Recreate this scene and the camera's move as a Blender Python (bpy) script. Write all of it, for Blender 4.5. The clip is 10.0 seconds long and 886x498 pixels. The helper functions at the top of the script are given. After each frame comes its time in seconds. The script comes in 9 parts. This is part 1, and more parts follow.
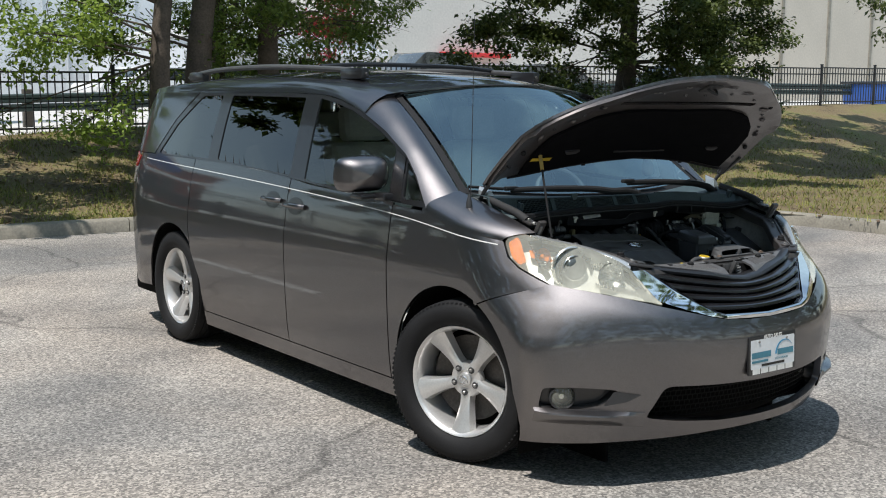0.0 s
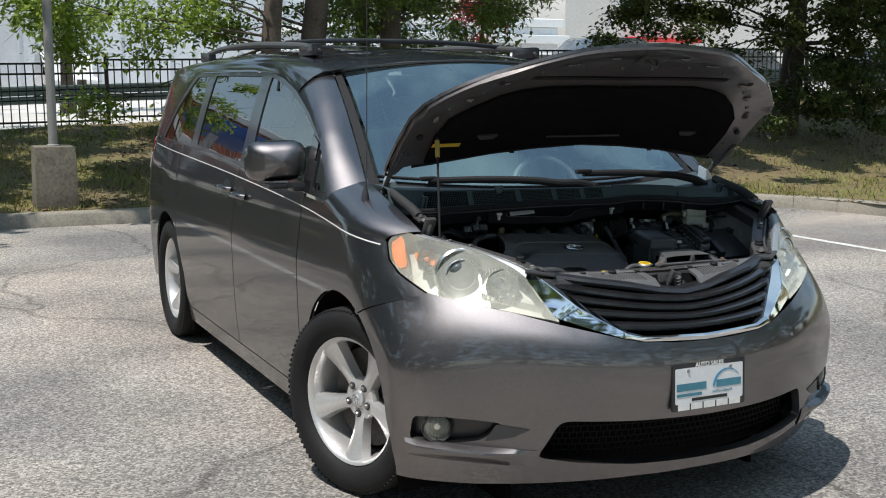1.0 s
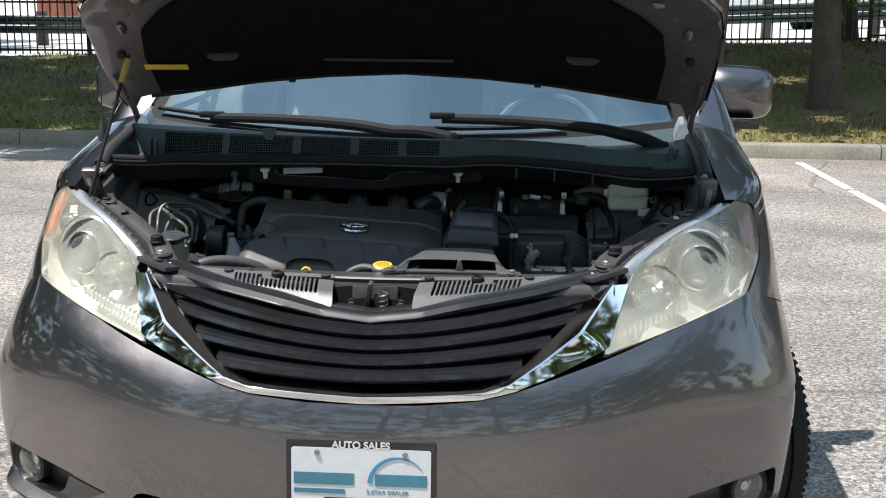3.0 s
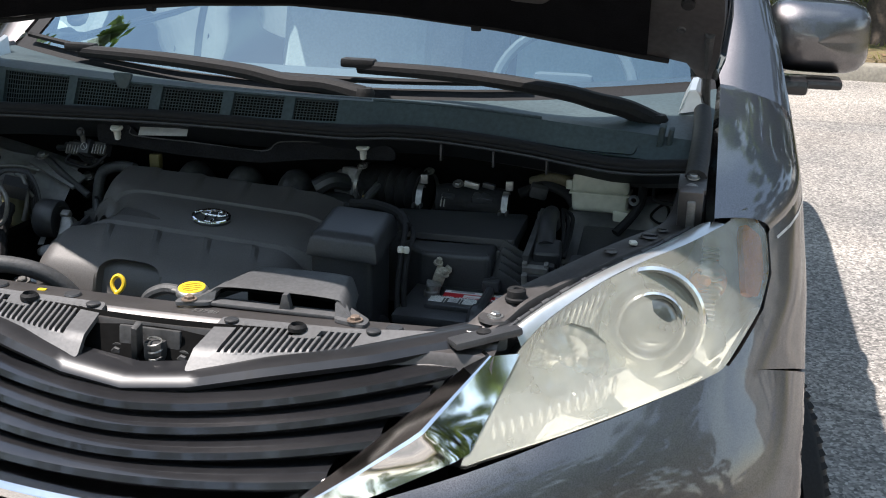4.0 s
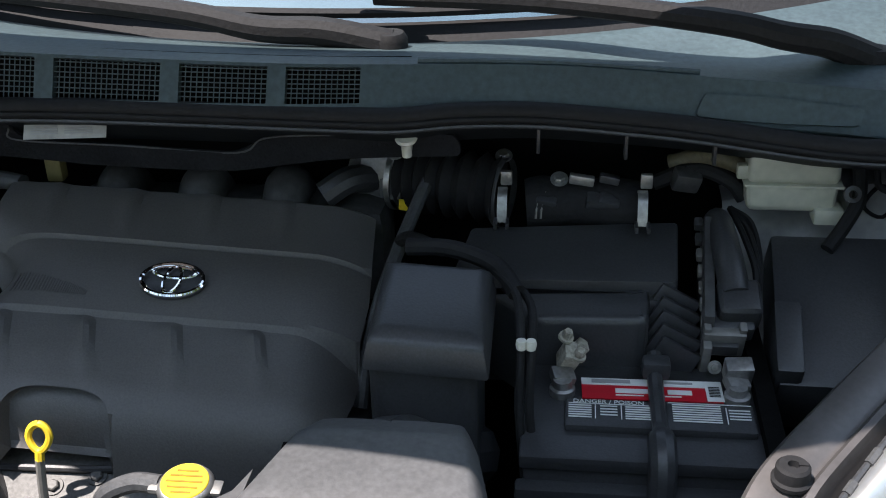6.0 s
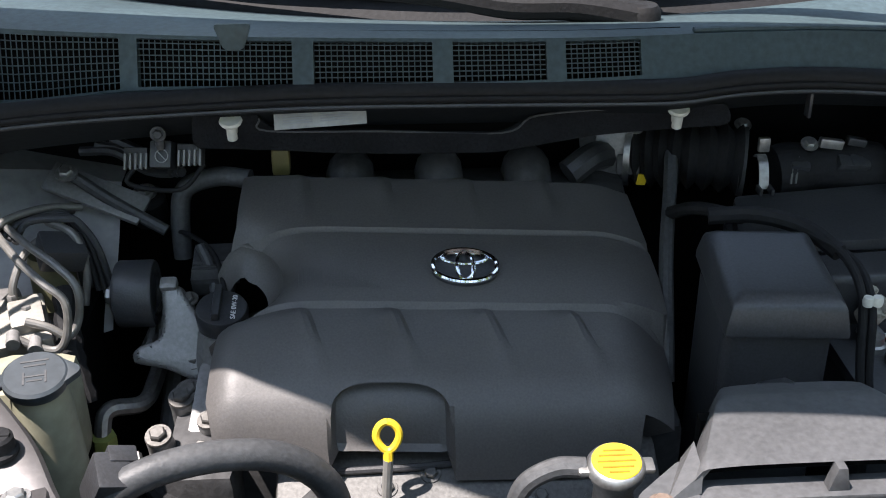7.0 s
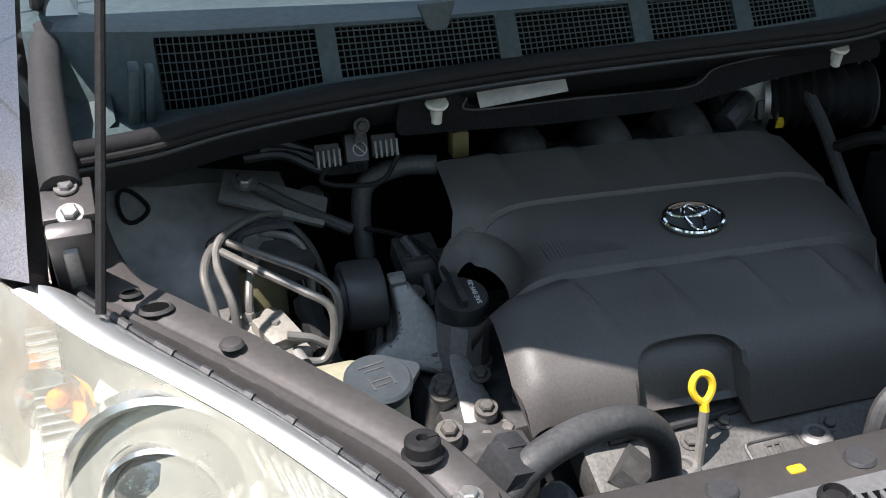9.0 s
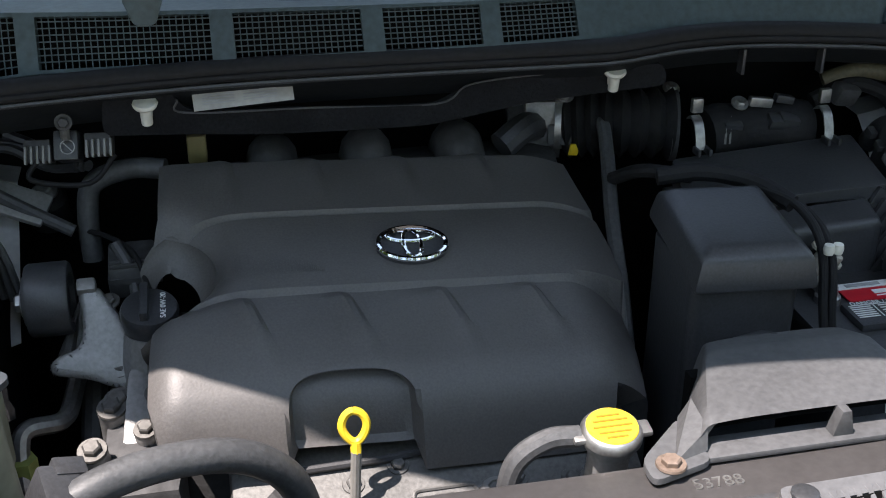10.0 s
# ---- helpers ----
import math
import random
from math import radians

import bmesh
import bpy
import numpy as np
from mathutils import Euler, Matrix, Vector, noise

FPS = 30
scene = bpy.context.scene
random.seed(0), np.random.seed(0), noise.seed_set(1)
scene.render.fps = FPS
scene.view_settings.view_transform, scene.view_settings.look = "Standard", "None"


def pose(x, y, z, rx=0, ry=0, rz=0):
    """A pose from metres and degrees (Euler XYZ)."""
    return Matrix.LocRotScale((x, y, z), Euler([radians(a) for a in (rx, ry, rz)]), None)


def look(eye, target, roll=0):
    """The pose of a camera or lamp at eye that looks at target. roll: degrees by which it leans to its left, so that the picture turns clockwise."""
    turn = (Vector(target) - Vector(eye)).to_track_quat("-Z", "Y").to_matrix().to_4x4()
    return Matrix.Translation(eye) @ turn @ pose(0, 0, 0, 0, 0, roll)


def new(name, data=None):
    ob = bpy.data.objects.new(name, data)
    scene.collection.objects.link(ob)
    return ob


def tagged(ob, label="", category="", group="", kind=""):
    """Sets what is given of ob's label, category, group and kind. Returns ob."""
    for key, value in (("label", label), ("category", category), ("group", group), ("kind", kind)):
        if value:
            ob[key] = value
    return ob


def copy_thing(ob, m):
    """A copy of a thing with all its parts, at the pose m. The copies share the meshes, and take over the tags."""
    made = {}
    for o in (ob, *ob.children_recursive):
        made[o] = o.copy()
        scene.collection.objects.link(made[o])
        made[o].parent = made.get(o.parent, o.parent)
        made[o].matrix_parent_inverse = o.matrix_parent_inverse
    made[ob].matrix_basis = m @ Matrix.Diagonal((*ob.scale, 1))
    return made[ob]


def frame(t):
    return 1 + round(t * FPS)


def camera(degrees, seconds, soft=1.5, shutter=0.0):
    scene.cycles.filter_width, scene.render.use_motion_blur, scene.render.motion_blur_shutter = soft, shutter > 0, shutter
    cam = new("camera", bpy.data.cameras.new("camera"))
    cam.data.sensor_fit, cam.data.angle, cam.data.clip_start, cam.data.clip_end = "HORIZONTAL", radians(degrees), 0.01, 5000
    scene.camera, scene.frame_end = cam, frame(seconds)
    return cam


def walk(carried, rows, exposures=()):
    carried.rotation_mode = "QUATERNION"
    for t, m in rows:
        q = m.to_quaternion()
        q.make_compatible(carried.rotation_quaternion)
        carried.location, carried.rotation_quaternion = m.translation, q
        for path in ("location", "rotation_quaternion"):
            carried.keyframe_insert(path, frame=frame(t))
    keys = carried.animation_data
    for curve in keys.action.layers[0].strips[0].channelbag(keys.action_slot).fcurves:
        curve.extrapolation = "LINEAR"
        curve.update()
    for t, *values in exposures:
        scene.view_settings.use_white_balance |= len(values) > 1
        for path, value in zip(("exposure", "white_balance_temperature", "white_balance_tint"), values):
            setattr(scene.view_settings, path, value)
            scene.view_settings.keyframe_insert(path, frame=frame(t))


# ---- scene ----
cam = camera(42.6, 10.0, soft=1.05)
PATH = [
    (0, (-3.893, -2.845, 1.58), (-2.714, -1.251, 1.316), 0.5),
    (0.5, (-3.195, -2.898, 1.555), (-2.158, -1.209, 1.289), 0.4),
    (1, (-2.458, -2.912, 1.539), (-1.597, -1.13, 1.253), 0.2),
    (1.5, (-1.684, -2.85, 1.514), (-1.04, -0.983, 1.2), -0.0),
    (1.8, (-1.223, -2.751, 1.526), (-0.73, -0.842, 1.192), -0.1),
    (2, (-0.932, -2.7, 1.504), (-0.542, -0.769, 1.157), -0.2),
    (2.5, (-0.24, -2.442, 1.478), (-0.121, -0.482, 1.099), 0.2),
    (3, (0.305, -2.069, 1.468), (0.176, -0.115, 1.058), 0.6),
    (3.2, (0.478, -1.904, 1.492), (0.271, 0.035, 1.047), 1.1),
    (4.3, (0.806, -0.837, 1.507), (0.34, 0.997, 0.859), 1.5),
    (4.5, (0.808, -0.672, 1.505), (0.344, 1.147, 0.815), 1.4),
    (5, (0.757, -0.377, 1.52), (0.35, 1.407, 0.714), 0.4),
    (5.5, (0.59, -0.302, 1.538), (0.281, 1.456, 0.635), -0.8),
    (5.7, (0.49, -0.3, 1.573), (0.212, 1.435, 0.617), -1.4),
    (6.8, (-0.095, -0.314, 1.529), (-0.046, 1.453, 0.593), -0.2),
    (7, (-0.198, -0.309, 1.536), (-0.099, 1.447, 0.583), -0.3),
    (7.5, (-0.447, -0.273, 1.53), (-0.243, 1.46, 0.551), -1.4),
    (8, (-0.626, -0.261, 1.535), (-0.278, 1.444, 0.549), -1.9),
    (8.5, (-0.72, -0.252, 1.529), (-0.244, 1.428, 0.554), -1.8),
    (9, (-0.721, -0.217, 1.5), (-0.195, 1.465, 0.554), -1.5),
    (9.5, (-0.55, -0.222, 1.479), (-0.088, 1.492, 0.559), -1.2),
    (10, (-0.299, -0.254, 1.458), (0.069, 1.485, 0.541), 0.0),
]
EXPOSURES = [(0, 0.05, 6500, 10), (2, 0.22, 6550, 11), (3.2, 0.62, 6600, 13), (4.4, 0.95, 6700, 15), (5.5, 1.1, 6700, 16), (7, 1.47, 6650, 17), (7.5, 1.44, 6600, 17), (8.5, 1.08, 6600, 15), (9.5, 1.32, 6750, 17), (10, 1.48, 6800, 18)]
walk(cam, [(t, look(eye, target, roll)) for t, eye, target, roll in PATH], EXPOSURES)

# ---------------------------------------------------------------- daylight
SUN_DIR = Vector((0.38, 0.128, -1.0)).normalized()
world = bpy.data.worlds.new("sky")
scene.world = world
world.use_nodes = True
wn, wl = world.node_tree.nodes, world.node_tree.links
sky = wn.new("ShaderNodeTexSky")
sky.sky_type, sky.sun_disc = "NISHITA", False
sky.sun_elevation = math.asin(-SUN_DIR.z)
sky.sun_rotation = math.atan2(-SUN_DIR.x, -SUN_DIR.y)
sky.dust_density, sky.air_density, sky.ozone_density = 0.25, 1.0, 1.0
# drifting fair-weather clouds
wtc, wno, wra, wmx = wn.new("ShaderNodeTexCoord"), wn.new("ShaderNodeTexNoise"), wn.new("ShaderNodeValToRGB"), wn.new("ShaderNodeMix")
wno.inputs["Scale"].default_value, wno.inputs["Detail"].default_value, wno.inputs["Roughness"].default_value = 2.6, 6, 0.5
wra.color_ramp.elements[0].position, wra.color_ramp.elements[1].position = 0.47, 0.68
wra.color_ramp.elements[0].color, wra.color_ramp.elements[1].color = (0.18, 0.18, 0.18, 1), (0.75, 0.75, 0.75, 1)
wmx.data_type = "RGBA"
wmx.inputs["B"].default_value = (5.4, 7.2, 8.0, 1)
wl.new(wtc.outputs["Generated"], wno.inputs["Vector"])
wl.new(wno.outputs["Fac"], wra.inputs["Fac"])
wl.new(wra.outputs["Color"], wmx.inputs["Factor"])
wl.new(sky.outputs[0], wmx.inputs["A"])
wl.new(wmx.outputs["Result"], wn["Background"].inputs["Color"])
wn["Background"].inputs["Strength"].default_value = 0.145
sun = new("sun", bpy.data.lights.new("sun", "SUN"))
sun.data.energy, sun.data.angle, sun.data.color = 4.8, radians(0.53), (1.0, 0.965, 0.915)
sun.matrix_world = look((0, 0, 20), Vector((0, 0, 20)) + SUN_DIR)

# ---------------------------------------------------------------- materials
def nodes_of(name):
    m = bpy.data.materials.new(name)
    m.use_nodes = True
    return m, m.node_tree.nodes, m.node_tree.links, m.node_tree.nodes["Principled BSDF"]


def mat(name, color, rough=0.5, metal=0.0, var=0.25, scale=6.0, fine=60.0, bump=0.0, coat=0.0, spec=0.5, color2=None, rvar=0.1, coat_rough=0.03):
    """A surface with two scales of variation: broad stains and fine grain, and fine relief."""
    m, n, l, b = nodes_of(name)
    tc = n.new("ShaderNodeTexCoord")
    broad = n.new("ShaderNodeTexNoise")
    broad.inputs["Scale"].default_value, broad.inputs["Detail"].default_value = scale, 6
    grain = n.new("ShaderNodeTexNoise")
    grain.inputs["Scale"].default_value, grain.inputs["Detail"].default_value = fine, 4
    l.new(tc.outputs["Object"], broad.inputs["Vector"])
    l.new(tc.outputs["Object"], grain.inputs["Vector"])
    mix = n.new("ShaderNodeMath")
    mix.operation = "ADD"
    l.new(broad.outputs["Fac"], mix.inputs[0])
    l.new(grain.outputs["Fac"], mix.inputs[1])
    ramp = n.new("ShaderNodeValToRGB")
    half = n.new("ShaderNodeMath")
    half.operation, half.inputs[1].default_value = "MULTIPLY", 0.5
    l.new(mix.outputs[0], half.inputs[0])
    l.new(half.outputs[0], ramp.inputs["Fac"])
    c2 = color2 or [min(1, c * (1 + var)) for c in color]
    c1 = [c * (1 - var) for c in color] if not color2 else color
    ramp.color_ramp.elements[0].position, ramp.color_ramp.elements[1].position = 0.36, 0.64
    ramp.color_ramp.elements[0].color, ramp.color_ramp.elements[1].color = (*c1, 1), (*c2, 1)
    l.new(ramp.outputs["Color"], b.inputs["Base Color"])
    rr = n.new("ShaderNodeMapRange")
    rr.inputs["To Min"].default_value, rr.inputs["To Max"].default_value = max(0.0, rough - rvar), min(1, rough + rvar)
    l.new(broad.outputs["Fac"], rr.inputs["Value"])
    l.new(rr.outputs["Result"], b.inputs["Roughness"])
    b.inputs["Metallic"].default_value = metal
    b.inputs["Specular IOR Level"].default_value = spec
    b.inputs["Coat Weight"].default_value, b.inputs["Coat Roughness"].default_value = coat, coat_rough
    if bump:
        bp = n.new("ShaderNodeBump")
        bp.inputs["Strength"].default_value, bp.inputs["Distance"].default_value = bump, 0.004
        l.new(grain.outputs["Fac"], bp.inputs["Height"])
        l.new(bp.outputs["Normal"], b.inputs["Normal"])
    return m


def glass(name, tint, alpha, rough=0.0, ior=1.45, gloss=(1, 1, 1)):
    """Thin pane: a mix of tinted see-through and mirror-like gloss by Fresnel."""
    m, n, l, b = nodes_of(name)
    n.remove(b)
    tr = n.new("ShaderNodeBsdfTransparent")
    tr.inputs["Color"].default_value = (*tint, 1)
    gl = n.new("ShaderNodeBsdfGlossy")
    gl.inputs["Roughness"].default_value = rough
    gl.inputs["Color"].default_value = (*gloss, 1)
    fr = n.new("ShaderNodeFresnel")
    fr.inputs["IOR"].default_value = ior
    add = n.new("ShaderNodeMath")
    add.operation, add.inputs[1].default_value, add.use_clamp = "ADD", alpha, True
    mx = n.new("ShaderNodeMixShader")
    l.new(fr.outputs[0], add.inputs[0])
    l.new(add.outputs[0], mx.inputs[0])
    l.new(tr.outputs[0], mx.inputs[1])
    l.new(gl.outputs[0], mx.inputs[2])
    l.new(mx.outputs[0], n["Material Output"].inputs["Surface"])
    return m


def paint():
    """Grey-brown metallic car paint: dark ground coat, flakes that flare towards the sun, clear lacquer, faint dust."""
    m, n, l, b = nodes_of("grey_mica_paint")
    n.remove(b)
    tc = n.new("ShaderNodeTexCoord")
    fl = n.new("ShaderNodeTexVoronoi")
    fl.inputs["Scale"].default_value = 900
    l.new(tc.outputs["Object"], fl.inputs["Vector"])
    ramp = n.new("ShaderNodeValToRGB")
    ramp.color_ramp.elements[0].color, ramp.color_ramp.elements[1].color = (0.135, 0.127, 0.130, 1), (0.275, 0.260, 0.266, 1)
    l.new(fl.outputs["Color"], ramp.inputs["Fac"])
    dust = n.new("ShaderNodeTexNoise")
    dust.inputs["Scale"].default_value, dust.inputs["Detail"].default_value = 3.0, 8
    l.new(tc.outputs["Object"], dust.inputs["Vector"])
    flake = n.new("ShaderNodeBsdfGlossy")
    flake.distribution = "BECKMANN"
    flake.inputs["Roughness"].default_value = 0.50
    l.new(ramp.outputs["Color"], flake.inputs["Color"])
    ground = n.new("ShaderNodeBsdfDiffuse")
    ground.inputs["Color"].default_value = (0.027, 0.0255, 0.0265, 1)
    base = n.new("ShaderNodeMixShader")
    base.inputs[0].default_value = 0.75
    l.new(ground.outputs[0], base.inputs[1])
    l.new(flake.outputs[0], base.inputs[2])
    coat = n.new("ShaderNodeBsdfGlossy")
    cr = n.new("ShaderNodeMapRange")
    cr.inputs["From Min"].default_value, cr.inputs["From Max"].default_value = 0.4, 0.75
    cr.inputs["To Min"].default_value, cr.inputs["To Max"].default_value = 0.03, 0.09
    l.new(dust.outputs["Fac"], cr.inputs["Value"])
    l.new(cr.outputs["Result"], coat.inputs["Roughness"])
    fr = n.new("ShaderNodeFresnel")
    fr.inputs["IOR"].default_value = 1.72
    top = n.new("ShaderNodeMixShader")
    l.new(fr.outputs[0], top.inputs[0])
    l.new(base.outputs[0], top.inputs[1])
    l.new(coat.outputs[0], top.inputs[2])
    l.new(top.outputs[0], n["Material Output"].inputs["Surface"])
    return m


PAINT = paint()
PAINT_INNER = mat("dull_grey_inner_paint", (0.115, 0.103, 0.102), 0.34, 0.5, 0.2, 8, 90, 0.03, coat=0.4)
TIEBAR = mat("grey_painted_steel", (0.092, 0.086, 0.085), 0.42, 0.5, 0.12, 14, 160, 0.03)
BLACK = mat("black_moulded_plastic", (0.038, 0.039, 0.042), 0.38, 0, 0.25, 9, 350, 0.08)
COVER = mat("grained_charcoal_plastic", (0.086, 0.081, 0.078), 0.5, 0, 0.18, 7, 420, 0.08)
DUSTY = mat("dusty_grey_plastic", (0.105, 0.105, 0.108), 0.46, 0.05, 0.2, 9, 160, 0.05)
SCOOP = mat("dusty_black_plastic", (0.075, 0.076, 0.079), 0.5, 0, 0.25, 9, 160, 0.08)
PIPE = mat("grey_coated_pipe", (0.20, 0.195, 0.185), 0.45, 0.3, 0.2, 20, 90)
COWL = mat("weathered_bluegrey_plastic", (0.038, 0.060, 0.066), 0.55, 0, 0.3, 5, 130, 0.1)
GLOSSBLACK = mat("gloss_black_plastic", (0.014, 0.014, 0.016), 0.36, 0, 0.2, 8, 90, 0.0, 0.4)
PAD = mat("black_felt_pad", (0.007, 0.007, 0.008), 0.95, 0, 0.3, 18, 300, 0.4, spec=0.03)
RUBBER = mat("black_rubber", (0.011, 0.011, 0.012), 0.72, 0, 0.3, 9, 160, 0.2, spec=0.3)
HOSE = mat("grey_rubber_hose", (0.055, 0.056, 0.058), 0.55, 0, 0.3, 14, 200, 0.15)
DARK = mat("grimy_dark_metal", (0.055, 0.055, 0.056), 0.65, 0.2, 0.4, 9, 80, 0.3)
# near-black: real underbody parts, and painted shade in gaps and voids
SHELL = mat("black_underbody_and_shade", (0.004, 0.004, 0.004), 0.85, 0, 0.3, 9, 80, 0.2, spec=0.08)
STEEL = mat("bare_steel", (0.34, 0.335, 0.325), 0.42, 0.85, 0.25, 18, 160, 0.1)
CASTING = mat("cast_aluminium", (0.26, 0.255, 0.25), 0.5, 0.5, 0.18, 12, 220, 0.1)
TOWER = mat("grey_primer_metal", (0.37, 0.365, 0.36), 0.42, 0.3, 0.2, 5, 60, 0.05)
ALLOY = mat("silver_painted_alloy", (0.70, 0.69, 0.68), 0.33, 0.65, 0.08, 6, 120, 0.0, 0.5)
CHROME = mat("chrome", (0.80, 0.81, 0.82), 0.06, 1.0, 0.04, 8, 60, rvar=0.03)
WHITEPL = mat("white_nylon", (0.62, 0.60, 0.53), 0.5, 0, 0.12, 14, 120)
TANK = mat("milky_translucent_plastic", (0.46, 0.46, 0.38), 0.45, 0, 0.15, 7, 60)
YELLOW = mat("yellow_plastic", (0.72, 0.50, 0.03), 0.42, 0, 0.15, 16, 140)
AMBER = mat("amber_lens", (0.78, 0.22, 0.012), 0.15, 0, 0.2, 14, 60, coat=0.6)
RED = mat("red_lens", (0.45, 0.012, 0.012), 0.12, 0, 0.2, 14, 60, coat=0.6)
REDLABEL = mat("red_label_print", (0.52, 0.010, 0.022), 0.35, 0, 0.06, 14, 60)
WHITELABEL = mat("white_label_print", (0.74, 0.74, 0.72), 0.4, 0, 0.08, 14, 60)
GREYINK = mat("grey_ink", (0.33, 0.33, 0.33), 0.5, 0, 0.08, 14, 60)
BLUEINK = mat("blue_ink", (0.05, 0.28, 0.48), 0.35, 0, 0.1, 14, 60)
TEALINK = mat("teal_ink", (0.06, 0.22, 0.30), 0.35, 0, 0.1, 14, 60)
BLACKINK = mat("black_ink", (0.015, 0.015, 0.015), 0.4, 0, 0.05, 14, 60)
PINSTRIPE = mat("white_pinstripe", (0.72, 0.71, 0.68), 0.3, 0, 0.06, 14, 60, coat=0.5)
BOLT = mat("stained_bolt_steel", (0.13, 0.125, 0.118), 0.5, 0.6, 0.3, 30, 160, 0.1)
SEAT = mat("light_grey_leather", (0.52, 0.53, 0.50), 0.6, 0, 0.15, 8, 120, 0.1)
TRIM = mat("grey_cabin_trim", (0.36, 0.37, 0.36), 0.65, 0, 0.15, 8, 120, 0.1)
DASH = mat("dark_grey_dash", (0.10, 0.11, 0.115), 0.6, 0, 0.15, 8, 160, 0.15)
GLASS_SIDE = glass("tinted_privacy_glass", (0.018, 0.02, 0.02), 0.02, 0.0, 1.5)
GLASS_FRONT = glass("clear_side_glass", (0.66, 0.74, 0.71), 0.02, 0.0, 1.5)
GLASS_WS = glass("windscreen_glass", (0.62, 0.84, 0.86), 0.24, 0.0, 1.52, (0.78, 0.97, 1.0))
SILVER = mat("satin_silver_flange", (0.56, 0.57, 0.57), 0.32, 0.8, 0.08, 10, 60)
REFLECT = mat("lamp_reflector", (0.74, 0.745, 0.72), 0.16, 0.9, 0.12, 24, 60)
HOUSING = mat("pale_lamp_housing", (0.64, 0.64, 0.58), 0.35, 0.25, 0.12, 24, 60)


def lens_material():
    """Sun-hazed clear polycarbonate: patchy milky bloom over a see-through lens."""
    m, n, l, b = nodes_of("hazed_lens")
    n.remove(b)
    tc = n.new("ShaderNodeTexCoord")
    hz = n.new("ShaderNodeTexNoise")
    hz.inputs["Scale"].default_value, hz.inputs["Detail"].default_value = 7.0, 7
    l.new(tc.outputs["Object"], hz.inputs["Vector"])
    mr = n.new("ShaderNodeMapRange")
    mr.inputs["From Min"].default_value, mr.inputs["From Max"].default_value = 0.35, 0.7
    mr.inputs["To Min"].default_value, mr.inputs["To Max"].default_value = 0.17, 0.36
    l.new(hz.outputs["Fac"], mr.inputs["Value"])
    ge = n.new("ShaderNodeNewGeometry")
    sz = n.new("ShaderNodeSeparateXYZ")
    l.new(ge.outputs["Normal"], sz.inputs[0])
    az = n.new("ShaderNodeMath")
    az.operation = "ABSOLUTE"
    l.new(sz.outputs["Z"], az.inputs[0])
    mz = n.new("ShaderNodeMapRange")
    mz.inputs["From Min"].default_value, mz.inputs["From Max"].default_value = 0.38, 0.78
    mz.inputs["To Min"].default_value, mz.inputs["To Max"].default_value = 0.0, 0.28
    l.new(az.outputs[0], mz.inputs["Value"])
    hs_ = n.new("ShaderNodeMath")
    hs_.operation, hs_.use_clamp = "ADD", True
    l.new(mr.outputs["Result"], hs_.inputs[0])
    l.new(mz.outputs["Result"], hs_.inputs[1])
    tr = n.new("ShaderNodeBsdfTransparent")
    tr.inputs["Color"].default_value = (0.94, 0.95, 0.92, 1)
    df = n.new("ShaderNodeBsdfDiffuse")
    df.inputs["Color"].default_value = (0.53, 0.53, 0.46, 1)
    m1 = n.new("ShaderNodeMixShader")
    l.new(hs_.outputs[0], m1.inputs[0])
    l.new(tr.outputs[0], m1.inputs[1])
    l.new(df.outputs[0], m1.inputs[2])
    gl = n.new("ShaderNodeBsdfGlossy")
    gl.inputs["Roughness"].default_value = 0.08
    fr = n.new("ShaderNodeFresnel")
    fr.inputs["IOR"].default_value = 1.5
    m2 = n.new("ShaderNodeMixShader")
    l.new(fr.outputs[0], m2.inputs[0])
    l.new(m1.outputs[0], m2.inputs[1])
    l.new(gl.outputs[0], m2.inputs[2])
    l.new(m2.outputs[0], n["Material Output"].inputs["Surface"])
    return m


LENS = lens_material()

# ---------------------------------------------------------------- mesh tools
from mathutils import geometry


def spline(xs, ys):
    """A smooth curve through knots (monotone-safe cubic)."""
    xs, ys = [float(a) for a in xs], [float(a) for a in ys]
    d = [(ys[i + 1] - ys[i]) / (xs[i + 1] - xs[i]) for i in range(len(xs) - 1)]
    m = [d[0]] + [0.0 if d[i - 1] * d[i] <= 0 else 2 * d[i - 1] * d[i] / (d[i - 1] + d[i]) for i in range(1, len(d))] + [d[-1]]

    def f(x):
        if x <= xs[0]:
            return ys[0] + m[0] * (x - xs[0])
        if x >= xs[-1]:
            return ys[-1] + m[-1] * (x - xs[-1])
        i = max(j for j in range(len(xs) - 1) if xs[j] <= x)
        h = xs[i + 1] - xs[i]
        t = (x - xs[i]) / h
        return ((2 * t ** 3 - 3 * t * t + 1) * ys[i] + (t ** 3 - 2 * t * t + t) * h * m[i] + (3 * t * t - 2 * t ** 3) * ys[i + 1] + (t ** 3 - t * t) * h * m[i + 1])
    return f


def finish(bm, smooth=35):
    bmesh.ops.recalc_face_normals(bm, faces=bm.faces)
    me = bpy.data.meshes.new("m")
    bm.to_mesh(me)
    bm.free()
    if smooth:
        me.shade_smooth()
        me.set_sharp_from_angle(angle=radians(smooth))
    return me


def part(name, bm, material, parent=None, label="", smooth=35):
    me = bm if isinstance(bm, bpy.types.Mesh) else finish(bm, smooth)
    if not me.materials:
        me.materials.append(material)
    ob = new(name, me)
    ob.parent = parent
    return tagged(ob, label)


def thing(name, label, category, group="", kind=""):
    return tagged(new(name), label, category, group, kind)


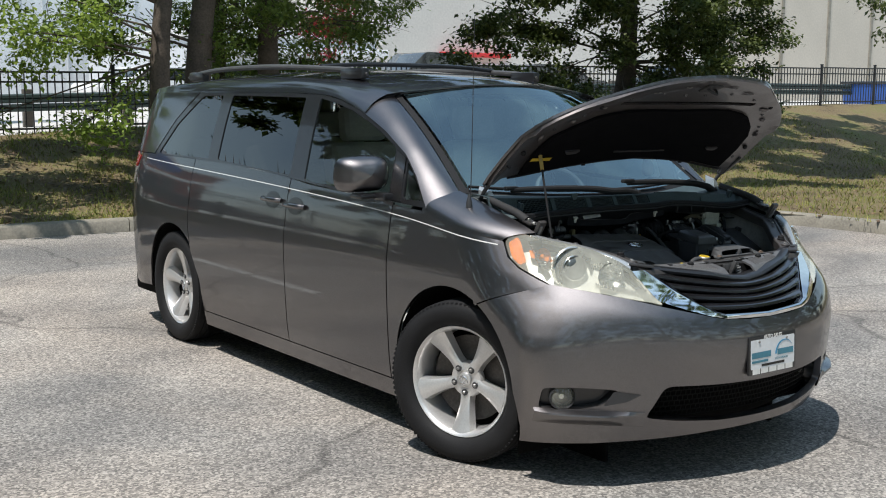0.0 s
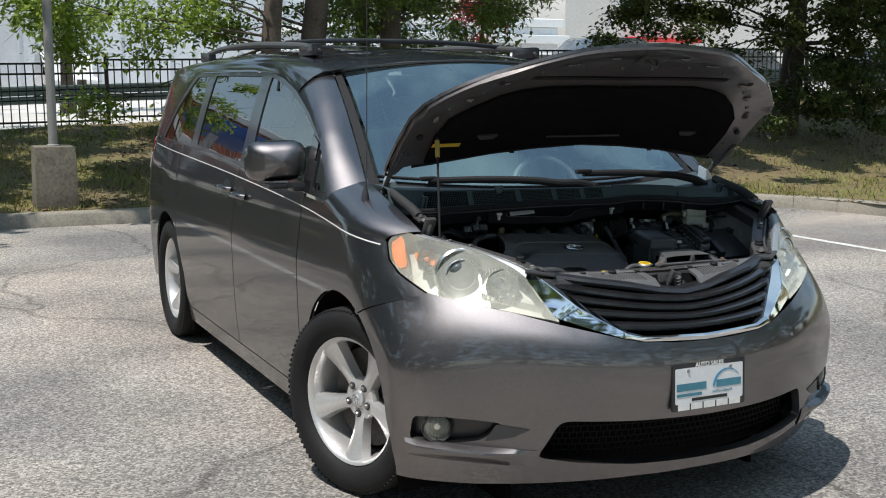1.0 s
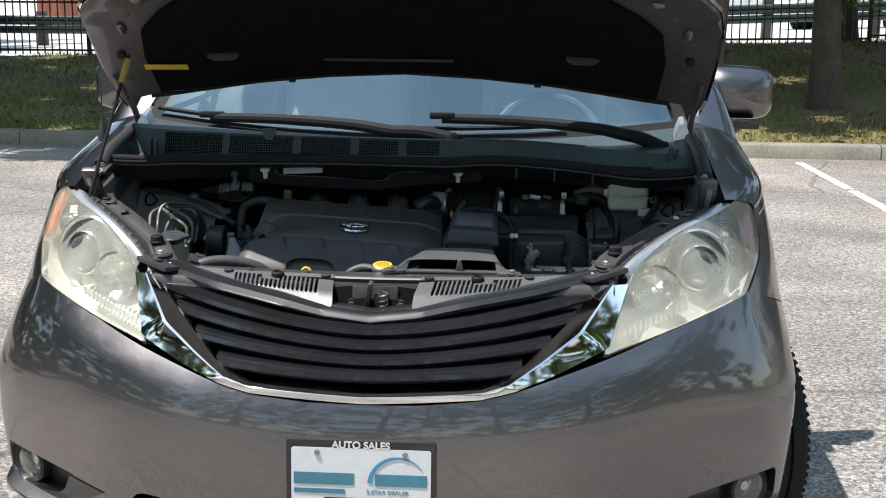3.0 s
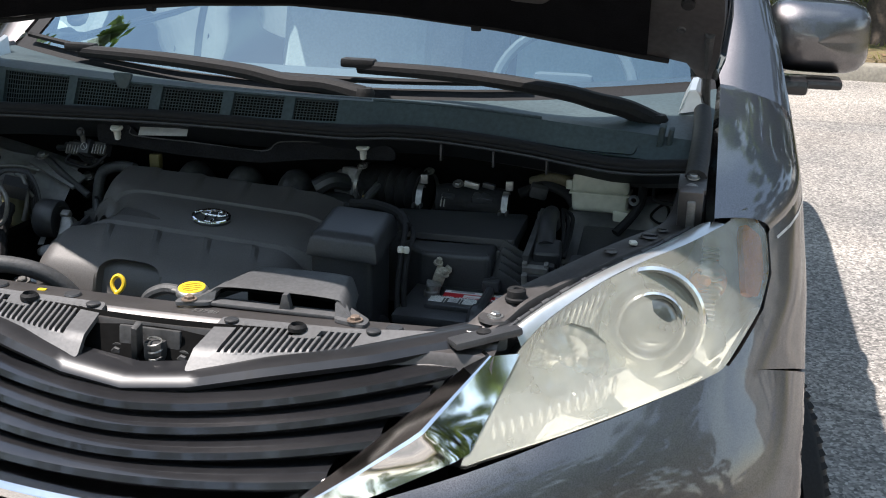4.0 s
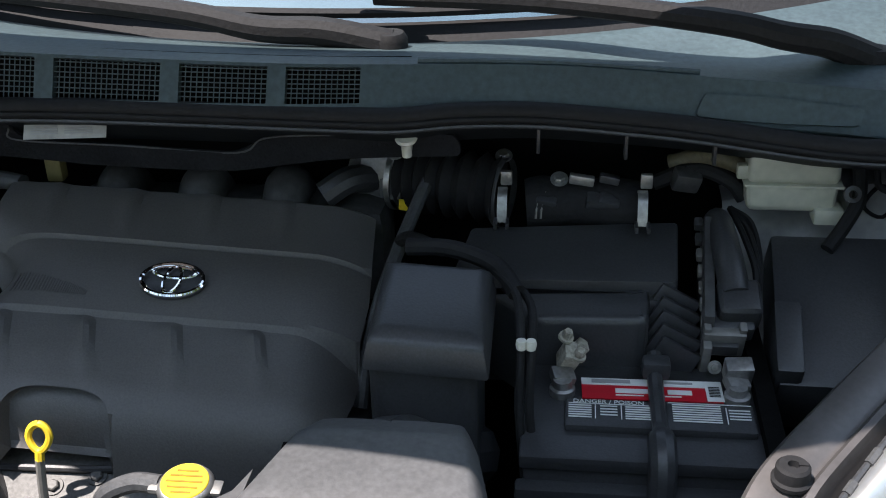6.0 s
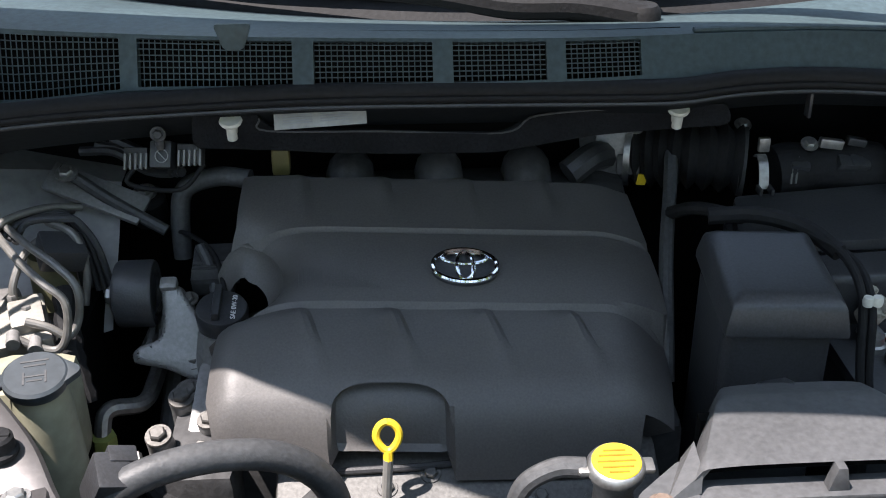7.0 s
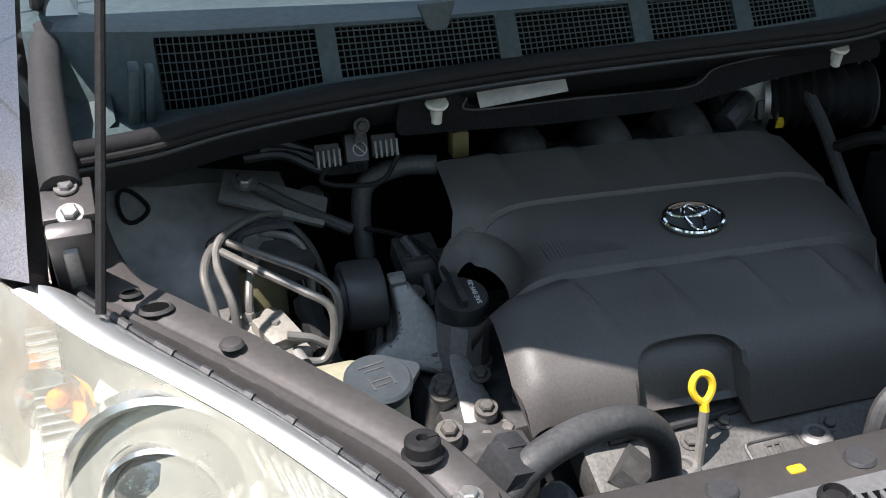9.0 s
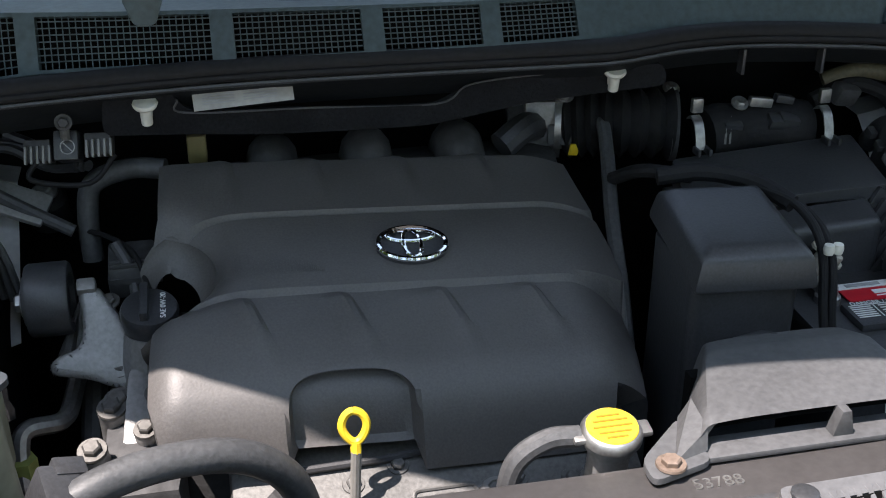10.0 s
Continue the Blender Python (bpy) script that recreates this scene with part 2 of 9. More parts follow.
def add_box(bm, c, s, bevel=0.0, rot=None, seg=2, taper=1.0):
    """A box of size s round c; taper narrows its top."""
    r = bmesh.ops.create_cube(bm, size=1)
    vs = r["verts"]
    for v in vs:
        k = taper if v.co.z > 0 else 1
        v.co = Vector((v.co.x * s[0] * k, v.co.y * s[1] * k, v.co.z * s[2]))
    if bevel:
        es = list({e for v in vs for e in v.link_edges})
        g = bmesh.ops.bevel(bm, geom=es, offset=bevel, segments=seg, profile=0.6, affect="EDGES")
        vs = list({v for f in g["faces"] for v in f.verts} | {v for v in vs if v.is_valid})
    m = Matrix.Translation(c) @ (rot.to_matrix().to_4x4() if rot else Matrix())
    for v in vs:
        v.co = m @ v.co
    return vs


def add_lathe(bm, prof, m=None, seg=24, arc=None):
    """Turns a profile of (radius, height) about z, then places it by m."""
    m = m or Matrix()
    rings = []
    for r, h in prof:
        if r < 1e-6:
            rings.append([bm.verts.new(m @ Vector((0, 0, h)))])
        else:
            rings.append([bm.verts.new(m @ Vector((r * math.cos(2 * math.pi * i / seg), r * math.sin(2 * math.pi * i / seg), h))) for i in range(seg)])
    for a, b in zip(rings, rings[1:]):
        for i in range(seg):
            j = (i + 1) % seg
            q = [a[i % len(a)], a[j % len(a)], b[j % len(b)], b[i % len(b)]]
            q = list(dict.fromkeys(q))
            if len(q) > 2:
                bm.faces.new(q)


def smooth_path(pts, n=6):
    pts = [Vector(p) for p in pts]
    if len(pts) < 3:
        return pts
    ext = [2 * pts[0] - pts[1]] + pts + [2 * pts[-1] - pts[-2]]
    out = []
    for i in range(1, len(ext) - 2):
        p0, p1, p2, p3 = ext[i - 1:i + 3]
        for k in range(n):
            t = k / n
            out.append(0.5 * ((2 * p1) + (p2 - p0) * t + (2 * p0 - 5 * p1 + 4 * p2 - p3) * t * t + (3 * p1 - p0 - 3 * p2 + p3) * t ** 3))
    out.append(pts[-1])
    return out


def add_tube(bm, pts, r, seg=10, n=6, cap=True, ridges=0.0):
    """A round hose or pipe along a smooth path; r may be a function of 0..1."""
    path = smooth_path(pts, n)
    prev, up = [], None
    for i, p in enumerate(path):
        t = (path[min(i + 1, len(path) - 1)] - path[max(i - 1, 0)]).normalized()
        up = (up - t * up.dot(t)).normalized() if up and (up - t * up.dot(t)).length > 1e-4 else t.orthogonal().normalized()
        s = t.cross(up)
        rad = r(i / (len(path) - 1)) if callable(r) else r
        if ridges:
            rad *= 1 + (ridges if i % 2 else -ridges)
        ring = [bm.verts.new(p + rad * (math.cos(2 * math.pi * k / seg) * up + math.sin(2 * math.pi * k / seg) * s)) for k in range(seg)]
        if prev:
            for k in range(seg):
                bm.faces.new((prev[k], prev[(k + 1) % seg], ring[(k + 1) % seg], ring[k]))
        elif cap:
            bm.faces.new(ring[::-1])
        prev = ring
    if cap:
        bm.faces.new(prev)


def add_grid(bm, fn, nu, nv, close=False):
    """A sheet from fn(u, v), u and v in 0..1."""
    rows = [[bm.verts.new(fn(i / nu, j / nv)) for i in range(nu + 1)] for j in range(nv + 1)]
    for a, b in zip(rows, rows[1:]):
        for i in range(nu):
            bm.faces.new((a[i], a[i + 1], b[i + 1], b[i]))
    return rows


def add_prism(bm, poly, m, depth, bevel=0.0, seg=2):
    """A flat outline (x, y) raised by depth along z, placed by m."""
    lo = [bm.verts.new((x, y, 0)) for x, y in poly]
    f = bm.faces.new(lo)
    g = bmesh.ops.extrude_face_region(bm, geom=[f])
    hi = [v for v in g["geom"] if isinstance(v, bmesh.types.BMVert)]
    for v in hi:
        v.co.z += depth
    vs = lo + hi
    if bevel:
        top = [e for e in g["geom"] if isinstance(e, bmesh.types.BMEdge)]
        sides = [e for v in lo for e in v.link_edges if e.other_vert(v) in hi]
        b = bmesh.ops.bevel(bm, geom=top + sides, offset=bevel, segments=seg, profile=0.6, affect="EDGES")
        vs = list({v for fc in b["faces"] for v in fc.verts} | {v for v in vs if v.is_valid})
    for v in vs:
        v.co = m @ v.co


def inside(p, poly):
    x, y, c = p[0], p[1], False
    for (x1, y1), (x2, y2) in zip(poly, poly[1:] + poly[:1]):
        if (y1 > y) != (y2 > y) and x < (x2 - x1) * (y - y1) / (y2 - y1) + x1:
            c = not c
    return c


def dense(poly, step):
    out = []
    for a, b in zip(poly, poly[1:] + poly[:1]):
        k = max(1, int(math.dist(a, b) / step))
        out += [(a[0] + (b[0] - a[0]) * i / k, a[1] + (b[1] - a[1]) * i / k) for i in range(k)]
    return out


def rounded(poly, r=0.02, n=4):
    """The outline with its corners rounded off."""
    out = []
    for i, p in enumerate(poly):
        p, a, b = Vector(p), Vector(poly[i - 1]), Vector(poly[(i + 1) % len(poly)])
        ra, rb = min(r, (a - p).length * 0.45), min(r, (b - p).length * 0.45)
        s, e = p + (a - p).normalized() * ra, p + (b - p).normalized() * rb
        out += [tuple((1 - t) ** 2 * s + 2 * t * (1 - t) * p + t * t * e) for t in [k / n for k in range(n + 1)]]
    return out


def add_panel(bm, outer, place, res=0.03, holes=(), lip=0.0, creases=()):
    """A curved sheet: a flat outline with holes, filled evenly and laid onto place(u, v) -> point.
    lip: depth of the folded edge behind it."""
    loops = [dense(list(outer), res)] + [dense(list(h), res) for h in holes]
    pts, edges = [], []
    for lp in loops:
        o = len(pts)
        pts += [Vector(p) for p in lp]
        edges += [(o + i, o + (i + 1) % len(lp)) for i in range(len(lp))]
    for lp in creases:
        o = len(pts)
        pts += [Vector(p) for p in lp]
        edges += [(o + i, o + i + 1) for i in range(len(lp) - 1)]
    xs, ys = [p.x for p in pts], [p.y for p in pts]
    rim = np.array([(p.x, p.y) for p in pts])
    nx, ny = int((max(xs) - min(xs)) / res) + 1, int((max(ys) - min(ys)) / res) + 1
    for i in range(nx):
        for j in range(ny):
            p = (min(xs) + (i + 0.5 + 0.01 * (j % 2)) * res, min(ys) + (j + 0.5) * res)
            if inside(p, loops[0]) and not any(inside(p, h) for h in loops[1:]) and np.min(np.hypot(rim[:, 0] - p[0], rim[:, 1] - p[1])) > res * 0.45:
                pts.append(Vector(p))
    v2, e2, f2, *_ = geometry.delaunay_2d_cdt(pts, edges, [], 0, 1e-7)
    e_ = 1e-3
    vs = [bm.verts.new(place(p.x, p.y)) for p in v2]
    used = set()
    faces = []
    for f in f2:
        c = sum((v2[i] for i in f), Vector((0, 0))) / len(f)
        if inside(c, loops[0]) and not any(inside(c, h) for h in loops[1:]):
            faces.append(bm.faces.new([vs[i] for i in f]))
            used.update(f)
    if lip:
        fs = set(faces)
        rimed = [e for e in {e for f in faces for e in f.edges} if sum(f in fs for f in e.link_faces) == 1]
        low = {}
        for e in rimed:
            for v in e.verts:
                if v not in low:
                    i = vs.index(v)
                    p = v2[i]
                    n = (place(p.x + e_, p.y) - place(p.x - e_, p.y)).cross(place(p.x, p.y + e_) - place(p.x, p.y - e_))
                    low[v] = bm.verts.new(v.co - lip * n.normalized())
        for e in rimed:
            a, b = e.verts
            bm.faces.new((a, b, low[b], low[a]))
    for i, v in enumerate(vs):
        if i not in used:
            bm.verts.remove(v)


def text_mesh(body, size, m, depth=0.0004, bold=0.0):
    cu = bpy.data.curves.new("t", "FONT")
    cu.body, cu.size, cu.extrude, cu.offset, cu.align_x, cu.align_y = body, size, depth, bold, "CENTER", "CENTER"
    ob = bpy.data.objects.new("t", cu)
    me = bpy.data.meshes.new_from_object(ob)
    bpy.data.objects.remove(ob)
    me.transform(m)
    return me


def frame_at(origin, right, up):
    """A matrix whose x is right, y is up and z faces out."""
    r = Vector(right).normalized()
    z = r.cross(Vector(up)).normalized()
    u = z.cross(r)
    m = Matrix((r, u, z)).transposed().to_4x4()
    m.translation = origin
    return m

# ---------------------------------------------------------------- the car park and what lies behind it
def asphalt():
    m, n, l, b = nodes_of("worn_asphalt")
    tc = n.new("ShaderNodeTexCoord")
    vo = n.new("ShaderNodeTexVoronoi")
    vo.inputs["Scale"].default_value = 100
    l.new(tc.outputs["Object"], vo.inputs["Vector"])
    no = n.new("ShaderNodeTexNoise")
    no.inputs["Scale"].default_value, no.inputs["Detail"].default_value = 45, 6
    l.new(tc.outputs["Object"], no.inputs["Vector"])
    big = n.new("ShaderNodeTexNoise")
    big.inputs["Scale"].default_value, big.inputs["Detail"].default_value, big.inputs["Distortion"].default_value = 0.55, 7, 0.6
    mp = n.new("ShaderNodeMapping")
    mp.inputs["Scale"].default_value = (0.7, 1.2, 1)
    l.new(tc.outputs["Object"], mp.inputs["Vector"])
    l.new(mp.outputs["Vector"], big.inputs["Vector"])
    r1 = n.new("ShaderNodeValToRGB")
    e = r1.color_ramp.elements
    e[0].position, e[0].color, e[1].position, e[1].color = 0.16, (0.09, 0.09, 0.092, 1), 0.86, (0.60, 0.59, 0.575, 1)
    mid = e.new(0.55)
    mid.color = (0.30, 0.296, 0.29, 1)
    ad = n.new("ShaderNodeMix")
    ad.data_type = "FLOAT"
    ad.inputs["Factor"].default_value = 0.45
    sep = n.new("ShaderNodeSeparateColor")
    l.new(vo.outputs["Color"], sep.inputs[0])
    l.new(sep.outputs[0], ad.inputs["A"])
    l.new(no.outputs["Fac"], ad.inputs["B"])
    l.new(ad.outputs["Result"], r1.inputs["Fac"])
    r2 = n.new("ShaderNodeValToRGB")
    e = r2.color_ramp.elements
    e[0].position, e[0].color, e[1].position, e[1].color = 0.34, (0.60, 0.59, 0.58, 1), 0.64, (1.15, 1.10, 1.03, 1)
    l.new(big.outputs["Fac"], r2.inputs["Fac"])
    worn = n.new("ShaderNodeTexNoise")
    worn.inputs["Scale"].default_value, worn.inputs["Detail"].default_value, worn.inputs["Distortion"].default_value = 0.33, 5, 1.2
    l.new(tc.outputs["Object"], worn.inputs["Vector"])
    wr = n.new("ShaderNodeValToRGB")
    e = wr.color_ramp.elements
    e[0].position, e[0].color, e[1].position, e[1].color = 0.40, (0.93, 0.92, 0.91, 1), 0.62, (1.15, 1.07, 1.0, 1)
    l.new(worn.outputs["Fac"], wr.inputs["Fac"])
    crack = n.new("ShaderNodeTexVoronoi")
    crack.feature = "DISTANCE_TO_EDGE"
    crack.inputs["Scale"].default_value = 0.22
    wob = n.new("ShaderNodeMix")
    wob.data_type, wob.blend_type = "RGBA", "ADD"
    wob.inputs["Factor"].default_value = 0.9
    l.new(tc.outputs["Object"], wob.inputs["A"])
    l.new(big.outputs["Color"], wob.inputs["B"])
    l.new(wob.outputs["Result"], crack.inputs["Vector"])
    ck = n.new("ShaderNodeMapRange")
    ck.inputs["From Min"].default_value, ck.inputs["From Max"].default_value = 0.0, 0.006
    ck.inputs["To Min"].default_value, ck.inputs["To Max"].default_value = 0.55, 1.0
    l.new(crack.outputs["Distance"], ck.inputs["Value"])
    mc = n.new("ShaderNodeMix")
    mc.data_type, mc.blend_type = "RGBA", "MULTIPLY"
    mc.inputs["Factor"].default_value = 1.0
    l.new(wr.outputs["Color"], mc.inputs["A"])
    l.new(ck.outputs["Result"], mc.inputs["B"])
    ml = n.new("ShaderNodeMix")
    ml.data_type, ml.blend_type = "RGBA", "MULTIPLY"
    ml.inputs["Factor"].default_value = 1.0
    l.new(r2.outputs["Color"], ml.inputs["A"])
    l.new(mc.outputs["Result"], ml.inputs["B"])
    mu = n.new("ShaderNodeMix")
    mu.data_type, mu.blend_type = "RGBA", "MULTIPLY"
    mu.inputs["Factor"].default_value = 1.0
    l.new(r1.outputs["Color"], mu.inputs["A"])
    l.new(ml.outputs["Result"], mu.inputs["B"])
    l.new(mu.outputs["Result"], b.inputs["Base Color"])
    b.inputs["Roughness"].default_value = 0.85
    bp = n.new("ShaderNodeBump")
    bp.inputs["Strength"].default_value, bp.inputs["Distance"].default_value = 0.7, 0.006
    l.new(ad.outputs["Result"], bp.inputs["Height"])
    l.new(bp.outputs["Normal"], b.inputs["Normal"])
    return m


def bank_soil():
    """Thin dry grass over soil and leaf litter."""
    m, n, l, b = nodes_of("dry_grass_bank")
    tc = n.new("ShaderNodeTexCoord")
    a = n.new("ShaderNodeTexNoise")
    a.inputs["Scale"].default_value, a.inputs["Detail"].default_value = 0.8, 6
    c = n.new("ShaderNodeTexNoise")
    c.inputs["Scale"].default_value, c.inputs["Detail"].default_value = 22, 8
    l.new(tc.outputs["Object"], a.inputs["Vector"])
    l.new(tc.outputs["Object"], c.inputs["Vector"])
    r = n.new("ShaderNodeValToRGB")
    e = r.color_ramp.elements
    e[0].position, e[0].color, e[1].position, e[1].color = 0.34, (0.062, 0.045, 0.026, 1), 0.62, (0.115, 0.130, 0.030, 1)
    k = e.new(0.5)
    k.color = (0.180, 0.135, 0.068, 1)
    mx = n.new("ShaderNodeMix")
    mx.data_type = "FLOAT"
    mx.inputs["Factor"].default_value = 0.5
    l.new(a.outputs["Fac"], mx.inputs["A"])
    l.new(c.outputs["Fac"], mx.inputs["B"])
    l.new(mx.outputs["Result"], r.inputs["Fac"])
    l.new(r.outputs["Color"], b.inputs["Base Color"])
    b.inputs["Roughness"].default_value = 0.95
    bp = n.new("ShaderNodeBump")
    bp.inputs["Strength"].default_value, bp.inputs["Distance"].default_value = 0.9, 0.03
    l.new(c.outputs["Fac"], bp.inputs["Height"])
    l.new(bp.outputs["Normal"], b.inputs["Normal"])
    return m


ASPHALT = asphalt()
BANK = bank_soil()
CONCRETE = mat("weathered_concrete", (0.24, 0.22, 0.18), 0.85, 0, 0.25, 3, 40, 0.4)
LINEPAINT = mat("worn_white_line_paint", (0.40, 0.40, 0.39), 0.8, 0, 0.3, 7, 60, 0.5, color2=(0.75, 0.74, 0.71))
FENCEBLACK = mat("black_fence_paint", (0.014, 0.014, 0.015), 0.45, 0, 0.2, 4, 60)
POSTGREY = mat("grey_painted_pole", (0.27, 0.265, 0.25), 0.55, 0.1, 0.15, 3, 60)
RAILGREEN = mat("dull_green_rail", (0.035, 0.055, 0.05), 0.55, 0.3, 0.2, 3, 60)
TIMBER = mat("weathered_post_timber", (0.11, 0.10, 0.085), 0.85, 0, 0.3, 4, 60, 0.3)
PALEPAVE = mat("pale_concrete_paving", (0.52, 0.50, 0.47), 0.85, 0, 0.15, 0.6, 20, 0.2)


def bank_z(x, y):
    """Height of the ground behind the kerb: a grass bank up to the fence, level paving beyond."""
    top = float(np.interp(x, [-60, -4.1, 0.7, 4, 9, 25, 60], [0.5, 0.70, 0.90, 1.0, 1.2, 1.5, 1.6]))
    t = min(1.0, max(0.0, (y - 10.05) / 6.1))
    z = 0.14 + (top - 0.14) * (t * 0.75 + 0.25 * t * t * (3 - 2 * t))
    if y > 16.6:
        z = top
    return z


bm = bmesh.new()
for a, b in (((-300, -300), (300, 10)),):
    add_grid(bm, lambda u, v: Vector((a[0] + (b[0] - a[0]) * u, a[1] + (b[1] - a[1]) * v, 0)), 6, 6)
tagged(part("ground", bm, ASPHALT), "worn grey asphalt of the car park", "ground", kind="structure")

# kerb: straight along the bank, then curving round towards the camera side on the far right
KERB = [(-60, 9.9), (-20, 9.9), (4.9, 9.9), (6.1, 9.65), (7.1, 9.05), (7.8, 8.1), (8.15, 7.0), (8.35, 5.8), (8.4, 4.5), (8.4, -40)]


def kerb_y(x):
    pts = [p for p in KERB if p[0] <= 8.36]
    return float(np.interp(x, [p[0] for p in pts], [p[1] for p in pts]))


kerb = thing("kerb", "weathered concrete kerb with joints along the grass bank", "kerb", kind="structure")
random.seed(3)
path = smooth_path([(x, y, 0) for x, y in KERB[2:9]], 8)
runs = [(Vector((-60 + 3.05 * i, 9.9, 0)), Vector((-60 + 3.05 * (i + 1) - 0.012, 9.9, 0))) for i in range(21)]
runs += [(Vector((4.05, 9.9, 0)), Vector((4.89, 9.9, 0)))]
runs += [(path[i], path[min(i + 4, len(path) - 1)] * 0.997 + path[i] * 0.003) for i in range(0, len(path) - 1, 4)]
runs += [(Vector((8.4, 4.48 - 3.05 * i, 0)), Vector((8.4, 4.48 - 3.05 * (i + 1) + 0.012, 0))) for i in range(10)]
for a, b in runs:
    bm = bmesh.new()
    d = (b - a).normalized()
    nrm = Vector((-d.y, d.x, 0))
    prof = [(0, -0.05), (0.015, 0.125), (0.04, 0.15), (0.165, 0.155), (0.18, 0.14), (0.18, -0.05)]
    k = max(1, int((b - a).length / 0.5))
    jit = random.uniform(-0.004, 0.004)
    rows = [[bm.verts.new(a + (b - a) * (i / k) + nrm * (o + jit) + Vector((0, 0, h + 0.5 * jit + random.uniform(-0.002, 0.002)))) for o, h in prof] for i in range(k + 1)]
    for r0, r1 in zip(rows, rows[1:]):
        for i in range(len(prof) - 1):
            bm.faces.new((r0[i], r0[i + 1], r1[i + 1], r1[i]))
    bm.faces.new(rows[0][::-1])
    bm.faces.new(rows[-1])
    part("kerb_stone", bm, CONCRETE, kerb, smooth=50)

bm = bmesh.new()


def bank_point(x, y):
    z = bank_z(x, y) + 0.05 * (noise.noise(Vector((x * 0.5, y * 0.5, 2.0))) + 0.4 * noise.noise(Vector((x * 2, y * 2, 5.0)))) * min(1, max(0.15, (y - 10) / 1.5))
    return Vector((x, y, z))


add_grid(bm, lambda u, v: bank_point(-60 + 68.35 * u, kerb_y(-60 + 68.35 * u) + 0.16 + (16.6 - kerb_y(-60 + 68.35 * u) - 0.16) * v), 230, 34)


def right_bank(u, v):
    y = -40 + 45.9 * v / 0.75 if v < 0.75 else 5.9 + 10.7 * (v - 0.75) * 4
    x = 8.34 + 0.2 * max(0, min(1, (6.2 - y) / 1.0))
    return bank_point(x + (60 - x) * u ** 1.5, y)


add_grid(bm, right_bank, 90, 90)
tagged(part("bank", bm, BANK), "grass bank with thin dry turf, soil and leaf litter", "grass", kind="structure")

bm = bmesh.new()
add_grid(bm, lambda u, v: Vector((-300 + 600 * u, 16.6 + 283 * v * v, bank_z(-300 + 600 * u, 17) - 0.02)), 40, 12)
tagged(part("road", bm, PALEPAVE), "pale concrete drive beyond the fence", "road", kind="structure")


def line_mark(x0, y0, x1, y1, w=0.10):
    bm = bmesh.new()
    a, b = Vector((x0, y0, 0.004)), Vector((x1, y1, 0.004))
    n_ = Vector((-(b - a).y, (b - a).x, 0)).normalized() * w / 2
    k = int((b - a).length / 0.08)
    random.seed(int(x0 * 10) + 77)
    L = [bm.verts.new(a + (b - a) * i / k + n_ * random.uniform(0.82, 1.05)) for i in range(k + 1)]
    R = [bm.verts.new(a + (b - a) * i / k - n_ * random.uniform(0.82, 1.05)) for i in range(k + 1)]
    for i in range(k):
        if random.random() > 0.03:
            bm.faces.new((L[i], L[i + 1], R[i + 1], R[i]))
    ob = part("parking_line", bm, LINEPAINT)
    tagged(ob, "worn white parking bay line on the asphalt", "road marking", "parking lines", "structure")


for x in (-7.75, -5.0, -2.28, 3.17, 5.9):
    line_mark(x, 4.5, x - 0.03, 9.6)


def blade_material(name, a, b):
    m, n, l, p = nodes_of(name)
    geo = n.new("ShaderNodeNewGeometry")
    ramp = n.new("ShaderNodeValToRGB")
    ramp.color_ramp.elements[0].color, ramp.color_ramp.elements[1].color = (*a, 1), (*b, 1)
    l.new(geo.outputs["Random Per Island"], ramp.inputs["Fac"])
    l.new(ramp.outputs["Color"], p.inputs["Base Color"])
    p.inputs["Roughness"].default_value = 0.7
    return m


def scatter(count, seed, make, patch):
    """Small single faces strewn over the bank, thicker in patches."""
    rng = random.Random(seed)
    vs, fs = [], []
    while len(fs) < count:
        x, t = rng.uniform(-13, 20), rng.random() ** 1.25
        y0 = kerb_y(x) + 0.18 if x < 8.3 else rng.uniform(1.0, 10.0)
        y = y0 + (16.5 - y0) * t
        if noise.noise(Vector((x * 0.7, y * 0.7, patch))) + 0.5 * noise.noise(Vector((x * 2.5, y * 2.5, patch))) < rng.uniform(-0.6, 0.35):
            continue
        q = make(rng, bank_point(x, y))
        o = len(vs)
        vs += q
        fs.append(tuple(range(o, o + len(q))))
    me = bpy.data.meshes.new("m")
    me.from_pydata([tuple(v) for v in vs], [], fs)
    me.update()
    return me


def blade(rng, p):
    h, a = rng.uniform(0.025, 0.085), rng.uniform(0, 6.28)
    w = Vector((math.cos(a), math.sin(a), 0)) * rng.uniform(0.004, 0.009)
    return [p - w, p + w, p + Vector((rng.gauss(0, 0.03), rng.gauss(0, 0.03), h))]


def dead_leaf(rng, p):
    a, r = rng.uniform(0, 6.28), rng.uniform(0.015, 0.045)
    u, w = Vector((math.cos(a), math.sin(a), rng.uniform(-0.4, 0.4))) * r, Vector((-math.sin(a), math.cos(a), rng.uniform(-0.4, 0.4))) * r * 0.55
    p = p + Vector((0, 0, 0.015))
    return [p - u, p + w, p + u, p - w]


tagged(part("grass", scatter(70000, 5, blade, 1.0), blade_material("grass_blades", (0.085, 0.13, 0.022), (0.30, 0.28, 0.06))), "short yellow-green turf blades on the bank", "grass", kind="stuff")
tagged(part("leaf_litter", scatter(12000, 6, dead_leaf, 9.0), blade_material("dead_leaves", (0.06, 0.035, 0.018), (0.24, 0.15, 0.08))), "dry brown fallen leaves on the bank", "leaves", kind="stuff")

# ---------------------------------------------------------------- iron fence on the bank, rail and lamp post
FENCE_Y, PITCH, TALL = 16.2, 2.47, 1.06


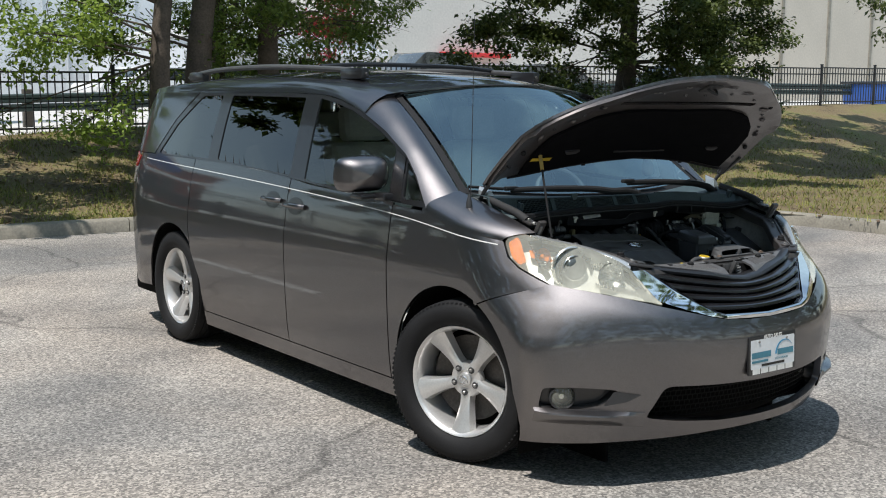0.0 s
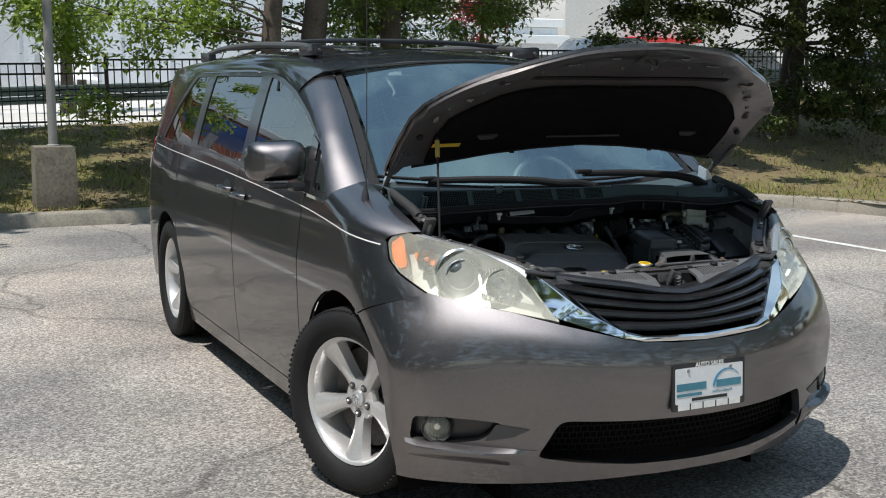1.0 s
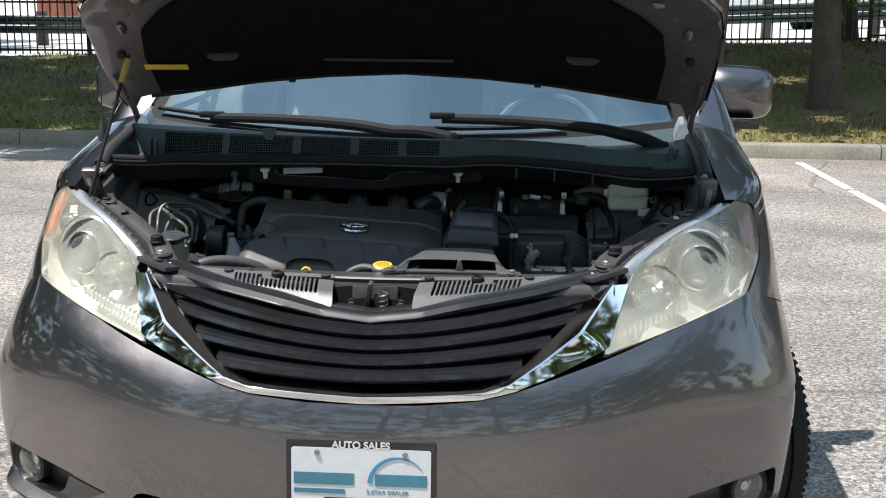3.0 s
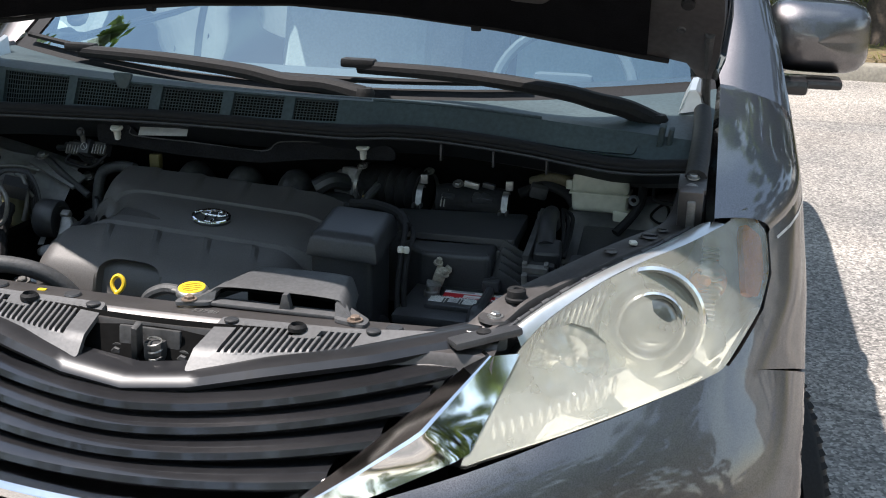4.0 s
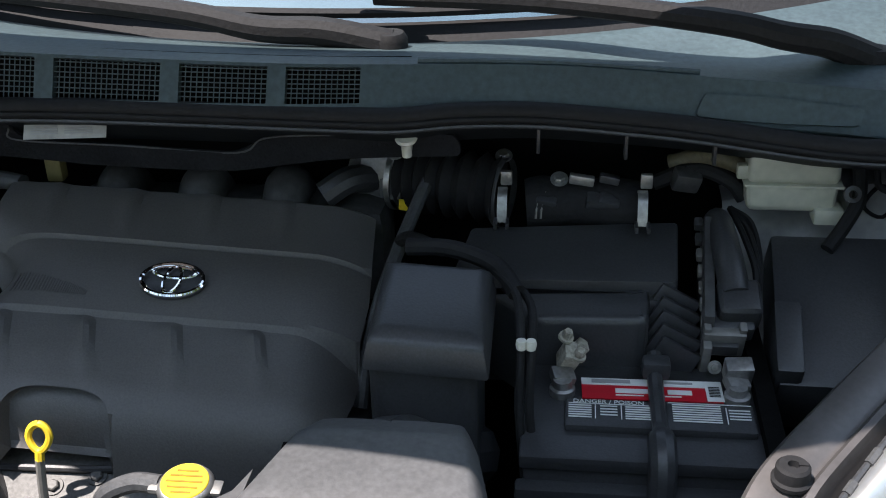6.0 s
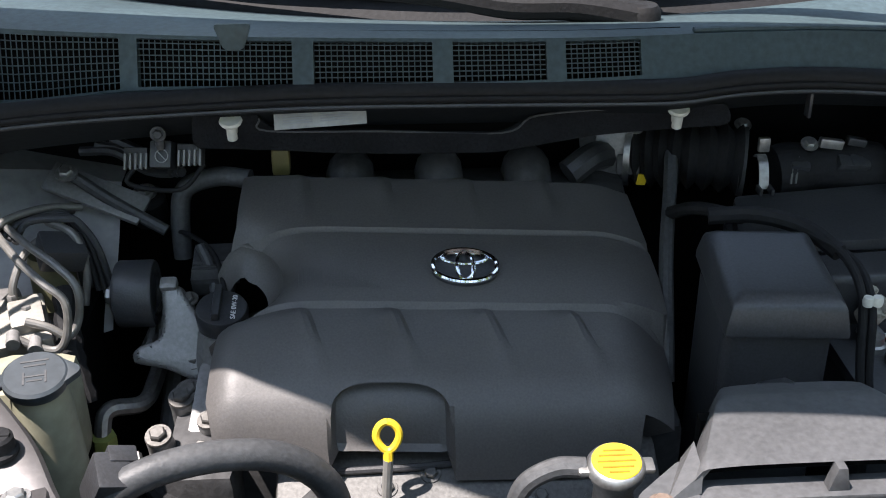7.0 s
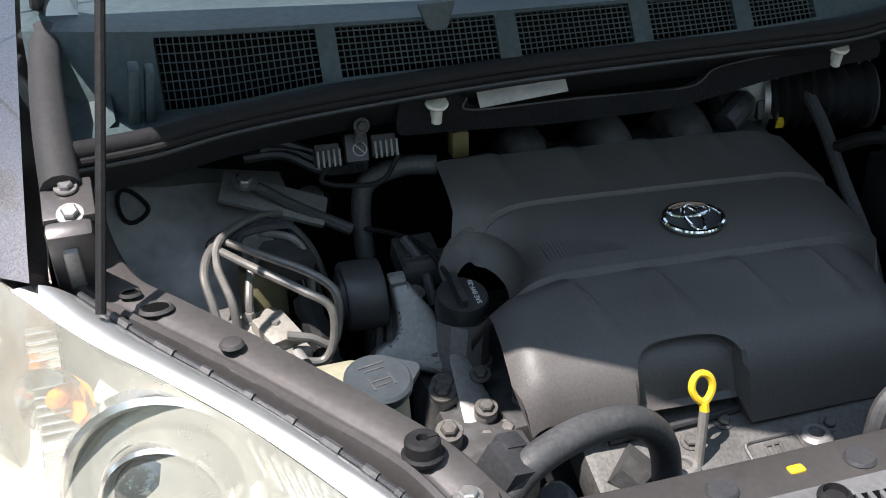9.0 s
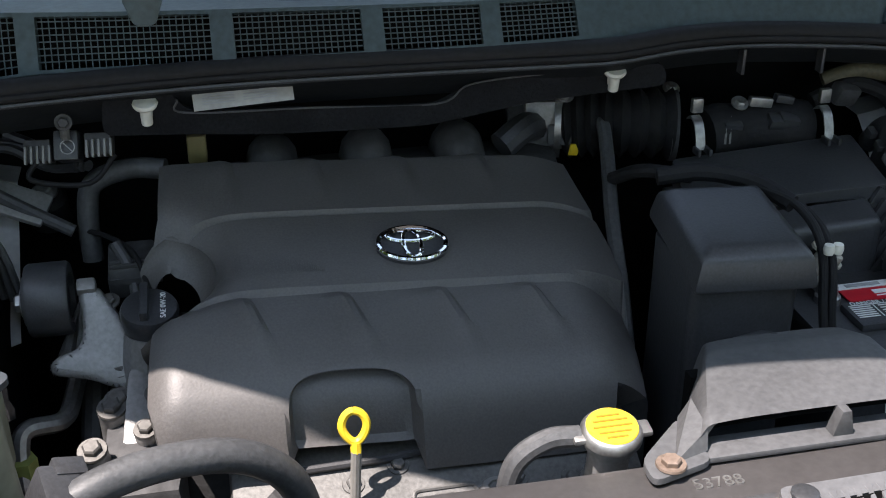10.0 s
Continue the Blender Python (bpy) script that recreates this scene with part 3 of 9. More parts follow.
def fence_panel(n_pick=19):
    root = thing("fence_panel", "black iron picket fence panel on the bank", "fence", "fence panels")
    step = PITCH / (n_pick + 1)
    bm = bmesh.new()
    add_box(bm, (0, 0, TALL / 2 + 0.02), (0.06, 0.06, TALL + 0.06), 0.004, seg=1)
    add_box(bm, (0, 0, TALL + 0.06), (0.072, 0.072, 0.02), 0.004, seg=1)
    part("post", bm, FENCEBLACK, root)
    for h in (0.12, TALL - 0.18, TALL - 0.02):
        bm = bmesh.new()
        add_box(bm, (PITCH / 2, 0, h), (PITCH - 0.06, 0.032, 0.032))
        part("rail", bm, FENCEBLACK, root, smooth=0)
    bm = bmesh.new()
    add_box(bm, (0, 0, (TALL - 0.02) / 2 + 0.03), (0.018, 0.018, TALL - 0.06))
    me = finish(bm, 0)
    for i in range(n_pick):
        ob = part("picket", me, FENCEBLACK, root)
        ob.location = (step * (i + 1), 0, 0)
    return root


first = fence_panel()
for i in range(-9, 16):
    x = -1.74 + PITCH * i
    z0, z1 = bank_z(x, FENCE_Y), bank_z(x + PITCH, FENCE_Y)
    m = Matrix.Translation((x, FENCE_Y, z0 - 0.02)) @ Matrix(((1, 0, 0, 0), (0, 1, 0, 0), ((z1 - z0) / PITCH, 0, 1, 0), (0, 0, 0, 1)))
    if i == -9:
        first.matrix_basis = m
    else:
        c = copy_thing(first, m)
        c.matrix_basis = m

guard = thing("guardrail", "dull green guardrail on timber posts behind the fence", "guardrail")
for h in (0.58, 0.40):
    bm = bmesh.new()
    prof = [(0, -0.10), (-0.05, -0.07), (-0.05, -0.02), (-0.01, 0.0), (-0.05, 0.02), (-0.05, 0.07), (0, 0.10)]
    add_grid(bm, lambda u, v: Vector((-40 + 80 * u, 20.0 + prof[round(v * 6)][0], bank_z(-40 + 80 * u, 17) - 0.05 + h + prof[round(v * 6)][1] * (0.9 if h > 0.5 else 0.75))), 40, 6)
    part("rail", bm, RAILGREEN, guard)
bm = bmesh.new()
add_box(bm, (0, 0, 0.35), (0.17, 0.15, 0.78), 0.01, seg=1)
me = finish(bm)
for i in range(-9, 14):
    ob = part("post", me, TIMBER, guard)
    x = -3.1 + 2.0 * i
    ob.location = (x, 20.12, bank_z(x, 17) - 0.03)

lamp = thing("lamp_post", "grey steel lamp post on a square concrete plinth", "street lamp")
bm = bmesh.new()
add_box(bm, (-0.85, 10.42, 0.42), (0.46, 0.44, 0.86), 0.015, taper=0.93)
part("plinth", bm, mat("stained_concrete", (0.17, 0.15, 0.115), 0.9, 0, 0.4, 3, 30, 0.5), lamp, "weathered concrete plinth")
bm = bmesh.new()
add_lathe(bm, [(0.0, 0.84), (0.075, 0.84), (0.075, 0.86), (0.05, 0.87), (0.05, 7.0), (0, 7.0)], Matrix.Translation((-0.85, 10.42, 0)), 20)
part("pole", bm, POSTGREY, lamp)

# ---------------------------------------------------------------- trees on and behind the bank
def leaf_material(name, a, b):
    m, n, l, p = nodes_of(name)
    geo = n.new("ShaderNodeNewGeometry")
    ramp = n.new("ShaderNodeValToRGB")
    ramp.color_ramp.elements[0].color, ramp.color_ramp.elements[1].color = (*a, 1), (*b, 1)
    l.new(geo.outputs["Random Per Island"], ramp.inputs["Fac"])
    l.new(ramp.outputs["Color"], p.inputs["Base Color"])
    p.inputs["Roughness"].default_value = 0.5
    tl = n.new("ShaderNodeBsdfTranslucent")
    l.new(ramp.outputs["Color"], tl.inputs["Color"])
    mx = n.new("ShaderNodeMixShader")
    mx.inputs[0].default_value = 0.5
    l.new(p.outputs[0], mx.inputs[1])
    l.new(tl.outputs[0], mx.inputs[2])
    l.new(mx.outputs[0], n["Material Output"].inputs["Surface"])
    return m


LEAF_LIGHT = leaf_material("light_green_leaves", (0.17, 0.26, 0.04), (0.36, 0.46, 0.09))
LEAF_MID = leaf_material("green_leaves", (0.07, 0.12, 0.025), (0.22, 0.30, 0.06))
LEAF_DARK = leaf_material("dark_glossy_leaves", (0.04, 0.065, 0.018), (0.16, 0.20, 0.055))
LEAF_RED = leaf_material("red_blossom", (0.30, 0.015, 0.03), (0.55, 0.04, 0.08))
BARK = mat("grey_brown_bark", (0.085, 0.066, 0.05), 0.9, 0, 0.4, 5, 40, 0.8)


def make_tree(label, base, height, clumps, leaf, n_leaves, size, trunk_r=0.16, lean=(0, 0), seed=1, slim=1.0, trunk2=None, shade=1.0):
    """Trunk, limbs that reach each clump, and a crown of single leaves in uneven clumps (x, y, z, radius)."""
    rng = random.Random(seed)
    root = thing("tree", label, "tree")
    b = Vector(base)
    top = b + Vector((lean[0], lean[1], height * 0.75))
    bm = bmesh.new()
    path = [b - Vector((0, 0, 0.2)), b + (top - b) * 0.3 + Vector((rng.uniform(-.12, .12), rng.uniform(-.12, .12), 0)), b + (top - b) * 0.65 + Vector((rng.uniform(-.2, .2), rng.uniform(-.2, .2), 0)), top]
    add_tube(bm, path, lambda t: trunk_r * (1.25 - 0.9 * t) * (1 + 0.35 * math.exp(-t * 18)), 10, 5)
    if trunk2:
        t2 = Vector(trunk2)
        add_tube(bm, [b + Vector((0.05, 0, -0.1)), b.lerp(t2, 0.4) + Vector((0.08, 0, 0.1)), t2], lambda t: trunk_r * 0.85 * (1.2 - 0.8 * t), 9, 5)
    for (x, y, z, r) in clumps:
        c = b + Vector((x, y, z))
        s_ = path[1].lerp(path[3], min(1, max(0, (z - height * 0.25) / height)))
        mid = s_.lerp(c, 0.5) + Vector((rng.uniform(-.2, .2), rng.uniform(-.2, .2), rng.uniform(0.0, .35)))
        add_tube(bm, [s_, mid, c], lambda t: trunk_r * (0.34 if z > 3.2 else 0.13) * (1 - 0.8 * t), 6, 4)
        for k in range(4):
            e = c + Vector((rng.gauss(0, r * .6), rng.gauss(0, r * .6), rng.gauss(0, r * .4)))
            add_tube(bm, [mid.lerp(c, 0.6), c.lerp(e, 0.5) + Vector((0, 0, 0.08)), e], lambda t: trunk_r * (0.12 if z > 3.2 else 0.06) * (1 - 0.8 * t), 4, 3)
    part("trunk", bm, BARK, root, smooth=60)
    vs, fs = [], []
    tot = sum(r ** 2 for *_, r in clumps)
    for (x, y, z, r) in clumps:
        c = b + Vector((x, y, z))
        k_ = int(n_leaves * r ** 2 / tot * (0.8 if shade > 1 and z > 4.2 else 1))
        subs = [c + Vector((rng.gauss(0, r * .52), rng.gauss(0, r * .52), rng.gauss(0, r * .38))) for _ in range(max(4, int(r * 9)))]
        for _ in range(k_):
            q = rng.choice(subs)
            p = q + Vector((rng.gauss(0, .17), rng.gauss(0, .17), rng.gauss(0, .10)))
            d = Vector((rng.gauss(0, 1), rng.gauss(0, 1), rng.gauss(-0.35, .5))).normalized()
            w = d.cross(Vector((rng.gauss(0, .4), rng.gauss(0, .4), 1))).normalized()
            L = size * rng.uniform(.7, 1.35) * (shade if z > 4.2 else 1)
            W = L * 0.28 * slim
            o = len(vs)
            sag = Vector((0, 0, -0.12 * L))
            vs += [p, p + d * L * .5 + w * W, p + d * L + sag, p + d * L * .5 - w * W]
            fs += [(o, o + 1, o + 2, o + 3)]
    me = bpy.data.meshes.new("crown")
    me.from_pydata([tuple(v) for v in vs], [], fs)
    me.update()
    tagged(part("crown", me, leaf, root, "crown of single leaves in uneven clumps"), kind="stuff")
    return root


def bz(x, y):
    return (x, y, bank_z(x, y) - 0.02)


# the highest clumps of these crowns are out of view, added to shade the bank
make_tree("light green deciduous tree with low drooping branches", bz(1.85, 10.9), 8.0, [(-1.5, 0.3, 2.0, 0.6), (-2.3, 0.5, 2.2, 0.7), (-3.1, 0.3, 2.5, 0.6), (-0.8, 0.2, 2.4, 0.6), (-2.2, 0.8, 3.4, 1.0), (-0.6, 0.5, 1.35, 0.45), (-0.9, 0.5, 0.9, 0.4), (-1.9, 1.6, 1.0, 0.4), (0.2, 0.5, 4.6, 1.2), (-3.2, 2.6, 5.8, 1.7), (-0.2, 4.2, 5.8, 1.6), (-4.6, 3.6, 5.4, 1.7), (1.6, 0.8, 5.6, 1.5)], LEAF_LIGHT, 48000, 0.078, 0.13, (0.1, 0.3), 11, 1.0)
make_tree("leaning dark-barked tree on the bank", bz(2.35, 11.1), 8.5, [(0.8, 0.5, 3.2, 0.8), (-0.9, 0.6, 1.9, 0.6), (0.6, 0.9, 1.9, 0.6), (-0.2, 1.0, 2.3, 0.7), (-1.4, 0.8, 2.3, 0.6), (0.9, 0.3, 2.5, 0.6), (1.6, 1.8, 2.1, 0.6), (1.6, -0.2, 3.4, 0.9), (0.5, 3.2, 5.2, 1.7), (2.4, 2.4, 5.2, 1.7), (-0.6, 0.4, 6.2, 1.5), (-1.5, 2.6, 6.0, 1.7), (3.6, 3.6, 5.6, 1.7)], LEAF_MID, 32000, 0.08, 0.17, (0.55, 0.3), 12, shade=2.3)
make_tree("straight dark-barked tree with dense foliage", bz(3.95, 11.9), 9.0, [(0.7, 0.1, 2.2, 0.7), (-0.6, 0.2, 2.1, 0.6), (1.5, 0.4, 2.3, 0.7), (0.3, 0.8, 1.7, 0.6), (1.1, 0.9, 1.6, 0.55), (2.2, 0.6, 2.1, 0.6), (1.4, 0.5, 3.4, 1.0), (0.2, 0.6, 4.2, 1.3), (-1.0, 2.6, 5.0, 1.7), (1.8, 2.8, 5.4, 1.8), (0.4, 0.8, 6.6, 1.8), (3.4, 2.2, 5.6, 1.7), (1.0, -1.4, 6.4, 1.6), (2.4, 0.6, 6.6, 1.7), (0.4, 2.4, 6.4, 1.6), (3.0, -0.8, 6.8, 1.6), (-1.4, -0.8, 6.6, 1.6), (-1.8, 1.2, 6.7, 1.7), (-2.2, 3.2, 6.4, 1.7), (0.6, 4.2, 6.4, 1.6)], LEAF_MID, 76000, 0.08, 0.15, (0.05, 0.1), 13, shade=2.3)
make_tree("tree with long hanging narrow leaves", bz(5.5, 16.75), 8.0, [(-0.6, -0.4, 1.9, 0.6), (0.5, -0.4, 1.7, 0.6), (1.5, -0.2, 1.6, 0.6), (2.4, -0.3, 1.9, 0.6), (0.9, -0.6, 2.3, 0.7), (3.1, -0.3, 2.4, 0.7), (-0.4, -0.8, 2.7, 0.7), (2.0, -0.6, 2.7, 0.7), (-1.6, 0, 3.2, 0.8), (0.3, -0.7, 3.6, 1.0), (1.9, -0.5, 3.5, 1.0), (3.4, -0.8, 4.4, 1.4), (-0.4, -1.6, 5.0, 1.7), (1.8, -2.0, 5.2, 1.7)], LEAF_MID, 38000, 0.13, 0.13, (0.1, 0.2), 14, 0.5, shade=1.9)
make_tree("dense dark evergreen tree, branches to the ground", bz(12.2, 13.2), 7.0, [(-2.6, -0.3, 1.1, 0.8), (-3.2, 0.2, 2.0, 0.8), (-0.8, -1.2, 0.7, 0.8), (1.0, -1.2, 0.6, 0.8), (2.8, -0.6, 0.8, 0.8), (3.8, 0, 1.8, 0.8), (0.2, -1.4, 1.7, 0.9), (-1.6, -0.5, 1.2, 0.8), (0.2, -0.8, 1.0, 0.9), (1.8, -0.4, 1.1, 0.8), (-2.4, 0.0, 2.2, 1.0), (-0.8, -1.0, 2.3, 1.1), (1.0, -1.0, 2.3, 1.1), (2.7, -0.2, 2.2, 1.0), (-1.6, -0.2, 3.5, 1.3), (0.4, -0.6, 3.7, 1.4), (2.2, 0.0, 3.5, 1.2), (-0.4, 0, 5.0, 1.5), (1.4, 0, 5.0, 1.4), (3.4, 0.4, 3.0, 0.8), (3.0, -3.0, 6.5, 1.9), (5.5, -1.0, 6.5, 1.9), (3.0, 1.5, 6.5, 1.8), (6.0, -4.0, 6.8, 1.9), (0.6, -3.6, 6.5, 1.8), (-2.6, -2.4, 6.2, 1.8)], LEAF_DARK, 140000, 0.09, 0.2, (0, 0), 15, 1.15, shade=2.4)
make_tree("thin tree with sparse bare twigs", bz(21.5, 13.0), 6.5, [(-1.0, 0, 3.2, 0.7), (0.8, 0.2, 2.7, 0.7), (1.6, 0, 3.6, 0.9), (-0.4, 0, 4.6, 1.0)], LEAF_DARK, 2600, 0.12, 0.1, (0.2, 0), 16)
make_tree("light green tree beyond the fence", (1.1, 23.5, 0.85), 7.0, [(-0.5, 0, 2.4, 0.8), (0.6, 0, 2.2, 0.8), (-1.2, 0.2, 3.2, 1.0), (0.3, 0.2, 3.6, 1.3), (1.5, 0.2, 3.2, 1.0), (0, 0, 5.0, 1.6)], LEAF_LIGHT, 6500, 0.15, 0.13, (0, 0), 17)
make_tree("light green tree by the shop forecourt", (-3.9, 24.0, 0.7), 7.0, [(-0.8, 0, 2.9, 0.8), (0.5, 0, 2.7, 0.7), (1.3, 0, 3.1, 0.8), (-1.6, 0, 3.5, 1.0), (0.2, 0, 4.0, 1.4), (0, 0, 5.4, 1.7)], LEAF_LIGHT, 6500, 0.14, 0.12, (0, 0), 18)
# stands out of view, added only for its shade on the left bank
make_tree("unseen broad tree added to shade the left bank", bz(-9.5, 13.0), 9.0, [(0, 0, 5.0, 1.8), (2.6, 0.2, 5.6, 1.9), (-2.4, 0, 5.4, 1.8), (1.4, 0, 7.0, 2.0), (4.6, 0, 6.2, 1.6), (-1.4, 0.5, 7.2, 2.0), (3.0, -1.8, 6.0, 1.9), (2.5, 2.0, 6.2, 1.9), (4.6, -2.0, 6.4, 1.8), (5.2, 2.0, 6.0, 1.8), (3.8, -4.0, 6.6, 1.8), (1.2, -3.0, 6.2, 1.8), (6.0, -1.6, 6.3, 1.8), (6.0, 1.8, 6.2, 1.7)], LEAF_MID, 62000, 0.20, 0.2, (0.3, 0), 19)
make_tree("red-flowering shrub behind the fence", (8.6, 18.2, 1.2), 3.2, [(0, 0, 1.7, 0.4), (0.4, 0, 2.2, 0.45), (-0.4, 0, 1.9, 0.4)], LEAF_RED, 1500, 0.10, 0.05, (0, 0), 20)
# trees round the open side of the car park, seen in the paint and chrome
for i, (x, y, h) in enumerate(((-13, -4, 12), (-13.5, 1, 13), (-13, 6, 12), (-14, 11, 13), (-15, 16, 12), (-17, 21, 12), (-17, -9, 12), (-10, -15, 13), (-2, -17, 14), (6, -16, 13), (13, -12, 13), (12.5, -6, 15), (13.5, -1.5, 15))):
    k = 1.45 if y < -11 else 1.0
    make_tree("broad green tree at the car park's edge", (x, y, 0), h * k, [tuple(q * k for q in c) for c in ((0, 0, 5.2, 2.4), (2.8, 0.4, 5.6, 2.4), (-2.8, 0, 5.6, 2.4), (0.6, 0, 8.4, 2.8), (-1.8, 0.3, 8.0, 2.6), (2.6, 0, 3.4, 1.8), (-2.6, 0, 3.2, 1.8), (1.2, 0, 10.6, 2.4), (0, 1.8, 1.6, 1.7), (0, -1.8, 1.4, 1.7), (0, 0.2, 0.9, 1.5))], LEAF_MID, 24000 if x < -12 else 18000, 0.3, 0.26, (0, 0), 30 + i)

# ---------------------------------------------------------------- buildings, forecourt and vehicles beyond the fence
WHITEWALL = mat("white_metal_cladding", (0.62, 0.65, 0.67), 0.55, 0, 0.08, 0.4, 8)
BEIGE = mat("beige_render", (0.60, 0.57, 0.52), 0.85, 0, 0.1, 0.5, 12, 0.1)
BRICK = mat("red_brick", (0.28, 0.095, 0.06), 0.85, 0, 0.25, 3, 30, 0.3)
REDPAINT = mat("red_fascia_paint", (0.58, 0.025, 0.025), 0.4, 0, 0.08, 1, 20)
BLUEPAINT = mat("blue_paint", (0.03, 0.10, 0.36), 0.4, 0, 0.1, 1, 20)
YELLOWPAINT = mat("yellow_enamel", (0.72, 0.52, 0.03), 0.4, 0, 0.08, 3, 30)
WHITEPAINT = mat("white_enamel", (0.75, 0.75, 0.73), 0.35, 0, 0.06, 3, 30, coat=0.3)
DARKGLASS = mat("dark_window_glass", (0.02, 0.022, 0.025), 0.08, 0, 0.2, 2, 20, coat=1.0)
GREENPAINT = mat("green_panel", (0.10, 0.36, 0.06), 0.5, 0, 0.1, 3, 30)


def house(name, label, x0, x1, y0, y1, z0, h, wall, windows=(), bands=()):
    root = thing(name, label, "building")
    bm = bmesh.new()
    add_box(bm, ((x0 + x1) / 2, (y0 + y1) / 2, z0 + h / 2), (x1 - x0, y1 - y0, h), 0.03, seg=1)
    part("wall", bm, wall, root, smooth=0)
    bm = bmesh.new()
    add_box(bm, ((x0 + x1) / 2, (y0 + y1) / 2, z0 + h + 0.15), (x1 - x0 + 0.3, y1 - y0 + 0.3, 0.3), 0.03, seg=1)
    part("roof", bm, WHITEPAINT, root, smooth=0)
    for (xa, xb, za, zb) in windows:
        w = thing("window", "", "")
        w.parent = root
        bm = bmesh.new()
        add_box(bm, ((xa + xb) / 2, y0 - 0.02, z0 + (za + zb) / 2), (xb - xa, 0.10, zb - za), 0.01, seg=1)
        part("frame", bm, WHITEPAINT, w, smooth=0)
        bm = bmesh.new()
        add_box(bm, ((xa + xb) / 2, y0 - 0.06, z0 + (za + zb) / 2), (xb - xa - 0.12, 0.06, zb - za - 0.12))
        part("pane", bm, DARKGLASS, w, smooth=0)
    for (xa, xb, za, zb, out, mt) in bands:
        bm = bmesh.new()
        add_box(bm, ((xa + xb) / 2, y0 - out / 2, z0 + (za + zb) / 2), (xb - xa, out, zb - za), 0.02, seg=1)
        part("fascia", bm, mt, root, smooth=0)
    return root


w = house("warehouse", "large white metal-clad warehouse", -0.2, 24, 46, 70, 0.8, 11, WHITEWALL)
for i in range(24):
    bm = bmesh.new()
    add_box(bm, (0.3 + i, 45.97, 6), (0.05, 0.05, 10.2))
    part("cladding_rib", bm, WHITEWALL, w, smooth=0)
house("shop", "brick shop with dark glazed front and red fascia", -16, -1.2, 36, 50, 0.7, 5.2, BRICK, [(-13.5, -11.2, 0.3, 2.6), (-10.8, -8.6, 0.3, 2.6), (-8.2, -6.6, 0.3, 2.6)], [(-16, -5.0, 2.9, 3.5, 0.5, WHITEPAINT), (-5.0, -1.2, 3.4, 4.0, 0.3, REDPAINT)])
house("restaurant", "beige building with red awning bands", 21, 40, 35, 50, 1.1, 6.5, BEIGE, [(22.5, 25, 0.4, 1.9), (25.8, 28.3, 0.4, 1.9), (29, 31.5, 0.4, 1.9)], [(23.8, 27.3, 2.15, 2.33, 0.4, REDPAINT)])
house("white_store", "white low store behind the trees", 12.5, 19.5, 33, 44, 1.0, 2.6, WHITEWALL, [(13.2, 15.2, 0.4, 1.7), (16.2, 18.4, 0.4, 1.7)], [(12.3, 19.7, 2.0, 2.3, 0.5, WHITEPAINT)])
w = house("beige_warehouse", "tall beige concrete warehouse", 46, 100, 45, 70, 1.2, 13, mat("pale_concrete_panel", (0.50, 0.45, 0.38), 0.8, 0, 0.1, 0.3, 8))
for i in range(10):
    bm = bmesh.new()
    add_box(bm, (49 + 5 * i, 44.96, 7.5), (0.25, 0.08, 12.6))
    part("panel_joint", bm, CONCRETE, w, smooth=0)


def vacuum(x, y, top, body, hose):
    root = thing("vacuum_station", "coin vacuum station with a coloured dome and hose", "vacuum")
    z = 0.66
    bm = bmesh.new()
    add_box(bm, (x, y, z + 0.55), (0.5, 0.5, 1.1), 0.04)
    part("cabinet", bm, body, root)
    bm = bmesh.new()
    add_box(bm, (x, y, z + 1.42), (0.42, 0.42, 0.66), 0.05)
    part("canister", bm, WHITEPAINT, root)
    bm = bmesh.new()
    add_lathe(bm, [(0.34, 1.72), (0.36, 1.78), (0.34, 1.98), (0.26, 2.14), (0, 2.18)], Matrix.Translation((x, y, z)), 18)
    part("dome", bm, top, root)
    bm = bmesh.new()
    add_box(bm, (x, y - 0.23, z + 1.45), (0.28, 0.04, 0.26), 0.01)
    part("panel", bm, REDPAINT, root)
    bm = bmesh.new()
    add_tube(bm, [(x + 0.25, y - 0.1, z + 0.7), (x + 0.42, y - 0.1, z + 1.15), (x + 0.65, y - 0.1, z + 1.3), (x + 0.85, y - 0.1, z + 1.0), (x + 0.8, y - 0.1, z + 0.5), (x + 0.55, y - 0.1, z + 0.2)], 0.06, 8)
    part("hose", bm, hose, root)


vacuum(-2.0, 30, YELLOWPAINT, WHITEPAINT, mat("dark_red_hose", (0.30, 0.01, 0.05), 0.5))
vacuum(-4.6, 33, REDPAINT, mat("grey_enamel", (0.42, 0.43, 0.44), 0.5), bpy.data.materials["dark_red_hose"])
kiosk = thing("sign_panel", "forecourt price panel with coloured squares", "sign")
for i, (dx, dz, w_, h_, mt) in enumerate(((0, 1.35, 1.1, 0.9, WHITEPAINT), (-0.3, 1.2, 0.3, 0.35, REDPAINT), (0.02, 1.2, 0.25, 0.4, YELLOWPAINT), (0.33, 1.2, 0.25, 0.4, GREENPAINT), (0, 1.6, 0.8, 0.18, REDPAINT))):
    bm = bmesh.new()
    add_box(bm, (-6.3 + dx, 33 - (0.03 if i else 0), 0.7 + dz), (w_, 0.06, h_), 0.005, seg=1)
    part("panel" if i == 0 else "square", bm, mt, kiosk, smooth=0)
bm = bmesh.new()
add_box(bm, (-6.3, 33.05, 1.2), (0.1, 0.06, 1.1))
part("sign_post", bm, POSTGREY, kiosk, smooth=0)
for x, y, mt, h in ((-5.6, 34.5, POSTGREY, 4.2), (-7.6, 31.5, WHITEPAINT, 4.0), (-3.2, 34.5, BLUEPAINT, 2.2)):
    bm = bmesh.new()
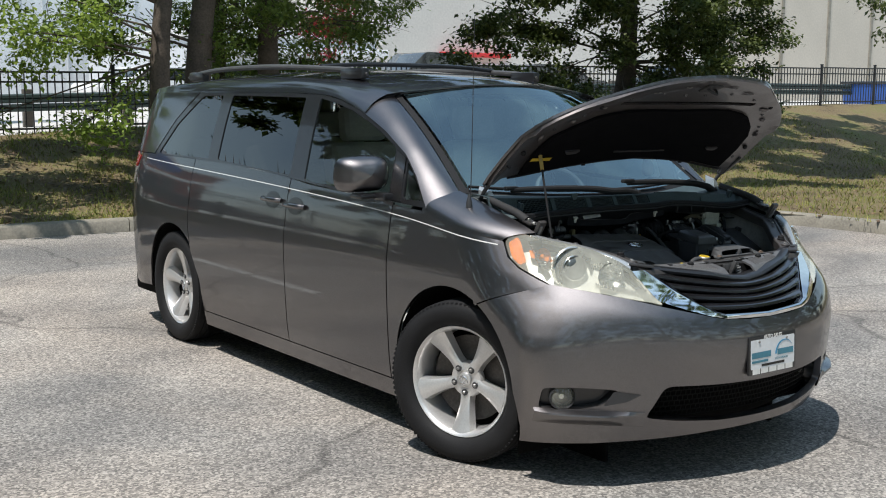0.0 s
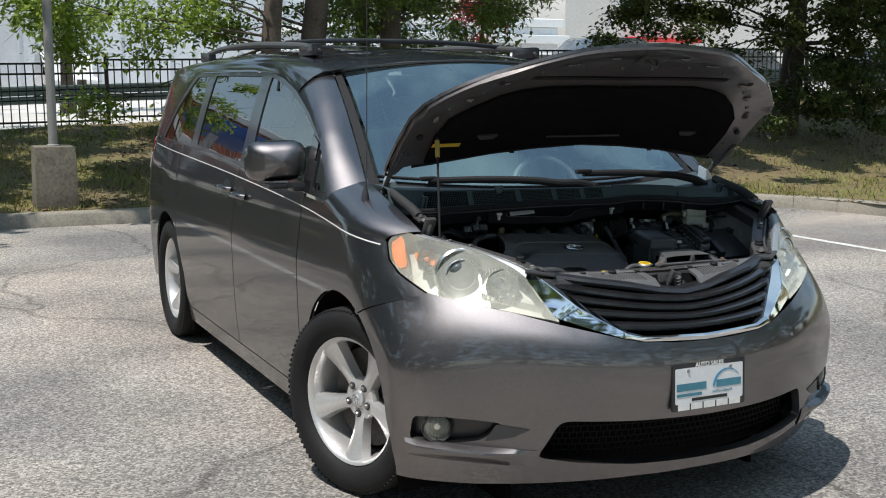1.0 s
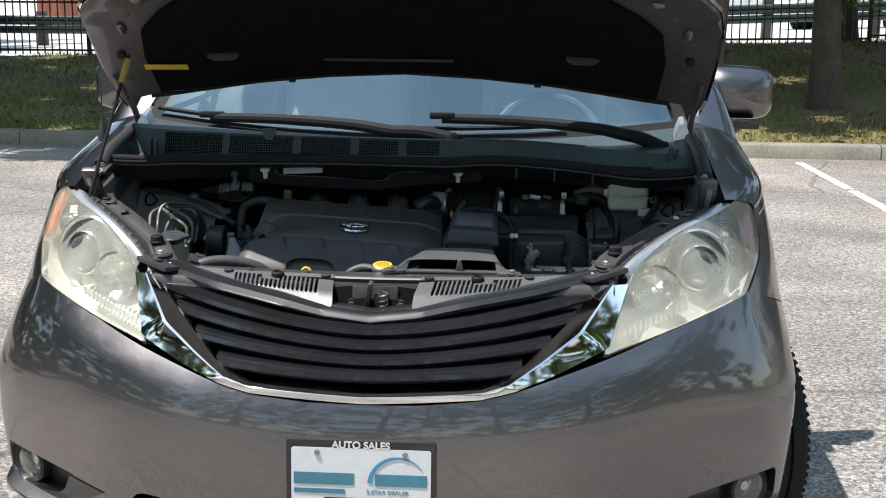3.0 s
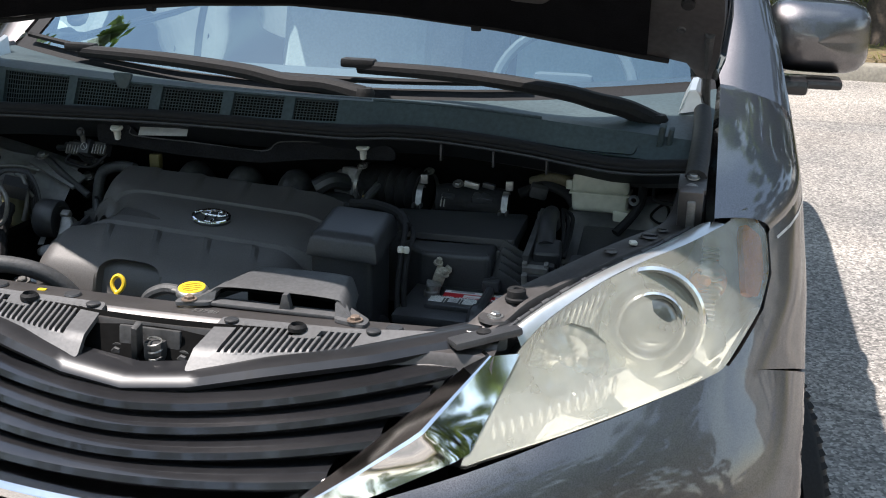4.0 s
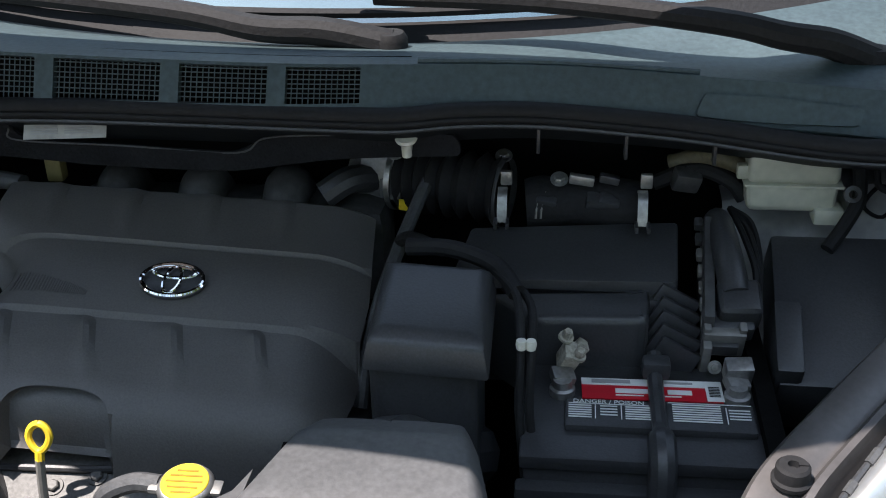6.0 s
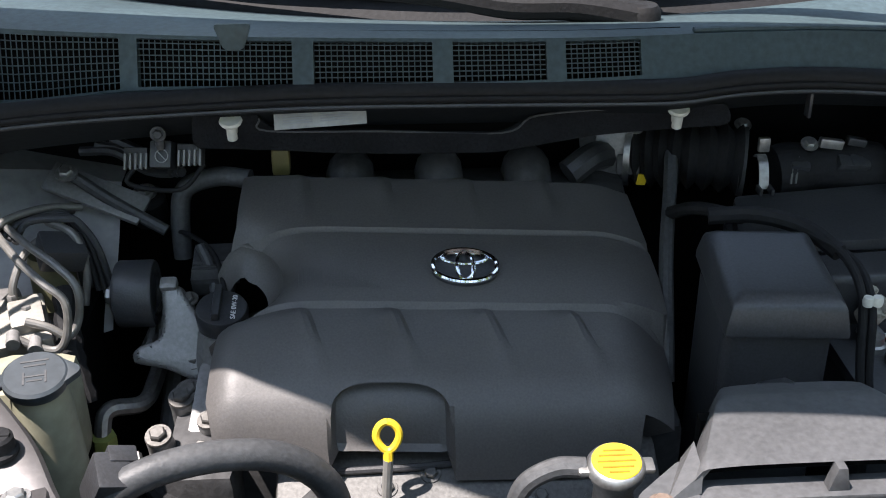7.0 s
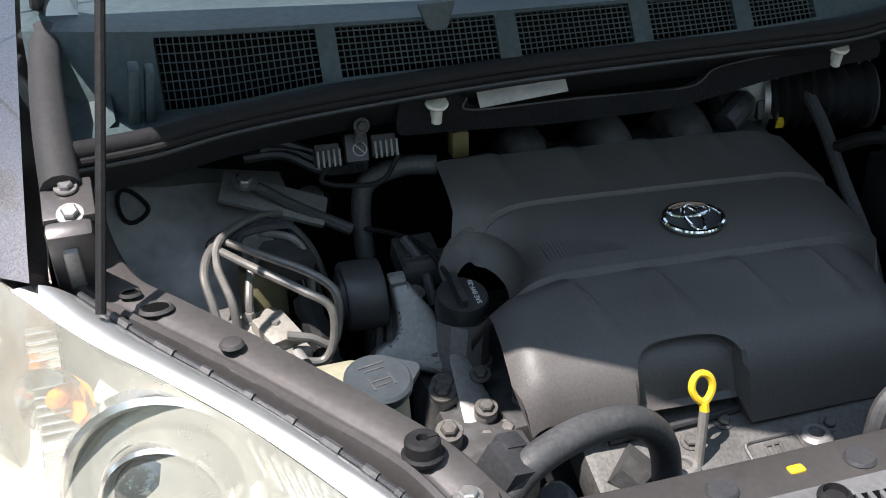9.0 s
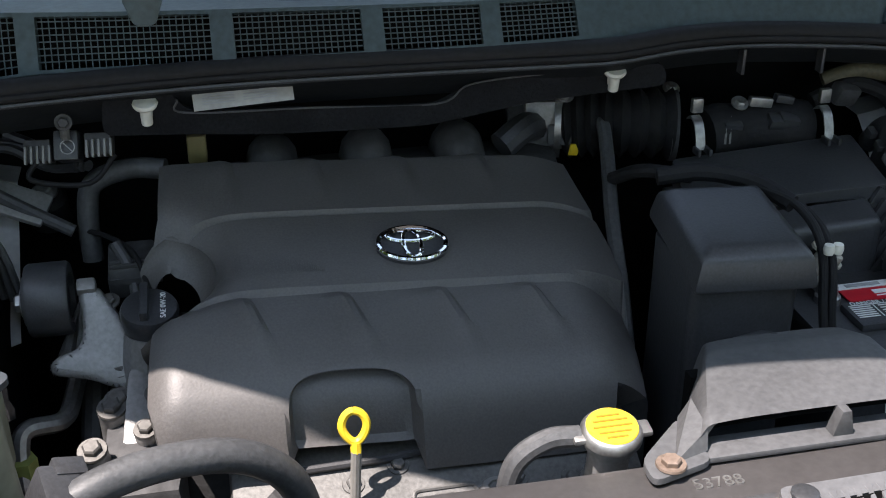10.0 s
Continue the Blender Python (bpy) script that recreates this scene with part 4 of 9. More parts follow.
    add_box(bm, (x, y, 0.7 + h / 2), (0.28, 0.28, h), 0.02)
    tagged(part("forecourt_pillar", bm, mt), "square painted forecourt pillar", "pillar", "forecourt pillars")
bm = bmesh.new()
add_box(bm, (-8.5, 31.5, 4.6), (5.0, 5.0, 0.5), 0.05)
tagged(part("forecourt_canopy", bm, BLUEPAINT), "flat forecourt canopy with blue edge", "canopy")
for x in (-7.0, -4.0, -0.5):
    bm = bmesh.new()
    add_box(bm, (x, 28.5, 0.80), (2.4, 0.5, 0.18), 0.05)
    tagged(part("kerb_island", bm, PALEPAVE), "pale concrete kerb island", "kerb", "kerb islands")


def far_car(label, x, y, z, body, turn=0, tall=1.0):
    """A parked car some way off: body, cabin glass, wheels, lamps."""
    root = thing("parked_car", label, "car")
    root.matrix_basis = Matrix.Translation((x, y, z)) @ Matrix.Rotation(radians(turn), 4, "Z")
    prof = [(-2.2, 0.35), (-2.25, 0.7), (-2.1, 0.92), (-1.2, 1.0), (-0.6, 1.42 * tall), (0.9, 1.45 * tall), (1.6, 1.05), (2.15, 0.98), (2.25, 0.6), (2.2, 0.35)]
    bm = bmesh.new()
    add_prism(bm, rounded(prof, 0.12, 3), Matrix.Translation((0, 0.85, 0)) @ Matrix.Rotation(radians(90), 4, "X"), 1.7, 0.08)
    part("body", bm, body, root)
    for sy in (-1, 1):
        bm = bmesh.new()
        add_prism(bm, rounded([(-1.0, 1.02), (-0.55, 1.36 * tall), (0.85, 1.38 * tall), (1.35, 1.04)], 0.06, 2), Matrix.Translation((0, sy * 0.856 + (0.004 if sy > 0 else 0), 0)) @ Matrix.Rotation(radians(90), 4, "X"), 0.004)
        part("side_window", bm, DARKGLASS, root, smooth=0)
        for wx in (-1.35, 1.35):
            bm = bmesh.new()
            add_lathe(bm, [(0, 0.1), (0.2, 0.1), (0.33, 0.09), (0.33, -0.09), (0, -0.09)], Matrix.Translation((wx, sy * 0.80, 0.33)) @ Matrix.Rotation(radians(90), 4, "X"), 18)
            part("wheel", bm, RUBBER, root)
        bm = bmesh.new()
        add_box(bm, (-2.22, sy * 0.6, 0.75), (0.08, 0.32, 0.14), 0.02)
        part("headlamp", bm, WHITEPAINT, root)
    bm = bmesh.new()
    add_box(bm, (-0.92, 0, 1.2), (0.05, 1.35, 0.36), 0.01, Euler((0, 0.92, 0)))
    part("windscreen", bm, DARKGLASS, root)


CARWHITE = mat("white_car_paint", (0.72, 0.72, 0.71), 0.25, 0, 0.04, 3, 30, coat=0.8)
CARDARK = mat("dark_car_paint", (0.03, 0.032, 0.035), 0.25, 0, 0.1, 3, 30, coat=0.8)
far_car("white van parked before the warehouse", 3.2, 40, 0.85, CARWHITE, 90, 1.25)
far_car("white car parked beyond the fence", 9.5, 30, 1.0, CARWHITE, 10)
far_car("white car parked beyond the fence", 15.5, 29, 1.1, CARWHITE, 5)
far_car("dark car parked near the restaurant", 16.0, 24.5, 1.2, CARDARK, 178, 1.15)
far_car("grey car parked near the restaurant", 21.5, 26, 1.25, mat("grey_car_paint", (0.10, 0.10, 0.105), 0.25, 0.4, 0.08, 3, 30, coat=0.8), 175)
far_car("dark car parked near the restaurant", 27.5, 25, 1.35, CARDARK, 180)
far_car("silver car on the forecourt", -3.2, 27.0, 0.7, mat("silver_car_paint", (0.40, 0.40, 0.41), 0.25, 0.5, 0.04, 3, 30, coat=0.8), 185)
sk = thing("skip", "blue steel skip behind the fence", "skip")
bm = bmesh.new()
add_box(bm, (31.2, 19.5, 1.8), (2.4, 1.6, 0.7), 0.05, taper=1.05)
part("skip_body", bm, BLUEPAINT, sk)
bm = bmesh.new()
add_box(bm, (31.2, 19.5, 2.19), (2.6, 1.75, 0.1), 0.03)
part("skip_lid", bm, CARDARK, sk)

# ---------------------------------------------------------------- the minivan: its skin as one smooth form
# x across (car's right side is -x), y from the nose to the tail, z up
half_width = spline([0.12, 0.35, 0.6, 0.8, 0.95, 1.05, 1.15, 1.3, 1.45, 1.6, 1.68, 1.75], [0.925, 0.965, 0.98, 0.985, 0.97, 0.955, 0.93, 0.885, 0.835, 0.775, 0.72, 0.6])
nose_y = spline([0.12, 0.25, 0.35, 0.5, 0.6, 0.7, 0.8, 0.9, 1.0, 1.1], [0.21, 0.135, 0.108, 0.098, 0.108, 0.14, 0.2, 0.265, 0.34, 0.42])
rear_taper = spline([3.6, 3.9, 4.6, 4.85, 5.0, 5.08], [1.0, 1.0, 0.972, 0.93, 0.82, 0.55])
CORNER, ARC = 0.72, 0.85
P90 = ARC * math.pi / 2


def crease_z(x):
    """Height of the sharp fold that runs across the bumper below the lamps."""
    return 0.662 + 0.02 * min(1, abs(x) / 0.5) + 0.115 * max(0, (abs(x) - 0.42) / 0.45) ** 1.2


def fold(x, z):
    """How far the skin stands proud at the fold."""
    d = z - crease_z(x)
    h = 0.036 * (0.6 + 0.4 * min(1, abs(x) / 0.4)) * max(0, min(1, (0.955 - abs(x)) / 0.12))
    return h * math.exp(-(d / (0.080 if d > 0 else 0.17)) ** 2)


def skin(p, z, s=-1, off=0.0):
    """Point of the body's skin: p runs round from the middle of the nose and back along the flank."""
    def raw(p, z):
        w = half_width(z)
        if abs(p) <= P90:
            a = p / ARC
            flare = 1 + 0.075 * math.exp(-((abs(a) - 1.12) / 0.33) ** 2) * max(0, min(1, (0.80 - z) / 0.2))
            return Vector((s * min(w, w * abs(math.sin(a)) * flare) * math.copysign(1, a), nose_y(z) + CORNER * (1 - math.cos(a)) - (fold(w * math.sin(a), z) if z < 0.9 else 0), z))
        y = nose_y(z) + CORNER + (abs(p) - P90)
        return Vector((s * math.copysign(1, p) * w * (rear_taper(y) if y > 3.6 else 1), y, z))
    q = raw(p, z)
    if off:
        e = 2e-3
        n = (raw(p + e, z) - raw(p - e, z)).cross(raw(p, z + e) - raw(p, z - e)).normalized()
        q = q + n * off * s
    return q


def px(x, z):
    """Skin coordinate of a point given by its distance from the centre line."""
    return ARC * math.asin(max(-1, min(1, x / half_width(z))))


def py(y, z):
    """Skin coordinate of a point given by its distance from the nose."""
    u = (y - nose_y(z)) / CORNER
    return ARC * math.acos(1 - max(0, u)) if u < 1 else P90 + (y - nose_y(z) - CORNER)


def side(pts):
    return [(py(y, z), z) for y, z in dense(list(pts), 0.04)]


van = thing("minivan", "dark grey metallic minivan with its bonnet propped open", "car")


def skin_panel(name, outline, material, s, res=0.035, holes=(), lip=0.012, off=0.0, label="", parent=None, smooth=30):
    bm = bmesh.new()
    add_panel(bm, outline, lambda u, v: skin(u, v, s, off), res, holes, -lip if s < 0 else lip)
    return part(name, bm, material, parent or van, label, smooth)


ARCH_F, ARCH_R, ARCH_RAD = (1.045, 0.36), (4.035, 0.36), (0.425, 0.41)


def arch(c, a0, a1, n=18):
    return [(c[0] + ARCH_RAD[0] * math.cos(math.radians(a0 + (a1 - a0) * i / n)), c[1] + ARCH_RAD[1] * math.sin(math.radians(a0 + (a1 - a0) * i / n))) for i in range(n + 1)]


belt = spline([1.25, 1.5, 2.4, 2.6, 3.5, 4.4, 4.8], [1.085, 1.095, 1.128, 1.15, 1.185, 1.19, 1.19])
dlo_top = spline([1.25, 1.52, 1.75, 2.02, 2.25, 2.45, 2.8, 3.5, 3.95, 4.4], [1.115, 1.315, 1.42, 1.512, 1.565, 1.592, 1.602, 1.605, 1.60, 1.56])

for s in (-1, 1):
    # front wing
    low = [(0.572, 0.831), (0.868, 0.718)] + [p for p in arch(ARCH_F, 114, 0)] + [(1.462, 0.26), (1.528, 0.26)]
    top = [(1.528, 1.085), (1.28, 1.075), (1.1, 1.03), (0.95, 1.01), (0.80, 0.995), (0.783, 0.986), (0.744, 0.928), (0.689, 0.887), (0.605, 0.846)]
    skin_panel("front_wing", side(low + top), PAINT, s, 0.03)
    bm = bmesh.new()

    def wing_top(u, v):
        y0 = 0.79 + (1.30 - 0.79) * u
        z0 = float(np.interp(y0, [0.79, 0.95, 1.1, 1.28, 1.3], [0.99, 1.01, 1.03, 1.075, 1.075]))
        a = skin(py(y0, z0), z0, s)
        c = Vector((s * (0.805 - 0.01 * u), 0.672 + (1.22 - 0.672) * u + 0.014 * (1 - u) ** 3, 1.028 + (1.165 - 1.028) * u ** 0.9))
        mid = skin(py(y0, z0), z0, s) + Vector((-s * 0.008, 0, 0))
        mid.z, mid.y = z0 + (c.z - z0) * 0.80, (a.y * 0.6 + c.y * 0.4) + 0.022 * (1 - u) ** 3
        if v < 0.92:
            t = v / 0.92
            return (1 - t) ** 2 * a + 2 * t * (1 - t) * mid + t * t * c
        return c + Vector((-s * 0.012, 0, -0.03)) * ((v - 0.92) / 0.08)
    add_grid(bm, wing_top, 16, 12)
    part("wing_shoulder", bm, PAINT, van)
    # doors and rear quarter
    f = [(1.536, 0.262), (2.526, 0.262)] + [(2.526, 0.7), (2.526, belt(2.526))] + [(y, belt(y)) for y in (2.3, 2.0, 1.75)] + [(1.536, belt(1.536))]
    skin_panel("front_door", side(f), PAINT, s)
    r = [(2.534, 0.262), (3.60, 0.262), (3.63, 0.45), (3.74, 0.62), (3.768, 0.75), (3.77, belt(3.77))] + [(y, belt(y)) for y in (3.4, 3.0, 2.8)] + [(2.534, belt(2.534))]
    skin_panel("sliding_door", side(r), PAINT, s)
    q = [(3.61, 0.24), (3.612, 0.36)] + arch(ARCH_R, 172, 4) + [(4.48, 0.30), (4.75, 0.28), (5.0, 0.3), (5.0, 0.9), (4.93, 1.19)] + [(y, belt(y)) for y in (4.6, 4.2)] + [(3.778, belt(3.778)), (3.776, 0.75), (3.748, 0.62), (3.64, 0.45)]
    skin_panel("rear_quarter", side(q), PAINT, s)
    sl = [(1.43, 0.17), (3.62, 0.17), (3.62, 0.256), (1.43, 0.256)]
    skin_panel("sill", side(sl), PAINT, s, 0.05)
    # window openings and panes
    panes = {
        "quarter_window": [(1.30, 1.118), (1.466, 1.115), (1.50, 1.29), (1.44, 1.245)],
        "front_door_window": [(1.585, belt(1.58) + 0.018), (2.40, belt(2.4) + 0.015), (2.462, 1.575)] + [(y, dlo_top(y) - 0.022) for y in (2.3, 2.1, 1.9, 1.75, 1.62)],
        "sliding_door_window": [(2.56, belt(2.56) + 0.015), (3.48, belt(3.48) + 0.015), (3.52, dlo_top(3.52) - 0.02), (3.2, dlo_top(3.2) - 0.02), (2.62, dlo_top(2.62) - 0.02)],
        "rear_quarter_window": [(3.61, belt(3.61) + 0.015), (4.40, belt(4.4) + 0.012), (4.2, 1.40), (3.93, dlo_top(3.93) - 0.02), (3.65, dlo_top(3.65) - 0.02)],
    }
    holes = [rounded(side(o), 0.03) for o in panes.values()]
    band = [(1.262, 1.09)] + [(y, belt(y) + 0.002) for y in (1.4, 1.536, 2.0, 2.53, 3.0, 3.77, 4.2)] + [(4.47, 1.192), (4.25, 1.42), (4.0, 1.60)] + [(y, dlo_top(y)) for y in (3.7, 3.2, 2.8, 2.45, 2.25, 2.02, 1.75, 1.6, 1.52, 1.4)]
    skin_panel("window_surround", side(band), GLOSSBLACK, s, 0.045, holes, 0.012, -0.003)
    for nm, o in panes.items():
        g = skin_panel(nm, rounded(side(o), 0.03), GLASS_FRONT if nm in ("quarter_window", "front_door_window") else GLASS_SIDE, s, 0.06, lip=0, off=-0.008)
        g.visible_shadow = False
    # mirror patch trim beside the mirror foot
    o = [(1.478, 1.105), (1.57, 1.105), (1.60, 1.33), (1.515, 1.30)]
    skin_panel("window_post", side(o), PAINT, s, 0.04, off=0.002)
    # rear pillar below the roof
    o = [(4.475, 1.195), (4.93, 1.195), (4.9, 1.45), (4.8, 1.60), (4.01, 1.60), (4.255, 1.42)]
    skin_panel("rear_pillar", side(o), PAINT, s)
    # white pinstripe along the flank
    st = spline([0.80, 1.5, 2.6, 3.6, 4.6], [0.972, 1.040, 1.092, 1.125, 1.155])
    up, lo = [(y, st(y) + 0.0045) for y in np.linspace(0.80, 4.6, 60)], [(y, st(y)) for y in np.linspace(4.6, 0.80, 60)]
    bm = bmesh.new()
    a_, b_ = [], []
    for (y1, z1), (y2, z2) in zip(up, reversed(lo)):
        a_.append(bm.verts.new(skin(py(y1, z1), z1, s, 0.0012)))
        b_.append(bm.verts.new(skin(py(y2, z2), z2, s, 0.0012)))
    for i in range(len(a_) - 1):
        bm.faces.new((a_[i], a_[i + 1], b_[i + 1], b_[i]))
    part("pinstripe", bm, PINSTRIPE, van, "thin white pinstripe")
    # inner wheel houses
    for c in (ARCH_F, ARCH_R):
        bm = bmesh.new()

        def house_pt(u, v):
            k = math.pi * (1.3 * u - 0.15)
            y, z = c[0] + 0.43 * math.cos(k), c[1] - 0.05 + 0.46 * math.sin(k)
            lim = abs(skin(py(y, z), z, s).x) - 0.010
            return Vector((s * (0.55 + (lim - 0.55) * v), y, z))
        add_grid(bm, house_pt, 20, 2)
        add_box(bm, (s * 0.55, c[0], 0.45), (0.02, 1.1, 0.8))
        part("wheel_house", bm, SHELL, van)

# roof with its rails, from the side windows over the middle
roof_z = spline([1.86, 2.1, 2.5, 3.0, 3.8, 4.4, 4.75, 4.9], [1.655, 1.69, 1.722, 1.742, 1.74, 1.71, 1.665, 1.62])
roof_edge = spline([1.86, 2.1, 2.45, 3.0, 4.0, 4.6, 4.9], [1.46, 1.535, 1.592, 1.603, 1.60, 1.60, 1.59])


def roof(u, v):
    t = abs(2 * u - 1)
    sg = 1 if u > 0.5 else -1
    y = 1.98 + (4.88 - 1.98) * v
    header = 0.14 * (1 - t * t) * (1 - v) ** 3
    ze = roof_edge(y)
    e = skin(py(y, ze), ze, sg)
    zr = roof_z(y - header)
    knee = 0.87
    drop = 0.022 * max(0, 1 - 5 * v) ** 2
    if t > knee:
        k = (t - knee) / (1 - knee)
        a = Vector((sg * abs(e.x) * 0.865, y - header, zr - 0.052 - drop))
        b = Vector((sg * abs(e.x) * 0.985, y, ze + 0.075 * min(1, 0.5 + 2 * v)))
        return (1 - k) ** 2 * a + 2 * k * (1 - k) * b + k * k * e
    x = abs(e.x) * 0.865 * t / knee
    return Vector((sg * x, y - header, zr - 0.052 * (t / knee) ** 2.2 - drop * (t / knee) ** 2))


bm = bmesh.new()
add_grid(bm, roof, 48, 44)
part("roof", bm, PAINT, van)

# windscreen and its pillars
def screen(u, v):
    """u across, v from the cowl up to the roof."""
    x = (2 * u - 1)
    y0, z0 = 1.05 + 0.165 * x * x, 1.115 + 0.04 * x * x
    y1, z1 = 1.84 + 0.125 * x * x, 1.652 - 0.058 * x * x
    y, z = y0 + (y1 - y0) * v, z0 + (z1 - z0) * v + 0.035 * math.sin(math.pi * v) * (1 - 0.2 * x * x)
    return Vector((x * (0.79 - 0.14 * v), y, z))


bm = bmesh.new()
add_grid(bm, lambda u, v: screen(0.03 + 0.94 * u, 0.03 + 0.95 * v), 30, 24)
g = part("windscreen", bm, GLASS_WS, van, "sloping windscreen reflecting the sky")
g.visible_shadow = False
bm = bmesh.new()


def band_ring(u, v):
    t = u * 4
    i, f = int(t) % 4, t - int(t)
    c = [(0.0, 0.0), (1.0, 0.0), (1.0, 1.0), (0.0, 1.0)]
    a, b = c[i], c[(i + 1) % 4]
    o = (a[0] + (b[0] - a[0]) * f, a[1] + (b[1] - a[1]) * f)
    inn = (0.022 + 0.956 * o[0], 0.05 + 0.935 * o[1])
    return screen(o[0] + (inn[0] - o[0]) * v, o[1] + (inn[1] - o[1]) * v) + Vector((0, 0, -0.004))


add_grid(bm, band_ring, 80, 2)
part("windscreen_border", bm, RUBBER, van)
for s in (-1, 1):
    bm = bmesh.new()

    def pillar(u, v):
        a = screen(0.5 + s * 0.505, u)
        y = 1.27 + (1.98 - 1.27) * u
        z = float(np.interp(y, [1.27, 1.4, 1.52, 1.75, 1.98], [1.09, 1.225, 1.315, 1.42, 1.50]))
        e = skin(py(y, z), z, s)
        mid = (a + e) / 2 + Vector((s * 0.022, -0.02, 0.035))
        return (1 - v) ** 2 * a + 2 * v * (1 - v) * mid + v * v * e
    add_grid(bm, pillar, 22, 10)
    part("windscreen_pillar", bm, PAINT, van)

# header that carries the roof down to the windscreen and its pillars
bm = bmesh.new()


def header_pt(u, v):
    a = roof(u, 0.0)
    x = abs(a.x)
    sg = 1 if a.x >= 0 else -1
    e = skin(py(1.98, 1.50), 1.50, sg)
    if x <= 0.65:
        b = screen(0.5 + 0.5 * a.x / 0.65, 0.985)
    else:
        t = min(1, (x - 0.65) / (abs(e.x) - 0.65))
        p = screen(0.5 + sg * 0.505, 1.0)
        b = p.lerp(e, t) + Vector((sg * 0.02, -0.01, 0.02)) * math.sin(math.pi * t)
    mid = (a + b) / 2 + Vector((0, -0.02, 0.012))
    return (1 - v) ** 2 * a + 2 * v * (1 - v) * mid + v * v * b


add_grid(bm, header_pt, 60, 8)
part("roof_header", bm, PAINT, van)

# tail end, floor and nose backing that close the body
bm = bmesh.new()


def tail(u, v):
    z = 0.28 + (1.60 - 0.28) * v
    x = (2 * u - 1)
    y = 5.0 if z < 0.9 else 5.0 - (z - 0.9) * 0.17
    e = skin(py(y, z), z, 1)
    return Vector((x * abs(e.x), y + 0.10 * (1 - x * x) * (1 if z < 1.0 else 0.6), z))


add_grid(bm, tail, 20, 14)
part("tailgate", bm, PAINT, van)
bm = bmesh.new()
add_box(bm, (0, 3.2, 0.27), (1.7, 3.6, 0.14), 0.03)
add_box(bm, (0, 0.85, 0.27), (1.1, 1.1, 0.08), 0.03)
part("underbody", bm, SHELL, van)
for s in (-1, 1):
    bm = bmesh.new()
    add_panel(bm, [(4.80, 1.09), (4.97, 1.09), (4.93, 1.19), (4.74, 1.165)], lambda y, z: skin(py(y, z), z, s, 0.006), 0.04, lip=0.01 * s)
    tl_ = part("tail_lamp", bm, RED, van, "red tail lamp wrapping the rear corner")
    bm = bmesh.new()
    add_panel(bm, [(4.86, 0.98), (4.98, 0.98), (4.97, 1.086), (4.805, 1.086)], lambda y, z: skin(py(y, z), z, s, 0.006), 0.04, lip=0.01 * s)
    part("clear_section", bm, REFLECT, tl_, "pale clear lower section")

# roof rails
for s in (-1, 1):
    bm = bmesh.new()
    add_tube(bm, [(s * 0.595, 2.30, 1.70), (s * 0.60, 2.40, 1.715), (s * 0.61, 2.62, 1.732), (s * 0.62, 3.3, 1.754), (s * 0.615, 4.0, 1.748), (s * 0.60, 4.45, 1.718), (s * 0.595, 4.58, 1.70)], lambda t: 0.016 * (0.5 + min(1, 6 * min(t, 1 - t)) * 0.5), 10)
    rail = part("roof_rail", bm, mat("satin_grey_rail", (0.12, 0.117, 0.115), 0.4, 0.5, 0.1) if s < 0 else bpy.data.materials["satin_grey_rail"], van, "grey roof rack rail")
    for y in (2.42, 4.40):
        bm = bmesh.new()
        add_box(bm, (s * 0.602, y, 1.705), (0.05, 0.22, 0.06), 0.015)
        part("rail_foot", bm, GLOSSBLACK, rail)
for y in (2.75, 3.9):
    bm = bmesh.new()
    add_tube(bm, [(-0.62, y, 1.748), (-0.3, y, 1.766), (0.3, y, 1.766), (0.62, y, 1.748)], 0.013, 10)
    part("cross_bar", bm, GLOSSBLACK, van, "black roof rack cross bar")

# ---------------------------------------------------------------- bumper, grille, lamps and number plate
def mirror_poly(half_pts):
    return half_pts + [(-a, b) for a, b in reversed(half_pts) if abs(a) > 1e-6]


def xz(pts):
    return [(px(x, z), z) for x, z in pts]


# upper edge of the bumper: under the chrome in the middle, under the lamps at the sides
edge = [(0.0, 0.682), (0.12, 0.684), (0.24, 0.692), (0.31, 0.705), (0.39, 0.725), (0.50, 0.752), (0.62, 0.785), (0.74, 0.812)]
BUMP = xz(edge) + [(py(0.57, 0.836), 0.836), (py(0.862, 0.714), 0.714)] + [(py(y, z), z) for y, z in arch(ARCH_F, 116, 176, 10)] + [(py(0.595, 0.25), 0.25), (py(0.62, 0.18), 0.18)] + xz([(0.70, 0.185), (0.50, 0.20), (0.25, 0.215), (0.0, 0.22)])
OUTB = BUMP + [(-p, z) for p, z in reversed(BUMP[1:-1])]
intake_half = [(0.0, 0.425), (0.25, 0.427), (0.495, 0.434), (0.52, 0.42), (0.54, 0.37), (0.565, 0.315), (0.56, 0.30), (0.45, 0.282), (0.25, 0.265), (0.0, 0.262)]
INTAKE = xz(mirror_poly(intake_half))
fog_o = [(0.862, 0.430), (0.80, 0.436), (0.735, 0.432), (0.672, 0.424), (0.68, 0.405), (0.712, 0.362), (0.77, 0.345), (0.865, 0.345)]
FOGR = rounded(xz(fog_o), 0.02, 3)
FOGL = [(-a, b) for a, b in FOGR]
bm = bmesh.new()
add_panel(bm, OUTB, lambda u, v: skin(u, v, -1), 0.03, [rounded(INTAKE, 0.025, 3), FOGR, FOGL], -0.03)
part("front_bumper", bm, PAINT, van, "smooth dark grey front bumper", smooth=30)
# mesh in the lower opening: rows of small honeycomb bars
bm = bmesh.new()
for k in range(7):
    z = 0.285 + 0.022 * k
    add_tube(bm, [skin(px(x, z), z, -1) + Vector((0, 0.075, 0)) for x in np.linspace(-0.5, 0.5, 21)], 0.003, 5, 1)
